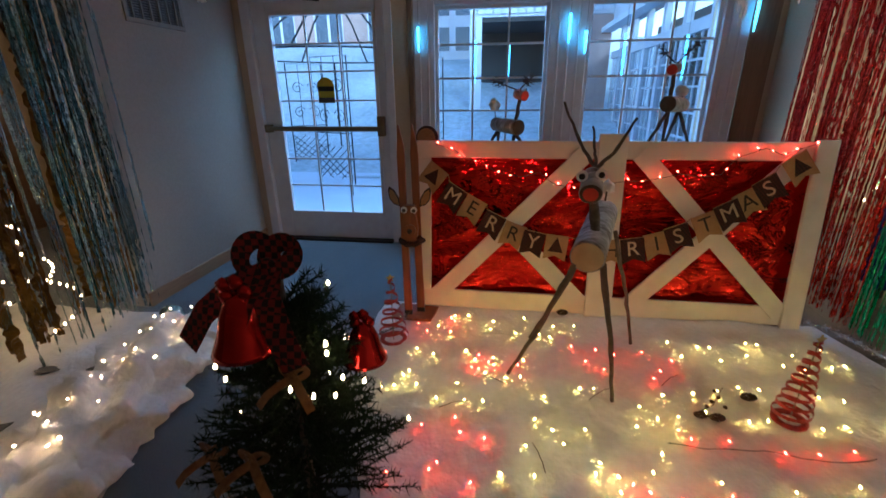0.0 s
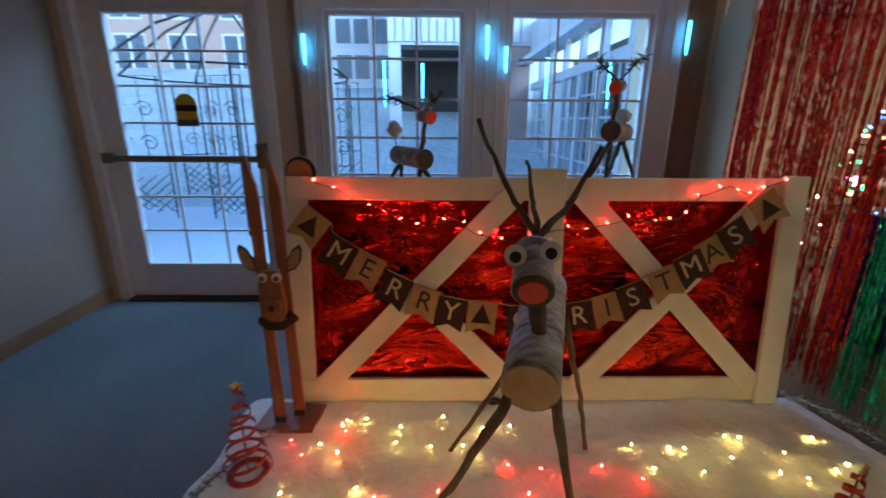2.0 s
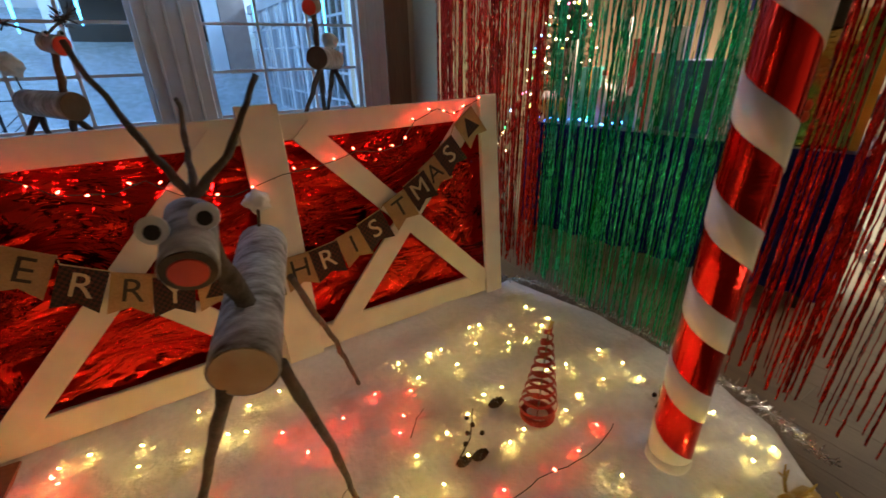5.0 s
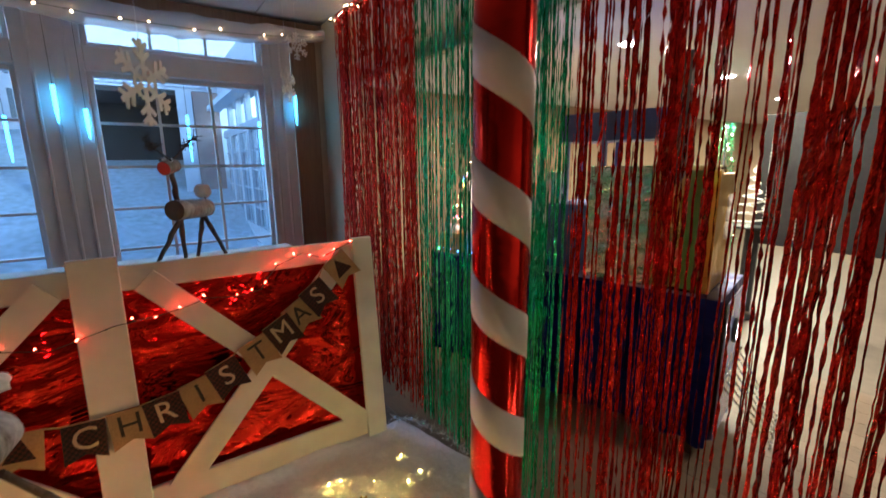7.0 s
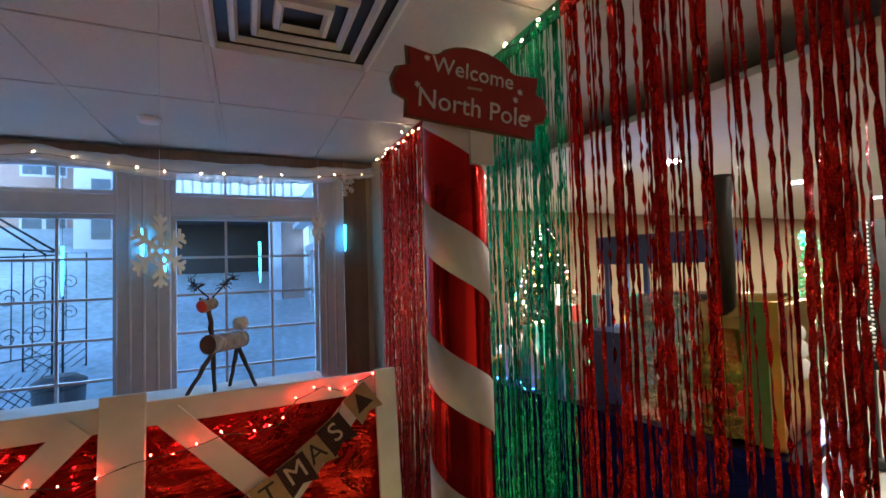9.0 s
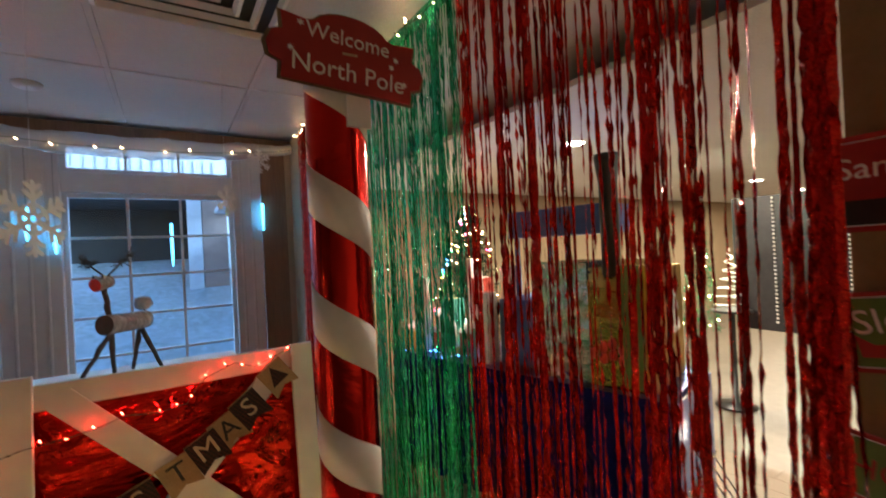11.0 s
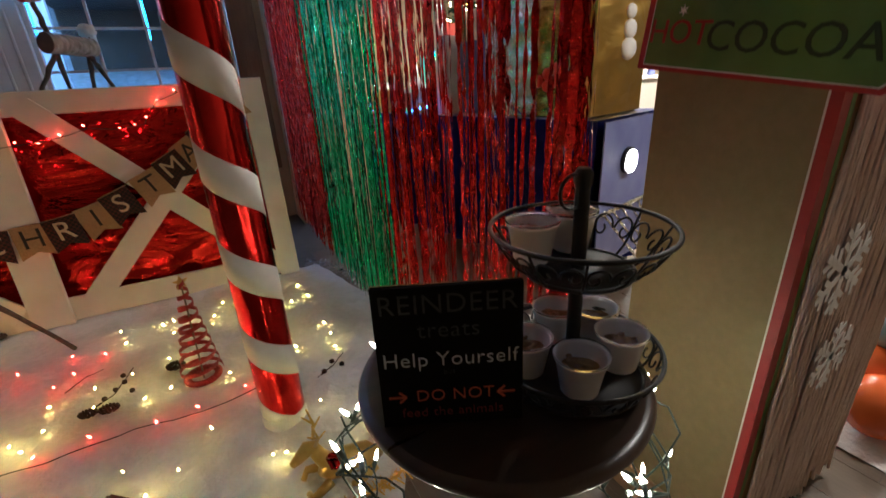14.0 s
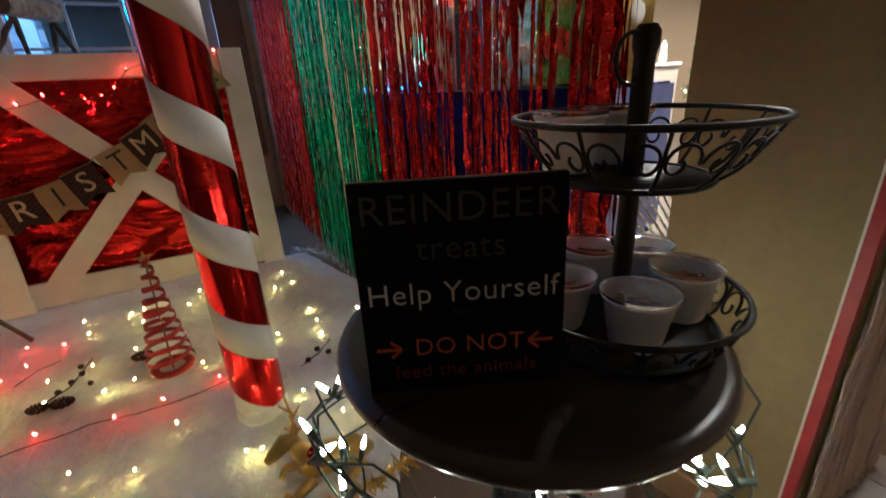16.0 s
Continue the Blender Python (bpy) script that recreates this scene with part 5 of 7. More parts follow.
# ---- beige pier with direction signs ----
PX, PY0, PY1, PXB = 2.74, -2.185, -1.90, 3.22
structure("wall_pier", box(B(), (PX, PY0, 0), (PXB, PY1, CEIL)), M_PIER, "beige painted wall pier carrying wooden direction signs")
structure("baseboard_pier", box(B(), (PX - 0.012, PY0 + 0.03, 0), (PX - 0.001, PY1, 0.09), 0.003), M_BASE, "oak baseboard at the foot of the pier")
structure("trim_pier_red", box(B(), (PX - 0.005, PY0 - 0.010, 0), (PX + 0.02, PY0 + 0.006, CEIL - 0.006)), M_SIGNRED, "dark red paper trim down the pier corner")
structure("trim_pier_white", box(B(), (PX - 0.004, PY0 + 0.0065, 0), (PX - 0.001, PY0 + 0.0095, CEIL - 0.006)), M_SIGNWHT, "hairline white edge beside the red pier trim")
structure("trim_pier_green", box(B(), (PX + 0.021, PY0 - 0.010, 0), (PX + 0.034, PY0 - 0.001, CEIL - 0.006)), M_SIGNGRN, "thin green trim down the pier corner")
yc = thing("yarn_curtain", (2.98, PY0 - 0.02, 0), "pale pink-white yarn strands covering the pier side", "yarn curtain")
bm = B()
for i in range(62):
    x = PX + 0.045 + (PXB - PX - 0.05) * (i + rng.uniform(-0.3, 0.3)) / 61
    ph = rng.uniform(0, 6.28)
    pts = [(x + 0.006 * math.sin(z * 5 + ph) + rng.uniform(-0.002, 0.002), PY0 - 0.012 - 0.007 * rng.random(), z) for z in np.linspace(0.03 + 0.08 * rng.random(), CEIL - 0.02, 26)]
    tube(bm, pts, 0.0034, 5)
tagged(part("yarn", bm, M_STRING, yc), kind="stuff")
part("backing_sheet", box(B(), (PX + 0.036, PY0 - 0.005, 0.02), (PXB, PY0 - 0.001, CEIL - 0.01)), M_KRAFT, yc)
for x, z, r in ((2.86, 0.70, 0.085), (2.93, 0.50, 0.075), (2.90, 1.22, 0.085), (2.98, 1.02, 0.07)):
    t = thing("paper_snowflake", (x, PY0 - 0.03, z), "white cut-paper snowflake pinned on the yarn strands", "snowflake", "paper snowflakes")
    for k in range(6):
        m = pose(x, PY0 - 0.028, z, 90, 0, 0) @ pose(0, 0, 0, 0, 0, k * 60)
        bm = plate(B(), [(-r * 0.09, 0), (r * 0.09, 0), (r * 0.08, r), (-r * 0.08, r)], m, 0.001)
        for q in (0.35, 0.62):
            for s in (-1, 1):
                plate(bm, [(0, q * r), (s * 0.32 * r, (q + 0.24) * r), (s * 0.26 * r, (q + 0.34) * r), (0, (q + 0.18) * r)][::s], m @ pose(0, 0, 0.0003 * s), 0.001)
        part("arm", bm, M_PAPERW, t)


def sign_pose(y, z, tilt):
    return pose(PX - 0.012, y, z, 90, 0, -90) @ pose(0, 0, 0, 0, 0, tilt)


def wood_sign(name, y0, z0, y1, z1, h, tip0, tip1, face, edge, label):
    """A board from (y0, z0) to (y1, z1), pointed or notched at its ends, with a coloured rim."""
    ln = math.hypot(y1 - y0, z1 - z0)
    tilt = math.degrees(math.atan2(z1 - z0, abs(y1 - y0)))
    m = sign_pose((y0 + y1) / 2, (z0 + z1) / 2, tilt)
    t = thing(name, (PX - 0.012, (y0 + y1) / 2, (z0 + z1) / 2), label, "sign", "workshop signs")
    o = [(-ln / 2, -h / 2), (ln / 2, -h / 2), (ln / 2 + tip1, 0), (ln / 2, h / 2), (-ln / 2, h / 2), (-ln / 2 + tip0, 0)]
    b = part("board", plate(B(), o, m, 0.008), edge, t)
    k = 0.88
    i = [(-ln / 2 + 0.012, -h * k / 2), (ln / 2 - 0.004, -h * k / 2), (ln / 2 + tip1 * k, 0), (ln / 2 - 0.004, h * k / 2), (-ln / 2 + 0.012, h * k / 2), (-ln / 2 + 0.012 + tip0, 0)]
    part("white_line", plate(B(), i, m @ pose(0, 0, 0.0082), 0.0005), M_SIGNWHT, b)
    f = part("face", plate(B(), [(x * 0.988, y * 0.965) for x, y in i], m @ pose(0, 0, 0.0088), 0.0006), face, b)
    return t, f, m, ln


def flakes(parent, m, places, r=0.012):
    for x, y in places:
        part("snowflake_print", plate(B(), [(r * math.cos(k * math.tau / 12) * (1 if k % 2 else 0.35), r * math.sin(k * math.tau / 12) * (1 if k % 2 else 0.35)) for k in range(12)], m @ pose(x, y, 0.0097), 0.0005), M_SIGNWHT, parent)


t, f, m, ln = wood_sign("workshop_sign", -1.845, 1.612, -2.40, 1.622, 0.175, 0.03, 0.03, M_SIGNRED, M_SIGNRED, "red wooden sign with black belt and white script lettering")
part("lettering", text_bm("Santa's Workshop", 0.055, m @ pose(-0.03, 0.026, 0.0098)), M_SIGNWHT, f)
part("belt", plate(B(), [(-ln / 2 + 0.02, -0.075), (ln / 2 - 0.01, -0.075), (ln / 2 - 0.01, -0.030), (-ln / 2 + 0.02, -0.030)], m @ pose(0, 0, 0.0098), 0.0008), M_BLACKP, f)
bk = B()
bx = -0.045
for a in (((-0.025, -0.032), (0.025, -0.032), (0.025, -0.022), (-0.025, -0.022)), ((-0.025, 0.022), (0.025, 0.022), (0.025, 0.032), (-0.025, 0.032)),
          ((-0.025, -0.022), (-0.016, -0.022), (-0.016, 0.022), (-0.025, 0.022)), ((0.016, -0.022), (0.025, -0.022), (0.025, 0.022), (0.016, 0.022))):
    plate(bk, list(a), m @ pose(bx, -0.052, 0.0108), 0.0012)
part("buckle", bk, M_GOLDP, f, "gold belt buckle")
flakes(f, m, ((-0.05, 0.075), (0.08, -0.05), (0.2, 0.06)), 0.008)
t, f, m, ln = wood_sign("sleigh_sign", -1.885, 1.340, -2.33, 1.395, 0.145, 0.0, 0.05, M_SIGNGRN, M_SIGNRED, "green wooden arrow sign with sleigh drawing and red letters")
part("lettering", text_bm("Sleigh", 0.062, m @ pose(-0.135, 0.022, 0.0098) @ pose(0, 0, 0, 0, 0, 6)), M_SIGNWHT, f)
part("lettering", text_bm("RIDES", 0.072, m @ pose(0.07, 0.0, 0.0098)), M_SIGNRED, f)
part("sleigh_drawing", plate(B(), [(-0.20, -0.045), (-0.09, -0.045), (-0.065, -0.005), (-0.10, -0.018), (-0.18, -0.022), (-0.205, -0.005)], m @ pose(0, 0, 0.0098), 0.0005), M_SIGNRED, f)
flakes(f, m, ((-0.03, -0.045), (-0.01, 0.045), (0.12, 0.05), (0.13, -0.05)), 0.009)
t, f, m, ln = wood_sign("cocoa_sign", -1.875, 1.10, -2.245, 1.052, 0.125, 0.0, 0.06, M_SIGNGRN, M_SIGNRED, "green wooden arrow sign with dark lettering and red-striped rim")
M_DKGREEN = surface("dark_green_lettering", (0.012, 0.028, 0.008), (0.025, 0.05, 0.015), 40, 0.6)
part("lettering", text_bm("HOT", 0.054, m @ pose(-0.115, 0.0, 0.0098)), M_SIGNRED, f)
part("lettering", text_bm("COCOA", 0.064, m @ pose(0.055, -0.004, 0.0098)), M_DKGREEN, f)
flakes(f, m, ((-0.115, 0.035),), 0.009)

# balloons and white fabric past the pier
M_ORANGE = surface("orange_balloon", (0.60, 0.10, 0.015), (0.72, 0.17, 0.03), 8, 0.2)
M_GREYF = surface("grey_blue_balloon", (0.16, 0.22, 0.26), (0.22, 0.30, 0.34), 8, 0.25)
for c, r, mm, lab in (((3.46, -2.20, 0.115), 0.085, M_ORANGE, "glossy orange balloon on the plank floor"), ((3.60, -2.13, 0.13), 0.10, M_ORANGE, "glossy orange balloon on the plank floor"), ((3.62, -2.15, 0.29), 0.07, M_GREYF, "grey-blue balloon resting on orange balloons")):
    t = thing("balloon", (c[0], c[1], 0), lab, "balloon", "floor balloons")
    part("skin", ball(B(), c, r, 3, (1, 1, 1.1)), mm, t)
    part("knot", tube(B(), [(c[0], c[1], c[2] - r * 1.08), (c[0] + 0.004, c[1], c[2] - r * 1.18)], [0.004, 0.008], 8), mm, t)
fab = B()
for i in range(21):
    for j in range(15):
        x, y = 3.35 + 0.6 * i / 20, -2.34 + 0.4 * j / 14
        e = min(i, 20 - i, j * 1.4, (14 - j) * 1.4) / 5
        fab.verts.new((x, y, 0.004 + min(1, e) * (0.025 + 0.025 * noise.noise(Vector((x * 14, y * 14, 2))))))
fab.verts.ensure_lookup_table()
for i in range(20):
    for j in range(14):
        fab.faces.new([fab.verts[(i + a) * 15 + j + b] for a, b in ((0, 0), (1, 0), (1, 1), (0, 1))]).smooth = True
tagged(part("white_fabric", fab, M_SNOW), "crumpled white fabric under the balloons", "fabric")

# ---- treat table ----
TX, TY, TZ = 2.281, -2.03, 0.62
tb = thing("round_table", (TX, TY, 0), "small round dark wooden table on black metal legs", "table")
part("tabletop", lathe(B(), (TX, TY, TZ - 0.022), [(0.200, 0), (0.216, 0.004), (0.220, 0.012), (0.216, 0.019), (0.205, 0.022)], 56), M_TABLE, tb)
for k in range(3):
    a = k * math.tau / 3 + 0.5
    d = Vector((math.cos(a), math.sin(a), 0))
    c = Vector((TX, TY, 0))
    pts = [c + d * r + Vector((0, 0, z)) for r, z in ((0.15, 0.597), (0.10, 0.53), (0.045, 0.44), (0.03, 0.34), (0.05, 0.22), (0.11, 0.12), (0.17, 0.05), (0.205, 0.012))]
    part("leg", tube(B(), pts, 0.009, 8), M_BLACK, tb)
    cur = [c + d * (0.09 + 0.035 * math.cos(q)) + Vector((0, 0, 0.475 + 0.04 * math.sin(q))) for q in np.linspace(0.4, 5.4, 16)]
    part("scroll", tube(B(), cur, 0.005, 6), M_BLACK, tb)
part("collar", lathe(B(), (TX, TY, 0.31), [(0.035, 0), (0.042, 0.012), (0.035, 0.03)], 20), M_BLACK, tb)
part("ring", tube(B(), [(TX + 0.16 * math.cos(a), TY + 0.16 * math.sin(a), 0.588) for a in np.linspace(0, math.tau, 33)], 0.006, 6), M_BLACK, tb)

cb = thing("chalkboard_sign", (2.163, -2.09, TZ), "black chalkboard sign with hand-lettered chalk words on the table", "sign")
CM = pose(2.163, -2.090, TZ + 0.099, 90, 0, -26) @ pose(0, 0, 0, -2, 0, 0)
W, Hh = 0.090, 0.0985
bd = part("board", plate(B(), [(-W, -Hh), (W, -Hh), (W, Hh), (-W, Hh)], CM @ pose(0, 0, -0.008), 0.008), M_CHALKB, cb)
part("edge", plate(B(), [(-W - 0.0006, -Hh), (W + 0.0006, -Hh), (W + 0.0006, Hh + 0.0006), (-W - 0.0006, Hh + 0.0006)], CM @ pose(0, 0, -0.0086), 0.0006), M_KRAFT, bd)
part("prop", beam(B(), CM @ Vector((0, 0.04, -0.010)), CM @ Vector((0, -0.095, -0.055)), 0.04, 0.004, CM.to_3x3() @ Vector((0, 0.3, 1))), M_CHALKB, cb)
for body, size, yy, mm, dx in (("REINDEER", 0.036, 0.075, M_CHALKD, 0.0), ("treats", 0.031, 0.041, M_CHALKD, 0.0), ("Help Yourself", 0.0285, 0.000, M_CHALK, 0.0), ("but", 0.011, -0.018, M_CHALKD, -0.002),
                               ("DO NOT", 0.024, -0.053, M_CHALKR, 0.004), ("feed the animals", 0.019, -0.078, M_CHALKDR, 0.0)):
    part("chalk_line", text_bm(body, size, CM @ pose(dx, yy, 0.0009), 0.0003, 1.05, -0.0002), mm, bd)
for s in (-1, 1):
    ar = B()
    beam(ar, CM @ Vector((s * 0.080, -0.053, 0.0012)), CM @ Vector((s * 0.058, -0.053, 0.0012)), 0.003, 0.0006, CM.to_3x3() @ Vector((0, 0, 1)))
    for q in (-1, 1):
        beam(ar, CM @ Vector((s * 0.058, -0.053, 0.0012)), CM @ Vector((s * 0.067, -0.053 + q * 0.008, 0.0012)), 0.003, 0.0006, CM.to_3x3() @ Vector((0, 0, 1)))
    part("chalk_arrow", ar, M_CHALKR, bd)

# two-tier wire stand
SX, SY = 2.360, -2.097
ts = thing("tier_stand", (SX, SY, TZ), "black two-tier wire basket stand with scrolled sides", "serving stand")
part("post", lathe(B(), (SX, SY, TZ + 0.004), [(0.012, 0), (0.010, 0.02), (0.0095, 0.278), (0.012, 0.287), (0.012, 0.298), (0.008, 0.304)], 14), M_BLACK, ts)
hl = [(SX + 0.022 * math.cos(a) - 0.016, SY, TZ + 0.280 + 0.022 * math.sin(a)) for a in np.linspace(0, math.tau, 21)]
part("handle_ring", tube(B(), hl, 0.0022, 6), M_BLACK, ts)


def basket(zb, zt, rb, rt, n):
    t = B()
    for r, z, th in ((rt, zt, 0.0032), (rb, zb, 0.0028)):
        tube(t, [(SX + r * math.cos(a), SY + r * math.sin(a), z) for a in np.linspace(0, math.tau, 57)], th, 6, cap=False)
    bk = part("rim", t, M_BLACK, ts)
    g = B()
    lathe(g, (SX, SY, zb - 0.001), [(0.012, 0), (rb, 0), (rb, 0.0015), (0.012, 0.0015)], 40)
    part("tray", g, M_BLACK, ts)
    s = B()
    for k in range(n):
        a0 = k * math.tau / n
        for sg in (1, -1):
            pts = []
            for q in np.linspace(0, 7.2, 20):
                rr = 0.018 - 0.0021 * q
                aa = a0 + sg * (0.12 + (rr * math.cos(q)) / rt)
                h = 0.5 + rr * math.sin(q) / (zt - zb) * 1.1
                h = max(0.03, min(0.97, h))
                rad = rb + (rt - rb) * h ** 0.7
                pts.append((SX + rad * math.cos(aa), SY + rad * math.sin(aa), zb + (zt - zb) * h))
            part("scroll", tube(B(), pts, 0.0016, 5), M_BLACK, ts)
        pts = [(SX + (rb + (rt - rb) * h ** 0.7) * math.cos(a0), SY + (rb + (rt - rb) * h ** 0.7) * math.sin(a0), zb + (zt - zb) * h) for h in np.linspace(0, 1, 6)]
        part("upright_wire", tube(B(), pts, 0.0018, 5), M_BLACK, ts)


basket(TZ + 0.010, TZ + 0.050, 0.100, 0.121, 11)
basket(TZ + 0.173, TZ + 0.231, 0.072, 0.117, 11)

M_CUP, cn, clk, cbs = mat("frosted_plastic_cup", 0.3)
cbs.inputs["Base Color"].default_value = (0.92, 0.92, 0.94, 1)
cbs.inputs["Transmission Weight"].default_value = 0.0
cbs.inputs["IOR"].default_value = 1.3
M_CLEAR, _n, _l, cb2 = mat("clear_plastic_lid", 0.06)
cb2.inputs["Base Color"].default_value = (0.95, 0.95, 0.97, 1)
cb2.inputs["Transmission Weight"].default_value, cb2.inputs["IOR"].default_value = 1.0, 1.15
M_TREAT = surface("brown_trail_mix", (0.10, 0.04, 0.018), (0.55, 0.36, 0.18), 90, 0.8, bump=0.8, bscale=90, island=0.5)


def cup(x, y, z):
    t = thing("snack_cup", (x, y, z), "small clear plastic cup of brown treats with lid", "cup", "treat cups")
    bm = B()
    n = 28
    prof = [(0.024, 0.0), (0.0255, 0.002), (0.034, 0.052), (0.0365, 0.053), (0.0365, 0.057), (0.034, 0.057), (0.0325, 0.052), (0.0245, 0.004), (0.0, 0.004)]
    rings = [[bm.verts.new((x + max(r, 0.0004) * math.cos(k * math.tau / n), y + max(r, 0.0004) * math.sin(k * math.tau / n), z + h)) for k in range(n)] for r, h in prof]
    for a, b in zip(rings, rings[1:]):
        for k in range(n):
            bm.faces.new((a[k], a[(k + 1) % n], b[(k + 1) % n], b[k])).smooth = True
    bm.faces.new(rings[0][::-1])
    bm.faces.new(rings[-1])
    part("cup", bm, M_CUP, t)
    fl = lathe(B(), (x, y, z + 0.006), [(0.0225, 0), (0.029, 0.026), (0.014, 0.031)], 20)
    part("filling", fl, M_TREAT, t)
    tr = B()
    rg = random.Random(int(x * 1000))
    for k in range(16):
        a, r = rg.uniform(0, 6.28), rg.uniform(0, 0.022)
        ball(tr, (x + r * math.cos(a), y + r * math.sin(a), z + 0.037 + rg.uniform(-0.002, 0.006)), rg.uniform(0.004, 0.008), 1, (1, 0.7, 0.6))
    part("treats", tr, M_TREAT, t)
    ld = lathe(B(), (x, y, z + 0.0572), [(0.0375, 0), (0.0375, 0.003), (0.034, 0.0035), (0.032, 0.0015), (0.012, 0.0022)], n)
    part("lid", ld, M_CLEAR, t)
    return t


for x, y, z in ((2.333, -2.141, TZ + 0.0125), (2.420, -2.131, TZ + 0.0125), (2.442, -2.060, TZ + 0.0125), (2.392, -2.025, TZ + 0.0125), (2.300, -2.068, TZ + 0.0125), (2.325, -2.044, TZ + 0.1755), (2.398, -2.042, TZ + 0.1755)):
    cup(x, y, z)

# cool string lights wound under the table edge
tl_pts = []
for i, a in enumerate(np.linspace(0, math.tau * 2.2, 70)):
    r = 0.236 + 0.022 * math.sin(a * 5)
    tl_pts.append((TX + r * math.cos(a), TY + r * math.sin(a), 0.565 - 0.07 * (i / 70) - 0.05 * abs(math.sin(a * 3.1 + 0.4))))
bulb_string("table_string_lights", tl_pts, 0.125, M_COOL, "green-wired white string lights wound under the table edge", seed=70, mini=True)


def hang(a0, wob):
    """A tangle of cord hanging down beside the table at the bearing a0."""
    return [(TX + (0.245 + wob * math.sin(q * 3.1 + a0)) * math.cos(a0 + 0.25 * math.sin(q * 2.3)), TY + (0.245 + wob * math.cos(q * 2)) * math.sin(a0 + 0.25 * math.sin(q * 2.3)), 0.545 - q * 0.08) for q in np.linspace(0, 6.4, 36)]


for k, (a0, every) in enumerate(((-0.35, 0.12), (2.7, 0.20), (-0.1, 0.15), (3.3, 0.24))):
    bulb_string("table_string_lights", hang(a0, 0.02 + 0.006 * k), every, M_COOL, "green-wired white string lights hanging beside the table", seed=71 + k, mini=True)
loop = [(TX + (0.235 + 0.03 * math.sin(a * 7)) * math.cos(a), TY + (0.235 + 0.03 * math.sin(a * 7)) * math.sin(a), 0.50 + 0.045 * math.sin(a * 4.3)) for a in np.linspace(0, math.tau * 2, 90)]
bulb_string("table_string_lights", loop, 0.26, M_COOL, "green-wired white string lights looped round the table legs", seed=79, mini=True)


# ---- ornaments on the snow ----
def lump(bm, pts, rs, n=10):
    return tube(bm, pts, rs, n)


gr = thing("gold_reindeer", (2.10, -1.55, 0.03), "gold reindeer figurine with red bow lying on the snow", "figurine")
body = B()
lump(body, [(2.20, -1.56, 0.06), (2.16, -1.56, 0.075), (2.09, -1.555, 0.08), (2.05, -1.55, 0.075), (2.03, -1.545, 0.06)], [0.012, 0.036, 0.04, 0.034, 0.012])
lump(body, [(2.06, -1.55, 0.085), (2.035, -1.545, 0.125), (2.025, -1.54, 0.15)], [0.028, 0.02, 0.017])
lump(body, [(2.04, -1.54, 0.155), (2.01, -1.54, 0.155), (1.98, -1.545, 0.135), (1.965, -1.548, 0.127)], [0.012, 0.021, 0.014, 0.009])
for p in (((2.05, -1.58, 0.055), (2.0, -1.60, 0.045), (1.99, -1.57, 0.035)), ((2.05, -1.52, 0.055), (2.0, -1.50, 0.045), (1.985, -1.52, 0.035)), ((2.17, -1.59, 0.055), (2.12, -1.61, 0.042), (2.10, -1.60, 0.036))):
    lump(body, p, [0.015, 0.011, 0.008])
for s in (-1, 1):
    lump(body, [(2.03, -1.54 + 0.012 * s, 0.165), (2.04, -1.54 + 0.03 * s, 0.20), (2.03, -1.54 + 0.035 * s, 0.25)], [0.005, 0.004, 0.002], 6)
    lump(body, [(2.04, -1.54 + 0.03 * s, 0.20), (2.015, -1.54 + 0.04 * s, 0.225)], [0.004, 0.002], 6)
    lump(body, [(2.037, -1.54 + 0.024 * s, 0.19), (2.06, -1.54 + 0.03 * s, 0.215)], [0.004, 0.002], 6)
tagged(part("figure", body, M_GOLDP, gr), "gold painted lying reindeer")
bw = B()
for s in (-1, 1):
    tube(bw, [(2.055, -1.575, 0.13), (2.06, -1.59, 0.13 + 0.02 * s), (2.075, -1.60, 0.13 + 0.024 * s), (2.07, -1.585, 0.13)], 0.008, 8)
part("bow", bw, M_BELL, gr, "red ribbon bow")

bh = thing("bird_house", (1.57, -1.50, 0.03), "dark red wooden bird house with a bird on its roof", "bird house")
M_BARN = surface("dark_red_wood", (0.075, 0.010, 0.007), (0.13, 0.018, 0.011), 14, 0.6, bump=0.15)
hx, hy = 1.57, -1.50
part("body", box(B(), (hx - 0.035, hy - 0.04, 0.03), (hx + 0.035, hy + 0.04, 0.12), 0.003), M_BARN, bh)
for s in (-1, 1):
    part("roof_panel", beam(B(), (hx + s * 0.055, hy, 0.105), (hx + 0.002 * s, hy, 0.165), 0.11, 0.006, (0.75 * s, 0, 0.66)), M_BARN, bh)
part("gable", plate(B(), [(-0.035, 0), (0.035, 0), (0, 0.04)], pose(hx, hy + 0.04, 0.12, 90, 0, 0), 0.08), M_BARN, bh)
part("perch", tube(B(), [(hx + 0.035, hy - 0.02, 0.06), (hx + 0.085, hy - 0.03, 0.045)], 0.004, 7), M_BARK, bh)
brd = B()
lump(brd, [(hx - 0.045, hy, 0.185), (hx - 0.02, hy, 0.178), (hx + 0.0, hy, 0.18), (hx + 0.012, hy, 0.19)], [0.004, 0.014, 0.013, 0.006])
ball(brd, (hx + 0.014, hy, 0.196), 0.010, 1)
part("bird", brd, M_CONE, bh)


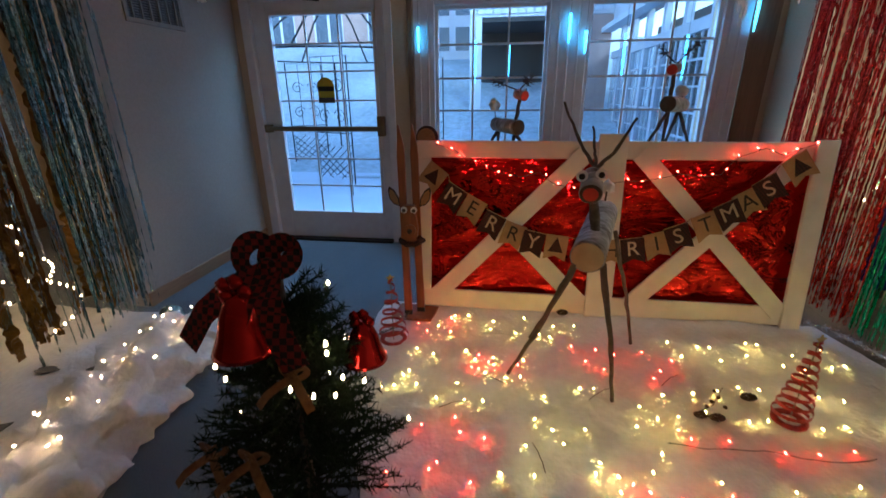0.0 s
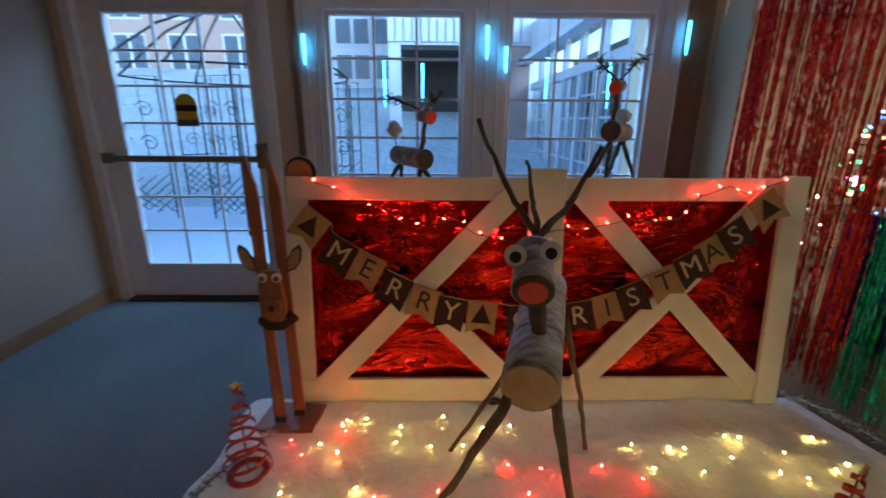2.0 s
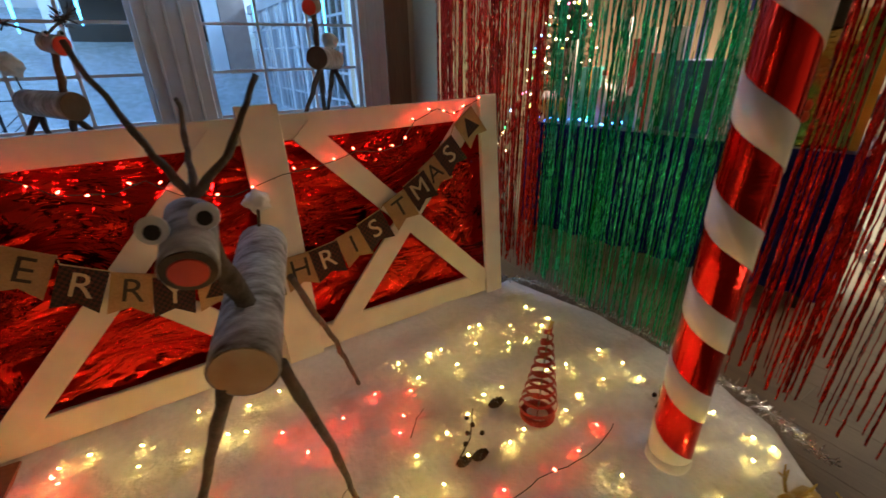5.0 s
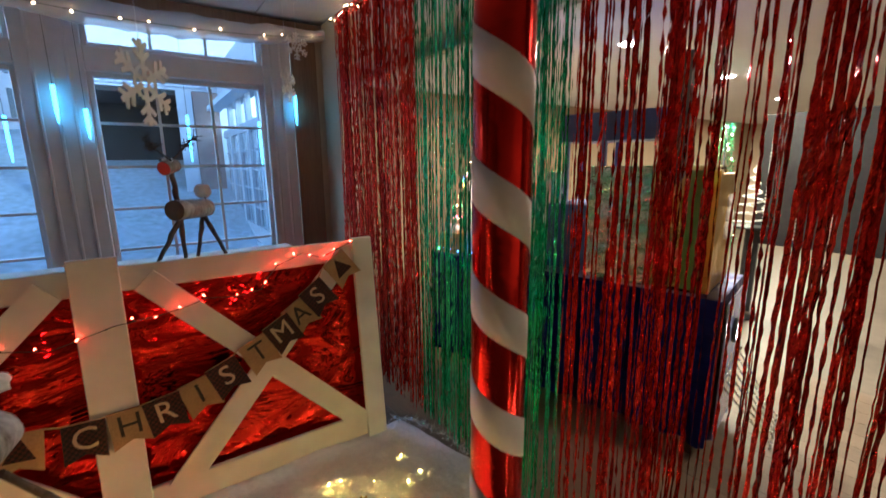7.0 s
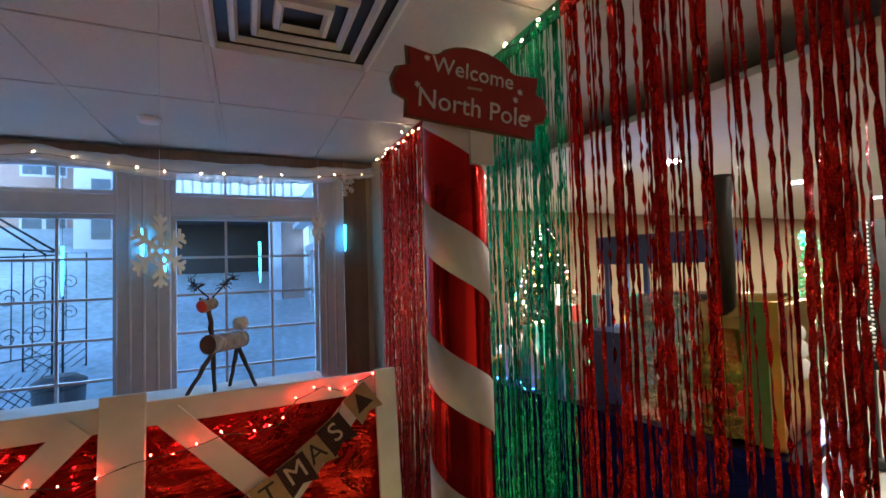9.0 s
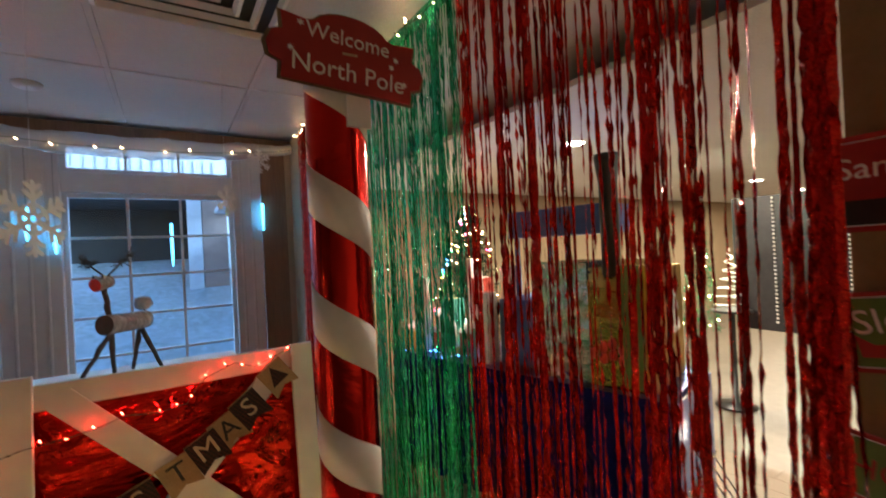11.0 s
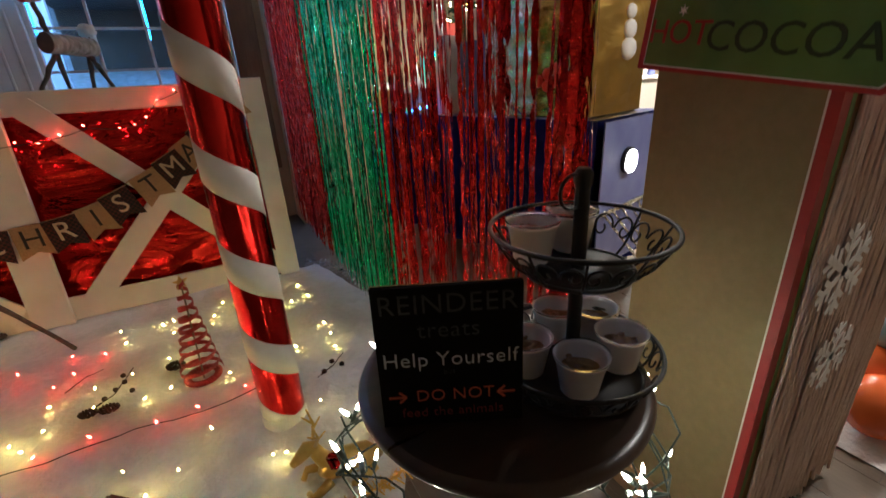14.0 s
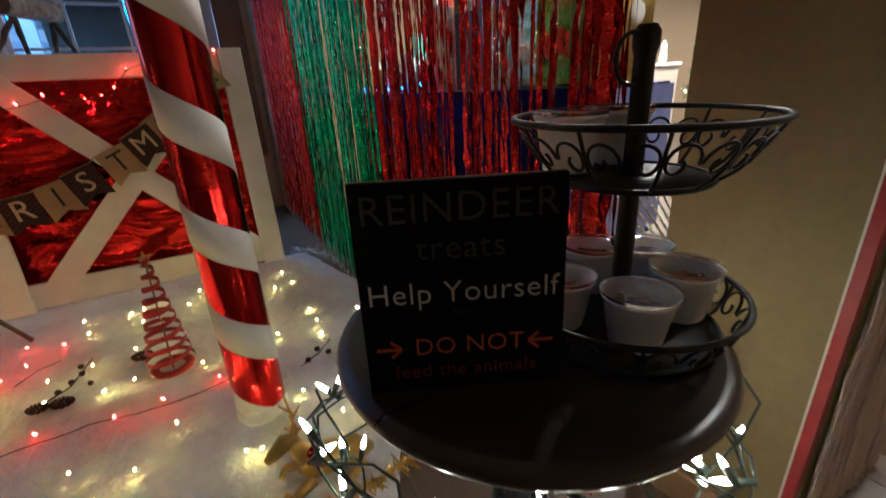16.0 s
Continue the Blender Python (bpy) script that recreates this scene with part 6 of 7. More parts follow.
def pine_cone(x, y, z, r):
    t = thing("pine_cone", (x, y, z), "dark brown pine cone lying on the snow blanket", "pine cone", "pine cones")
    bm = B()
    for k in range(40):
        u = k / 40
        a = k * 2.4
        rr = r * math.sin(math.pi * (0.12 + 0.8 * u))
        c = Vector((x + (u - 0.5) * r * 2.4, y + rr * 0.55 * math.cos(a), z + r * 0.6 + rr * 0.55 * math.sin(a)))
        ball(bm, c, r * 0.28, 1, (0.7, 1, 1))
    part("cone_body", bm, M_CONE, t)


pine_cone(1.655, -0.735, 0.035, 0.026)
pine_cone(0.92, -0.03, 0.035, 0.026)
pine_cone(1.40, -0.88, 0.035, 0.022)
pine_cone(1.46, -0.89, 0.035, 0.024)
tw = thing("berry_twig", (1.48, -0.81, 0.03), "dark berry twig with small cones on the snow", "twig")
part("stem", twig(B(), [(1.40, -0.86, 0.042), (1.47, -0.82, 0.055), (1.53, -0.75, 0.10)], 0.003, 0.0015), M_BARK, tw)
for c in ((1.50, -0.79, 0.075), (1.47, -0.80, 0.06), (1.52, -0.82, 0.05), (1.44, -0.83, 0.055), (1.495, -0.76, 0.085)):
    part("berry", ball(B(), c, 0.010, 1), M_CONE, tw)
tw = thing("berry_twig", (2.18, -1.08, 0.03), "dark berry twig with red berries on the snow", "twig")
part("stem", twig(B(), [(2.12, -1.10, 0.04), (2.19, -1.07, 0.05), (2.24, -1.04, 0.07)], 0.003, 0.0015), M_BARK, tw)
for c in ((2.15, -1.09, 0.05), (2.19, -1.05, 0.055), (2.22, -1.08, 0.05)):
    part("berry", ball(B(), c, 0.011, 1), M_CHECK, tw)
for fx, fy, s in ((0.35, -0.95, 1), (0.5, -0.75, 2), (1.0, -0.8, 3), (1.35, -0.65, 4), (0.7, -1.2, 5)):
    tw = thing("snow_twig", (fx, fy, 0.03), "thin dry twig lying on the snow blanket", "twig", "snow twigs")
    rg = random.Random(s)
    a = rg.uniform(0, 3)
    part("stem", twig(B(), [(fx - 0.07 * math.cos(a), fy - 0.07 * math.sin(a), 0.045), (fx, fy + 0.01, 0.055), (fx + 0.07 * math.cos(a), fy + 0.07 * math.sin(a), 0.05)], 0.002, 0.001), M_BARK, tw)


def garland(name, pts, material, label, r=0.03, dens=420, seed=1):
    rg = random.Random(seed)
    t = thing(name, pts[0], label, "garland")
    bm = B()
    path = [Vector(p) for p in pts]
    for a, b in zip(path, path[1:]):
        k = int((b - a).length * dens)
        for q in range(k):
            p = a.lerp(b, q / k)
            d = Vector((rg.gauss(0, 1), rg.gauss(0, 1), rg.gauss(0, 0.8))).normalized()
            s = d.orthogonal().normalized() * 0.0022
            e = p + d * r * rg.uniform(0.5, 1.2)
            e.z = max(e.z, 0.008)
            bm.faces.new([bm.verts.new(v) for v in (p - s, p + s, e + s, e - s)])
    tagged(part("fringe", bm, material, t), kind="stuff")
    part("core", tube(B(), path, 0.003, 6), material, t)


garland("tinsel_garland", [(2.33, 0.03, 0.045), (2.42, -0.06, 0.05), (2.50, -0.30, 0.045), (2.53, -0.65, 0.045), (2.52, -1.0, 0.045), (2.50, -1.25, 0.045), (2.40, -1.55, 0.045)], M_SILVER, "silver tinsel garland along the edge of the snow blanket", 0.035, 520, 81)
garland("tinsel_garland", [(1.75, -1.76, 0.03), (1.95, -1.72, 0.035), (2.08, -1.66, 0.035), (2.28, -1.62, 0.03)], M_GOLD, "gold tinsel garland along the front snow edge", 0.03, 600, 82)
garland("tinsel_garland", [(-0.24, -0.62, 0.03), (-0.16, -0.42, 0.035), (-0.08, -0.30, 0.035), (-0.03, -0.16, 0.05)], M_SILVER, "silver tinsel garland beside the spiral tree", 0.028, 600, 83)

# ---- small decorated fir ----
FX, FY = -0.03, -1.55
fir = thing("christmas_tree", (FX, FY, 0.03), "small dark green artificial fir with bows, bells and lights", "christmas tree")
part("trunk", tube(B(), [(FX, FY, 0.03), (FX, FY, 0.90)], [0.018, 0.006], 8), M_BARK, fir)
part("stand", lathe(B(), (FX, FY, 0.0), [(0.10, 0), (0.10, 0.02), (0.03, 0.05)], 24), M_BARN, fir)
cr = B()
rg = random.Random(91)
TIPS = []
for k in range(430):
    u = rg.random() ** 0.85
    z0 = 0.10 + 0.74 * u
    ln = (0.25 * (1 - u) + 0.12) * rg.uniform(0.75, 1.1)
    a = rg.uniform(0, math.tau)
    d = Vector((math.cos(a), math.sin(a), rg.uniform(0.0, 0.5))).normalized()
    p0 = Vector((FX, FY, z0))
    TIPS.append(p0 + d * ln)
    tube(cr, [p0, p0 + d * ln], [0.004, 0.0015], 4)
    for q in range(46):
        w = 0.25 + 0.75 * q / 46
        p = p0 + d * ln * w
        nd = (d * 0.7 + Vector((rg.gauss(0, 1), rg.gauss(0, 1), rg.gauss(0, 1))).normalized() * 0.8).normalized()
        s = nd.orthogonal().normalized() * 0.0022
        e = p + nd * 0.032
        cr.faces.new([cr.verts.new(v) for v in (p - s, p + s, e)])
part("crown", cr, M_NEEDLE, fir)
for k in range(26):
    p = TIPS[k * 16] + Vector((0, 0, 0.012))
    part("bulb", tube(B(), [p, p + Vector((0, 0, 0.006)), p + Vector((0, 0, 0.014))], [0.004, 0.005, 0.0015], 6), M_WARM, fir)


def ribbon(bm, pts, w, up=(0, 0, 1)):
    pts = [Vector(p) for p in pts]
    prev = None
    for i, p in enumerate(pts):
        d = (pts[min(i + 1, len(pts) - 1)] - pts[max(0, i - 1)]).normalized()
        s = d.cross(Vector(up)).normalized() * w / 2
        n = d.cross(s).normalized() * 0.0008
        cur = [bm.verts.new(v) for v in (p - s - n, p + s - n, p + s + n, p - s + n)]
        if prev:
            for q in range(4):
                bm.faces.new((prev[q], prev[(q + 1) % 4], cur[(q + 1) % 4], cur[q]))
        prev = cur
    return bm


def bow(parent, c, s, name="bow", material=None, label="red and black plaid ribbon bow"):
    bm = B()
    c = Vector(c)
    for sg in (-1, 1):
        loop = [c + (Vector((sg * 0.82, 0.15, 0.55)) * 0.052 * (1 - math.cos(q)) + Vector((-sg * 0.50, -0.2, 0.80)) * 0.036 * math.sin(q)) * s for q in np.linspace(0, math.tau, 20)]
        ribbon(bm, loop, 0.045 * s, (0, 1, 0.2))
        tail = [c + Vector((sg * 0.01, -0.02, 0.0)) * s, c + Vector((sg * 0.07, -0.08, -0.02)) * s, c + Vector((sg * 0.13, -0.13, -0.06)) * s, c + Vector((sg * 0.18, -0.16, -0.13)) * s]
        ribbon(bm, tail, 0.058 * s, (0, -0.5, 0.8))
    ball(bm, c, 0.022 * s, 2)
    part(name, bm, material or M_PLAID, parent, label)


top = B()
kc = Vector((FX - 0.01, FY - 0.03, 0.945))
for sg, ax, up in ((-1, (-0.058, 0.0, 0.050), (-0.026, -0.01, -0.034)), (1, (0.068, 0.0, 0.058), (0.020, -0.01, -0.022))):
    lp = [kc + Vector(ax) * 0.5 * (1 - math.cos(q)) + Vector(up) * math.sin(q) for q in np.linspace(0, math.tau, 22)]
    ribbon(top, lp, 0.05, (0, 1, 0.15))
ball(top, kc, 0.026, 2)
bow_top = part("bow", top, M_PLAID, fir, "red and black plaid ribbon bow")
for tail in ([(0, -0.02, -0.01), (-0.06, -0.07, -0.03), (-0.13, -0.09, -0.09), (-0.185, -0.10, -0.175)], [(0.01, -0.02, -0.01), (0.04, -0.09, -0.05), (0.075, -0.12, -0.12), (0.11, -0.13, -0.20)],
             [(0, -0.02, -0.02), (-0.02, -0.10, -0.05), (-0.035, -0.13, -0.11), (-0.05, -0.14, -0.15)]):
    part("ribbon_tail", ribbon(B(), [kc + Vector(q) for q in tail], 0.066, (0, -0.8, 0.5)), M_PLAID, bow_top)
M_GOLDRIB = surface("gold_check_ribbon", (0.11, 0.035, 0.010), (0.28, 0.13, 0.035), 60, 0.55, bump=0.2)
for gc_, gs_ in (((FX + 0.085, FY - 0.15, 0.715), 0.36), ((FX - 0.20, FY - 0.13, 0.42), 0.40), ((FX - 0.02, FY - 0.21, 0.50), 0.38)):
    bow(fir, gc_, gs_, material=M_GOLDRIB, label="gold and brown checked ribbon bow")
for bx, by, bz, s in ((-0.075, -1.67, 0.765, 1.2), (0.15, -1.47, 0.62, 1.0)):
    bell = part("bell", lathe(B(), (bx, by, bz), [(0.066 * s, 0), (0.062 * s, 0.01 * s), (0.05 * s, 0.04 * s), (0.038 * s, 0.085 * s), (0.022 * s, 0.115 * s), (0.008 * s, 0.125 * s)], 28), M_BELL, fir, "shiny red bell")
    part("clapper", ball(B(), (bx, by, bz - 0.006), 0.014 * s, 1), M_GOLDP, bell)
    fl = B()
    for k in range(5):
        a = k * math.tau / 5
        ball(fl, (bx + 0.022 * s * math.cos(a), by - 0.01, bz + 0.13 * s + 0.02 * s * math.sin(a)), 0.02 * s, 1, (1, 0.4, 1))
    part("flower", fl, M_BELL, bell)

# ---- side room light tree ----
LX, LY = -2.5, -0.8
lt = thing("spiral_light_tree", (LX, LY, 0.02), "cone of warm string-light rings in the side room", "light tree")
part("pole", tube(B(), [(LX, LY, 0.02), (LX, LY, 1.75)], 0.01, 8), M_BLACK, lt)
sp = [(LX + 0.58 * (1 - u) * math.cos(u * 7 * math.tau), LY + 0.58 * (1 - u) * math.sin(u * 7 * math.tau), 0.10 + 1.6 * u) for u in np.linspace(0, 0.97, 330)]
part("coil", tube(B(), sp, 0.004, 5), M_WIRE, lt)
for k in range(0, 260):
    p = Vector(sp[k])
    part("bulb", tube(B(), [p, p + Vector((0, 0, 0.008)), p + Vector((0, 0, 0.018))], [0.004, 0.006, 0.002], 6), M_WARM, lt)
bg = thing("gift_ball", (-1.42, -0.46, 0.03), "crumpled blue-silver foil ornament ball on the snow", "ornament")
part("ball", ball(B(), (-1.42, -0.46, 0.10), 0.07, 3), M_TBLUE, bg)
for x, y in ((-1.75, -0.95), (-1.5, -0.9), (-1.9, -1.4), (-1.55, -1.35)):
    t = thing("leaf_print", (x, y, 0.03), "dark grey leaf shape lying on the snow sheet", "leaf", "snow leaves")
    part("leaf", plate(B(), [(0.055 * math.cos(a) * (1 + 0.2 * math.cos(5 * a)), 0.03 * math.sin(a)) for a in np.linspace(0, 6.0, 16)], pose(x, y, 0.032, 0, 0, rng.uniform(0, 90)), 0.004), M_GREY, t)

# ---- neighbouring room: cardboard train on a blue-draped table ----
A0, U, V = Vector((3.41, -1.14, 0)), Vector((-0.236, 0.972, 0)).normalized(), Vector((0.972, 0.236, 0)).normalized()


def on_table(u, v, z):
    return A0 + U * u + V * v + Vector((0, 0, z))


def tbox(bm, u0, v0, z0, u1, v1, z1):
    vs = [bm.verts.new(on_table(u, v, z)) for z in (z0, z1) for v in (v0, v1) for u in (u0, u1)]
    for q in ((0, 2, 3, 1), (4, 5, 7, 6), (0, 1, 5, 4), (2, 6, 7, 3), (0, 4, 6, 2), (1, 3, 7, 5)):
        bm.faces.new([vs[i] for i in q])
    return bm


dt = thing("draped_table", on_table(0.9, 0.3, 0), "long table draped in shiny dark blue plastic cloth", "table")
cl = B()
per = [(u, 0.0) for u in np.linspace(0, 1.8, 60)] + [(1.8, v) for v in np.linspace(0, 0.62, 20)] + [(u, 0.62) for u in np.linspace(1.8, 0, 60)] + [(0, v) for v in np.linspace(0.62, 0, 20)]
prev = None
for i, (u, v) in enumerate(per):
    o = 0.018 * math.sin(i * 1.3) + 0.012 * math.sin(i * 0.7 + 1)
    du, dv = (0, -1) if i < 60 else ((1, 0) if i < 80 else ((0, 1) if i < 140 else (-1, 0)))
    cur = [cl.verts.new(on_table(u + du * o * k, v + dv * o * k, z)) for k, z in ((0, 0.835), (0.3, 0.6), (0.8, 0.35), (1.2, 0.10))]
    if prev:
        for q in range(3):
            cl.faces.new((prev[q], prev[q + 1], cur[q + 1], cur[q])).smooth = True
    prev = cur
part("cloth", cl, M_BLUECLOTH, dt)
part("cloth_top", tbox(B(), 0, 0, 0.822, 1.8, 0.62, 0.838), M_BLUECLOTH, dt)
for u, v in ((0.08, 0.08), (1.72, 0.08), (0.08, 0.54), (1.72, 0.54)):
    part("leg", tbox(B(), u - 0.02, v - 0.02, 0.0, u + 0.02, v + 0.02, 0.82), M_BLACK, dt)

tr = thing("cardboard_train", on_table(0.3, 0.3, 0.838), "cardboard toy train with foil boiler, black chimney and headlight", "train")
M_IRID = foil("iridescent_cellophane", (0.22, 0.20, 0.07), (0.80, 0.52, 0.12), 9, 0.8, 0.04, 0.22)
bo = B()
for k in range(25):
    a = math.pi * (k / 24)
    for u in (0.10, 0.62):
        bo.verts.new(on_table(u, 0.30 + 0.25 * math.cos(a), 1.17 + 0.27 * math.sin(a)))
bo.verts.ensure_lookup_table()
for k in range(24):
    bo.faces.new([bo.verts[2 * k], bo.verts[2 * k + 1], bo.verts[2 * k + 3], bo.verts[2 * k + 2]]).smooth = True
bo.faces.new([bo.verts[2 * k] for k in range(25)])
bo.faces.new([bo.verts[2 * k + 1] for k in range(25)][::-1])
tbox(bo, 0.10, 0.05, 0.84, 0.62, 0.55, 1.17)
part("boiler", bo, M_IRID, tr, "green-gold cellophane wrapped boiler")
part("gold_front", tbox(B(), 0.07, 0.10, 0.845, 0.098, 0.52, 1.40), M_GOLD, tr, "crumpled gold foil front")
ch = on_table(0.28, 0.16, 0)
part("chimney", lathe(B(), (ch.x, ch.y, 1.36), [(0.045, 0), (0.045, 0.46), (0.062, 0.58), (0.062, 0.60)], 24), M_BLACKP, tr)
M_BLUEPAPER = surface("blue_card", (0.03, 0.06, 0.22), (0.06, 0.10, 0.32), 8, 0.5)
cab = part("cab", tbox(B(), 0.70, 0.14, 0.84, 0.96, 0.56, 1.22), M_BLUEPAPER, tr, "blue card cab")
for u, v in ((0.71, 0.33), (0.94, 0.33), (0.71, 0.54), (0.94, 0.54)):
    part("cab_post", tbox(B(), u - 0.012, v - 0.012, 1.22, u + 0.012, v + 0.012, 1.58), M_BLUEPAPER, cab)
part("cab_roof", tbox(B(), 0.34, 0.30, 1.58, 0.98, 0.60, 1.74), M_BLUEPAPER, cab)
M_CELLO = foil("clear_cellophane", (0.70, 0.62, 0.56), (0.95, 0.88, 0.80), 7, 0.9, 0.05, 0.18)
part("cellophane", tbox(B(), 0.35, 0.028, 0.85, 0.66, 0.046, 1.44), M_CELLO, tr, "crinkled pale cellophane wrap")
part("green_band", tbox(B(), 0.10, 0.030, 0.86, 0.19, 0.046, 1.42), M_SIGNGRN, tr)
bl = B()
for k in range(7):
    ball(bl, on_table(0.20 + 0.045 * (k % 4), 0.045, 0.98 + 0.05 * (k // 4) + 0.02 * (k % 2)), 0.028, 2, (1, 0.6, 1))
part("orange_blossom", bl, M_REDPAINT, tr)
part("gold_side", tbox(B(), 0.066, 0.05, 0.846, 0.098, 0.099, 1.42), M_GOLD, tr, "crumpled gold foil side")
sm = B()
for z, r in ((1.12, 0.05), (1.20, 0.042), (1.27, 0.032)):
    ball(sm, on_table(0.062, 0.33, z), r, 2, (1, 0.4, 1))
part("snowman_print", sm, M_SIGNWHT, tr)
hd_ = on_table(-0.03, 0.24, 0.64)
h1 = part("headlight", disc(B(), hd_, -U, 0.062, 0.02), M_BLACKP, tr)
part("lens", disc(B(), hd_ - U * 0.021, -U, 0.052, 0.004), M_LAMP, h1, "round glowing headlight")
cw = B()
for k in range(7):
    v = 0.06 + 0.5 * k / 6
    beam(cw, on_table(-0.03, v, 0.42), on_table(-0.24, 0.31 + (v - 0.31) * 0.6, 0.14), 0.012, 0.008, U)
beam(cw, on_table(-0.035, 0.03, 0.425), on_table(-0.035, 0.59, 0.425), 0.02, 0.012, U)
beam(cw, on_table(-0.24, 0.13, 0.135), on_table(-0.24, 0.49, 0.135), 0.02, 0.012, U)
part("cow_catcher", cw, M_SILVER, tr)
M_BLUECARD = surface("glossy_blue_panel", (0.10, 0.12, 0.30), (0.20, 0.22, 0.45), 6, 0.2)
part("front_panel", tbox(B(), -0.028, 0.02, 0.14, -0.022, 0.60, 0.83), M_BLUECARD, tr, "glossy blue front panel")

# small village pieces on the table
cols = [(0.60, 0.58, 0.55), (0.35, 0.05, 0.04), (0.06, 0.22, 0.10), (0.55, 0.40, 0.08), (0.30, 0.45, 0.55), (0.6, 0.3, 0.25)]
for k in range(16):
    u, v = 1.12 + 0.62 * rng.random(), 0.07 + 0.48 * rng.random()
    w, h = rng.uniform(0.025, 0.05), rng.uniform(0.06, 0.2)
    c = cols[k % len(cols)]
    mm = surface("village_paint_%s" % "abcdefghijklmnopqrstuvwxyz"[k], c, tuple(min(1, x * 1.3) for x in c), 30, 0.5)
    p = on_table(u, v, 0.838)
    t = thing("village_house", p, "small painted ceramic village house on the blue table", "ornament", "village pieces")
    part("wall", tbox(B(), u - w, v - w, 0.838, u + w, v + w, 0.838 + h), mm, t)
    r = B()
    vs = [r.verts.new(on_table(u + a * w * 1.15, v + b * w * 1.15, 0.838 + h)) for a, b in ((-1, -1), (1, -1), (1, 1), (-1, 1))]
    tp = [r.verts.new(on_table(u - w, v, 0.838 + h + w)), r.verts.new(on_table(u + w, v, 0.838 + h + w))]
    for q in ((vs[0], vs[1], tp[1], tp[0]), (vs[2], vs[3], tp[0], tp[1]), (vs[1], vs[2], tp[1]), (vs[3], vs[0], tp[0]), (vs[3], vs[2], vs[1], vs[0])):
        r.faces.new(q)
    part("roof", r, M_SNOW, t)
for u, v, h in ((0.98, 0.1, 0.55), (1.2, 0.3, 0.62), (1.45, 0.12, 0.5)):
    p = on_table(u + 0.1, v, 0.838)
    t = thing("white_candle", p, "tall white pillar candle on the blue table", "candle", "pillar candles")
    part("wax", lathe(B(), p, [(0.028, 0), (0.028, h), (0.012, h + 0.004)], 18), M_SIGNWHT, t)
def gift(u, v, w, d, h, colour, ribbon_colour, label):
    """A wrapped box with a ribbon crossing over its lid."""
    p = on_table(u, v, 0.838)
    t = thing("gift_box", p, label, "gift box", "wrapped gifts")
    part("box", tbox(B(), u - w, v - d, 0.8385, u + w, v + d, 0.838 + h), colour, t)
    rb = tbox(B(), u - 0.012, v - d - 0.003, 0.8385, u + 0.012, v + d + 0.003, 0.842 + h)
    part("ribbon", rb, ribbon_colour, t)


M_WRAPRED = surface("red_gift_wrap", (0.45, 0.03, 0.02), (0.60, 0.08, 0.05), 40, 0.35)
M_WRAPTEAL = surface("teal_gift_wrap", (0.04, 0.28, 0.24), (0.10, 0.42, 0.36), 40, 0.35)
gift(1.04, 0.12, 0.045, 0.05, 0.42, M_SIGNWHT, M_WRAPRED, "tall white wrapped gift with red ribbon on the blue table")
gift(1.16, 0.24, 0.05, 0.05, 0.50, M_WRAPRED, M_SIGNWHT, "tall red wrapped gift with white ribbon on the blue table")
gift(1.50, 0.32, 0.06, 0.05, 0.34, M_WRAPTEAL, M_GOLD, "teal wrapped gift with gold ribbon on the blue table")
gift(1.02, 0.36, 0.05, 0.05, 0.56, M_SIGNWHT, M_WRAPTEAL, "tall white wrapped gift with teal ribbon on the blue table")
for u, v, h in ((1.32, 0.10, 0.30), (1.24, 0.42, 0.36)):
    p = on_table(u, v, 0.838)
    t = thing("white_bottle", p, "white glazed bottle with a narrow neck on the blue table", "bottle", "white bottles")
    part("body", lathe(B(), p, [(0.035, 0), (0.038, 0.02), (0.038, h * 0.6), (0.016, h * 0.78), (0.014, h)], 18), M_SIGNWHT, t)
    part("cap", lathe(B(), p + Vector((0, 0, h)), [(0.017, 0), (0.017, 0.025), (0.012, 0.03)], 14), M_WRAPRED, t)
gb = on_table(1.68, 0.12, 0.838)
t = thing("gold_box", gb, "shiny gold gift box on the blue table", "gift box")
part("box", tbox(B(), 1.60, 0.04, 0.8385, 1.76, 0.22, 0.98), M_GOLD, t)

BX, BY = 4.5, 1.7
bt = thing("christmas_tree", (BX, BY, 0), "tall decorated fir with many warm lights in the far room", "christmas tree")
part("trunk", tube(B(), [(BX, BY, 0), (BX, BY, 2.0)], [0.05, 0.01], 8), M_BARK, bt)
cr = B()
rg = random.Random(95)
for k in range(420):
    u = rg.random() ** 0.7
    z0 = 0.25 + 1.75 * u
    ln = (0.62 * (1 - u) + 0.06) * rg.uniform(0.6, 1.1)
    a = rg.uniform(0, math.tau)
    d = Vector((math.cos(a), math.sin(a), rg.uniform(-0.25, 0.3))).normalized()
    p0 = Vector((BX, BY, z0))
    for q in range(26):
        p = p0 + d * ln * (0.2 + 0.8 * q / 26)
        nd = (d * 0.5 + Vector((rg.gauss(0, 1), rg.gauss(0, 1), rg.gauss(0, 1))).normalized()).normalized()
        s = nd.orthogonal().normalized() * 0.005
        e = p + nd * 0.07
        cr.faces.new([cr.verts.new(v) for v in (p - s, p + s, e)])
part("crown", cr, M_NEEDLE, bt)
for k in range(110):
    u = rg.random()
    a = rg.uniform(2.2, 5.8)
    r = 0.62 * (1 - u) + 0.05
    p = Vector((BX + r * math.cos(a), BY + r * math.sin(a), 0.3 + 1.7 * u))
    part("bulb", ball(B(), p, 0.009, 1), M_WARM, bt)
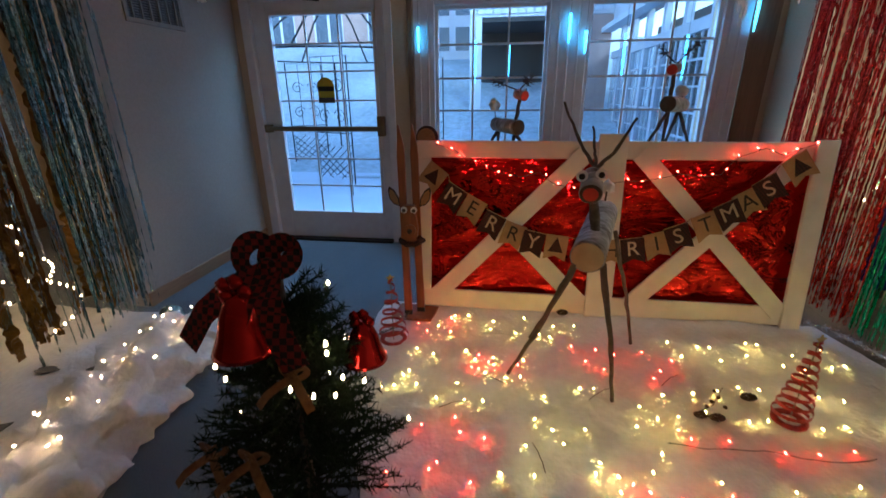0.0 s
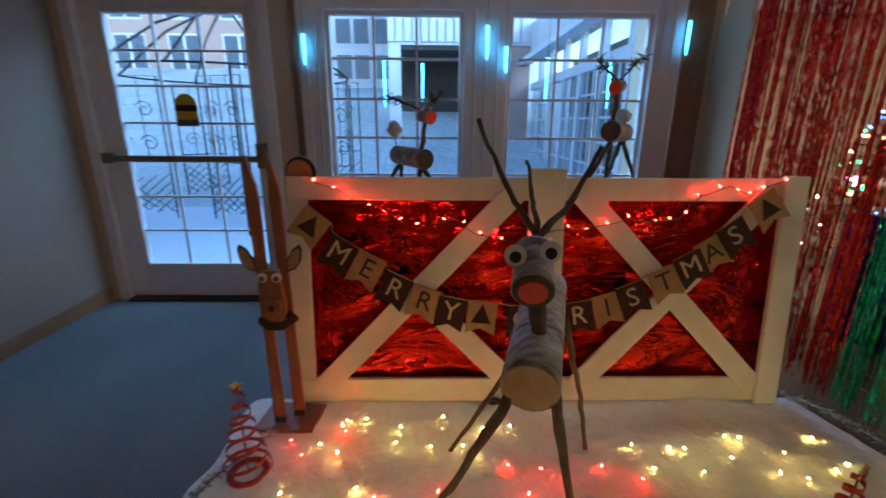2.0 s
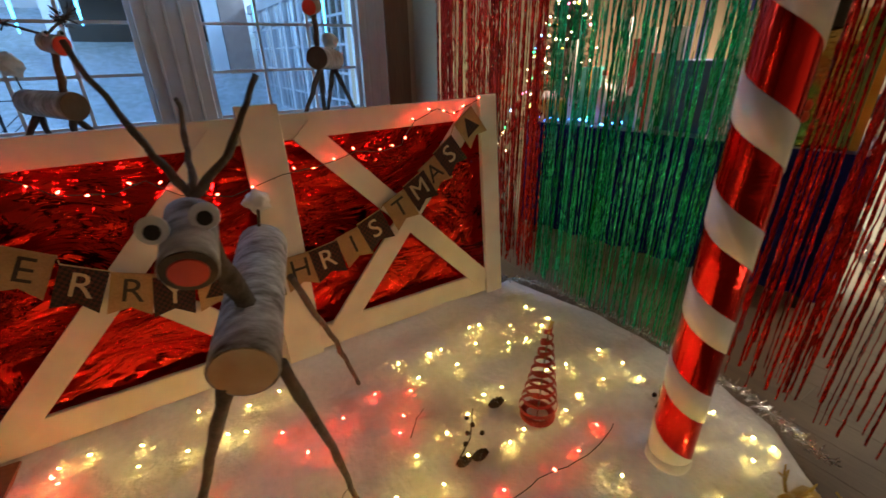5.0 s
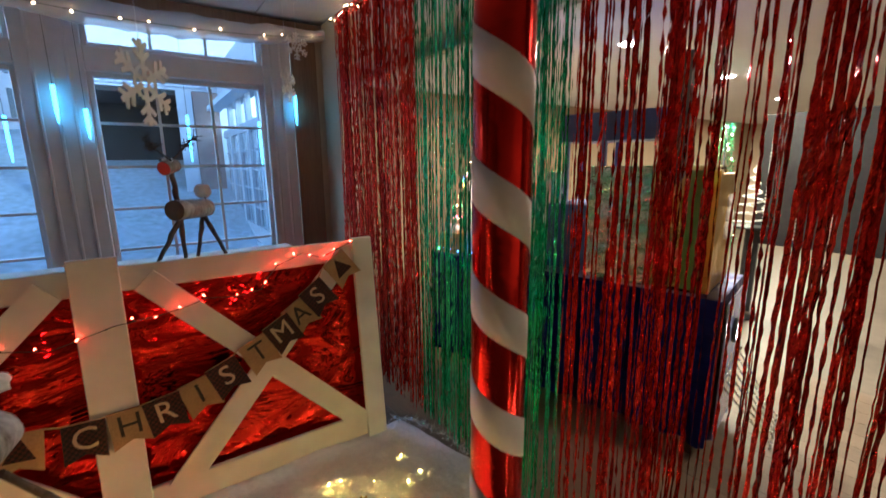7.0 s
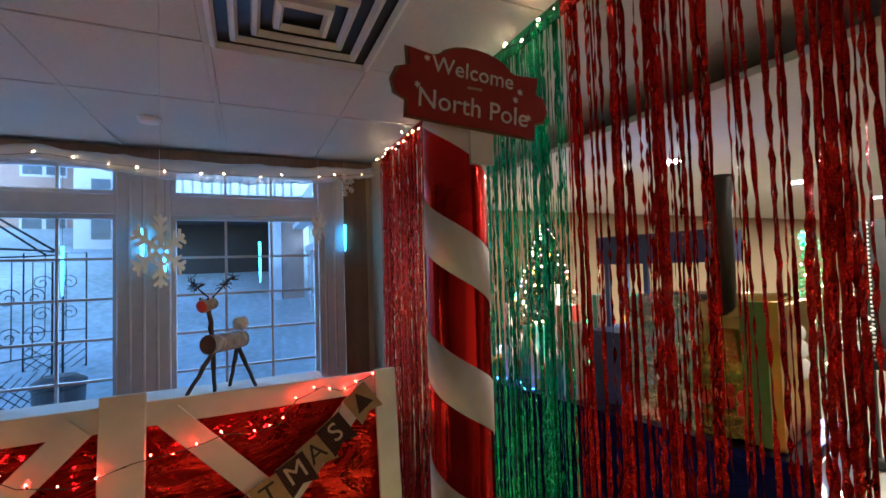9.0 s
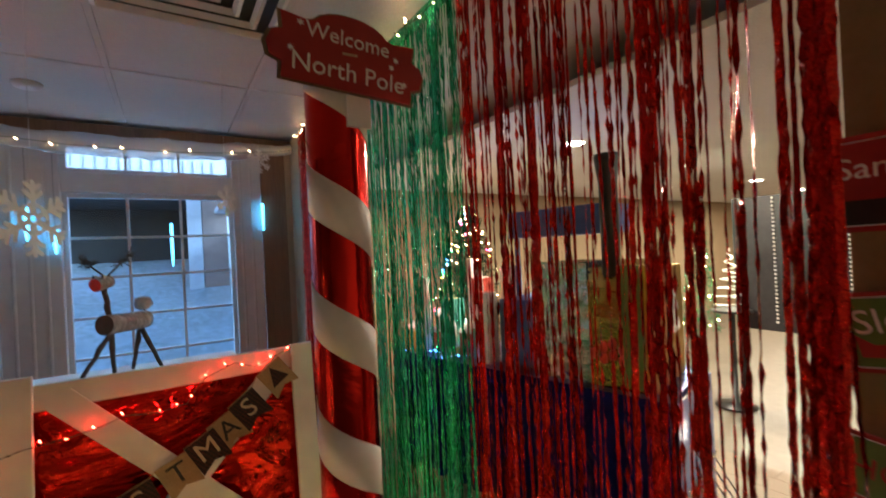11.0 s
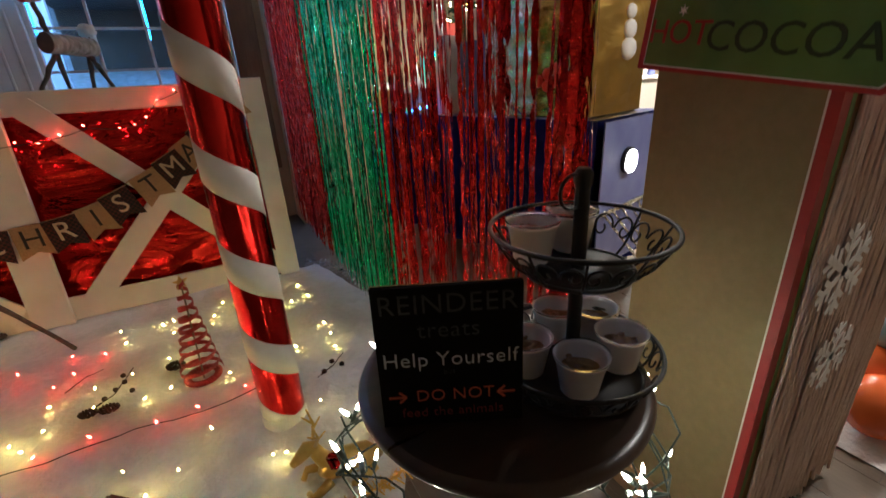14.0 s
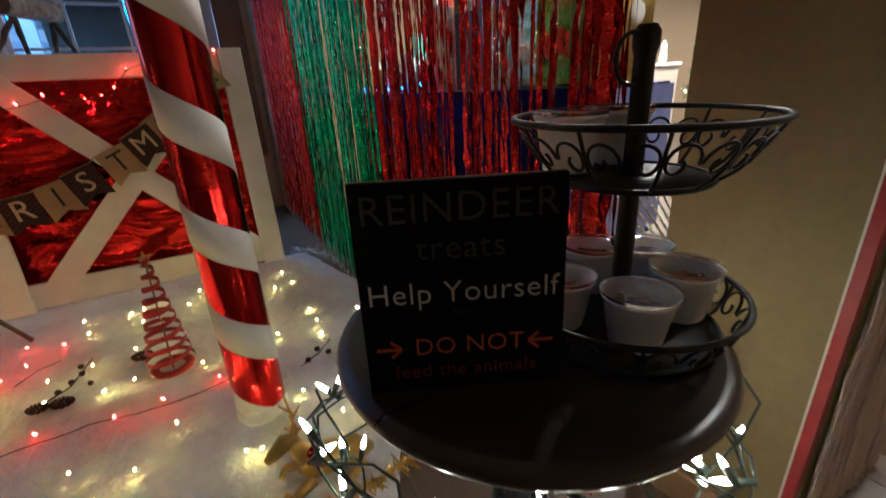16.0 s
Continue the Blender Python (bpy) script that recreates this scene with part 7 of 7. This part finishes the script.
for k in range(60):
    u, a = rg.random(), rg.uniform(2.2, 5.8)
    r = 0.64 * (1 - u) + 0.05
    part("bulb", ball(B(), (BX + r * math.cos(a), BY + r * math.sin(a), 0.3 + 1.7 * u), 0.011, 1), M_MULTI[k % 4], bt)
for j in range(3):
    pts = [on_table(0.66 + 1.1 * q, 0.02 + 0.2 * j + 0.03 * math.sin(q * 20 + j), 0.852 + (0.02 * math.sin(q * 31) ** 2)) for q in np.linspace(0.42, 1, 30)]
    bulb_string("village_string_lights", pts, 0.05, M_MULTI[j] if j != 2 else M_WARM, "small coloured string lights among the village pieces", seed=80 + j, cap=False, rad=0.004)
bp = thing("beaded_screen", (6.0, -0.65, 0), "black folding screen strung with white beads", "screen")
part("panel", box(B(), (5.98, -1.55, 0.70), (6.02, -0.30, 1.86), 0.004), M_BLACKP, bp)
for y in (-1.5, -0.34):
    part("leg", box(B(), (5.985, y - 0.02, 0), (6.015, y + 0.02, 0.72)), M_BLACKP, bp)
for y in (-1.34, -1.1, -0.86, -0.62, -0.38):
    bm = B()
    for k in range(32):
        ball(bm, (5.968, y, 0.78 + k * 0.034), 0.011, 1)
    part("bead_string", bm, M_SIGNWHT, bp)
wt = thing("white_spiral_tree", (5.9, -0.30, 0), "small white spiral light tree on a slim dark stand", "light tree")
part("stand", lathe(B(), (5.9, -0.30, 0), [(0.16, 0), (0.16, 0.02), (0.025, 0.04), (0.025, 0.84), (0.16, 0.85), (0.16, 0.87)], 20), M_BLACKP, wt)
wsp = [(5.9 + 0.14 * (1 - u) * math.cos(u * 7 * math.tau), -0.30 + 0.14 * (1 - u) * math.sin(u * 7 * math.tau), 0.88 + 0.55 * u) for u in np.linspace(0, 0.98, 150)]
part("coil", tube(B(), wsp, 0.008, 6), M_SIGNWHT, wt)
for k in range(0, 150, 5):
    part("bulb", ball(B(), wsp[k], 0.008, 1), M_WARM, wt)
gt = thing("tinsel_tree", (6.0, 0.02, 0), "slim green tinsel tree with small lights on a stand", "christmas tree")
part("pole", tube(B(), [(6.0, 0.02, 0), (6.0, 0.02, 1.8)], 0.012, 8), M_BLACK, gt)
tt = B()
for k in range(1500):
    z, a = rg.uniform(0.62, 1.8), rg.uniform(0, math.tau)
    r = 0.14 * (1.9 - z) / 1.28 + 0.02
    c = Vector((6.0 + r * math.cos(a), 0.02 + r * math.sin(a), z))
    d = Vector((rg.gauss(0, 1), rg.gauss(0, 1), rg.gauss(0, 1))).normalized()
    e = d.orthogonal().normalized() * 0.004
    tt.faces.new([tt.verts.new(v) for v in (c - e, c + e, c + d * 0.05)])
part("tinsel", tt, M_TGREEN, gt)
for k in range(24):
    z, a = 0.65 + 1.1 * k / 24, k * 2.4
    r = 0.15 * (1.9 - z) / 1.28 + 0.02
    part("bulb", ball(B(), (6.0 + r * math.cos(a), 0.02 + r * math.sin(a), z), 0.008, 1), M_WARM, gt)
for x, y, w, d, h, c, lab in ((4.6, 0.55, 0.5, 0.35, 0.9, (0.30, 0.06, 0.05), "red cloth covered side table with ornaments"), (6.2, 0.9, 0.8, 0.4, 0.95, (0.45, 0.40, 0.34), "pale wooden cabinet with ornaments on top")):
    t = thing("side_cabinet", (x, y, 0), lab, "cabinet")
    mm = surface("cabinet_paint_%d" % int(x), c, tuple(min(1, q * 1.2) for q in c), 10, 0.6)
    part("body", box(B(), (x - w / 2, y - d / 2, 0), (x + w / 2, y + d / 2, h - 0.03), 0.006), mm, t)
    part("top", box(B(), (x - w / 2 - 0.02, y - d / 2 - 0.02, h - 0.03), (x + w / 2 + 0.02, y + d / 2 + 0.02, h), 0.005), M_SNOW, t)
    for k in range(9):
        px_, py_ = x + (rng.random() - 0.5) * w * 0.9, y + (rng.random() - 0.5) * d * 0.8
        o = thing("ornament_figure", (px_, py_, h), "small bright holiday ornament on a cabinet", "ornament", "cabinet ornaments")
        hh = rng.uniform(0.08, 0.28)
        part("figure", lathe(B(), (px_, py_, h), [(0.03, 0), (0.045, hh * 0.2), (0.03, hh * 0.6), (0.035, hh * 0.75), (0.008, hh)], 14), [M_REDPAINT, M_SIGNWHT, M_GOLDP, M_SIGNGRN, M_BLUECARD][k % 5], o)

# plank floor around the table and pier
fl = thing("floor_planks", (2.5, -2.6, 0), "grey-brown wood-look vinyl plank floor", "floor", kind="structure")
row = 0
x = 0.9
while x < 4.9:
    y = -4.6 + (row * 0.37) % 1.2 - 1.2
    while y < -0.2:
        y0, y1 = max(-4.6, y), min(y + 1.2, 0.9)
        if y1 - y0 > 0.05:
            part("plank", box(B(), (x + 0.001, y0 + 0.001, -0.005), (x + 0.149, y1 - 0.001, 0.0)), M_PLANK, fl)
        y += 1.2
    x += 0.15
    row += 1
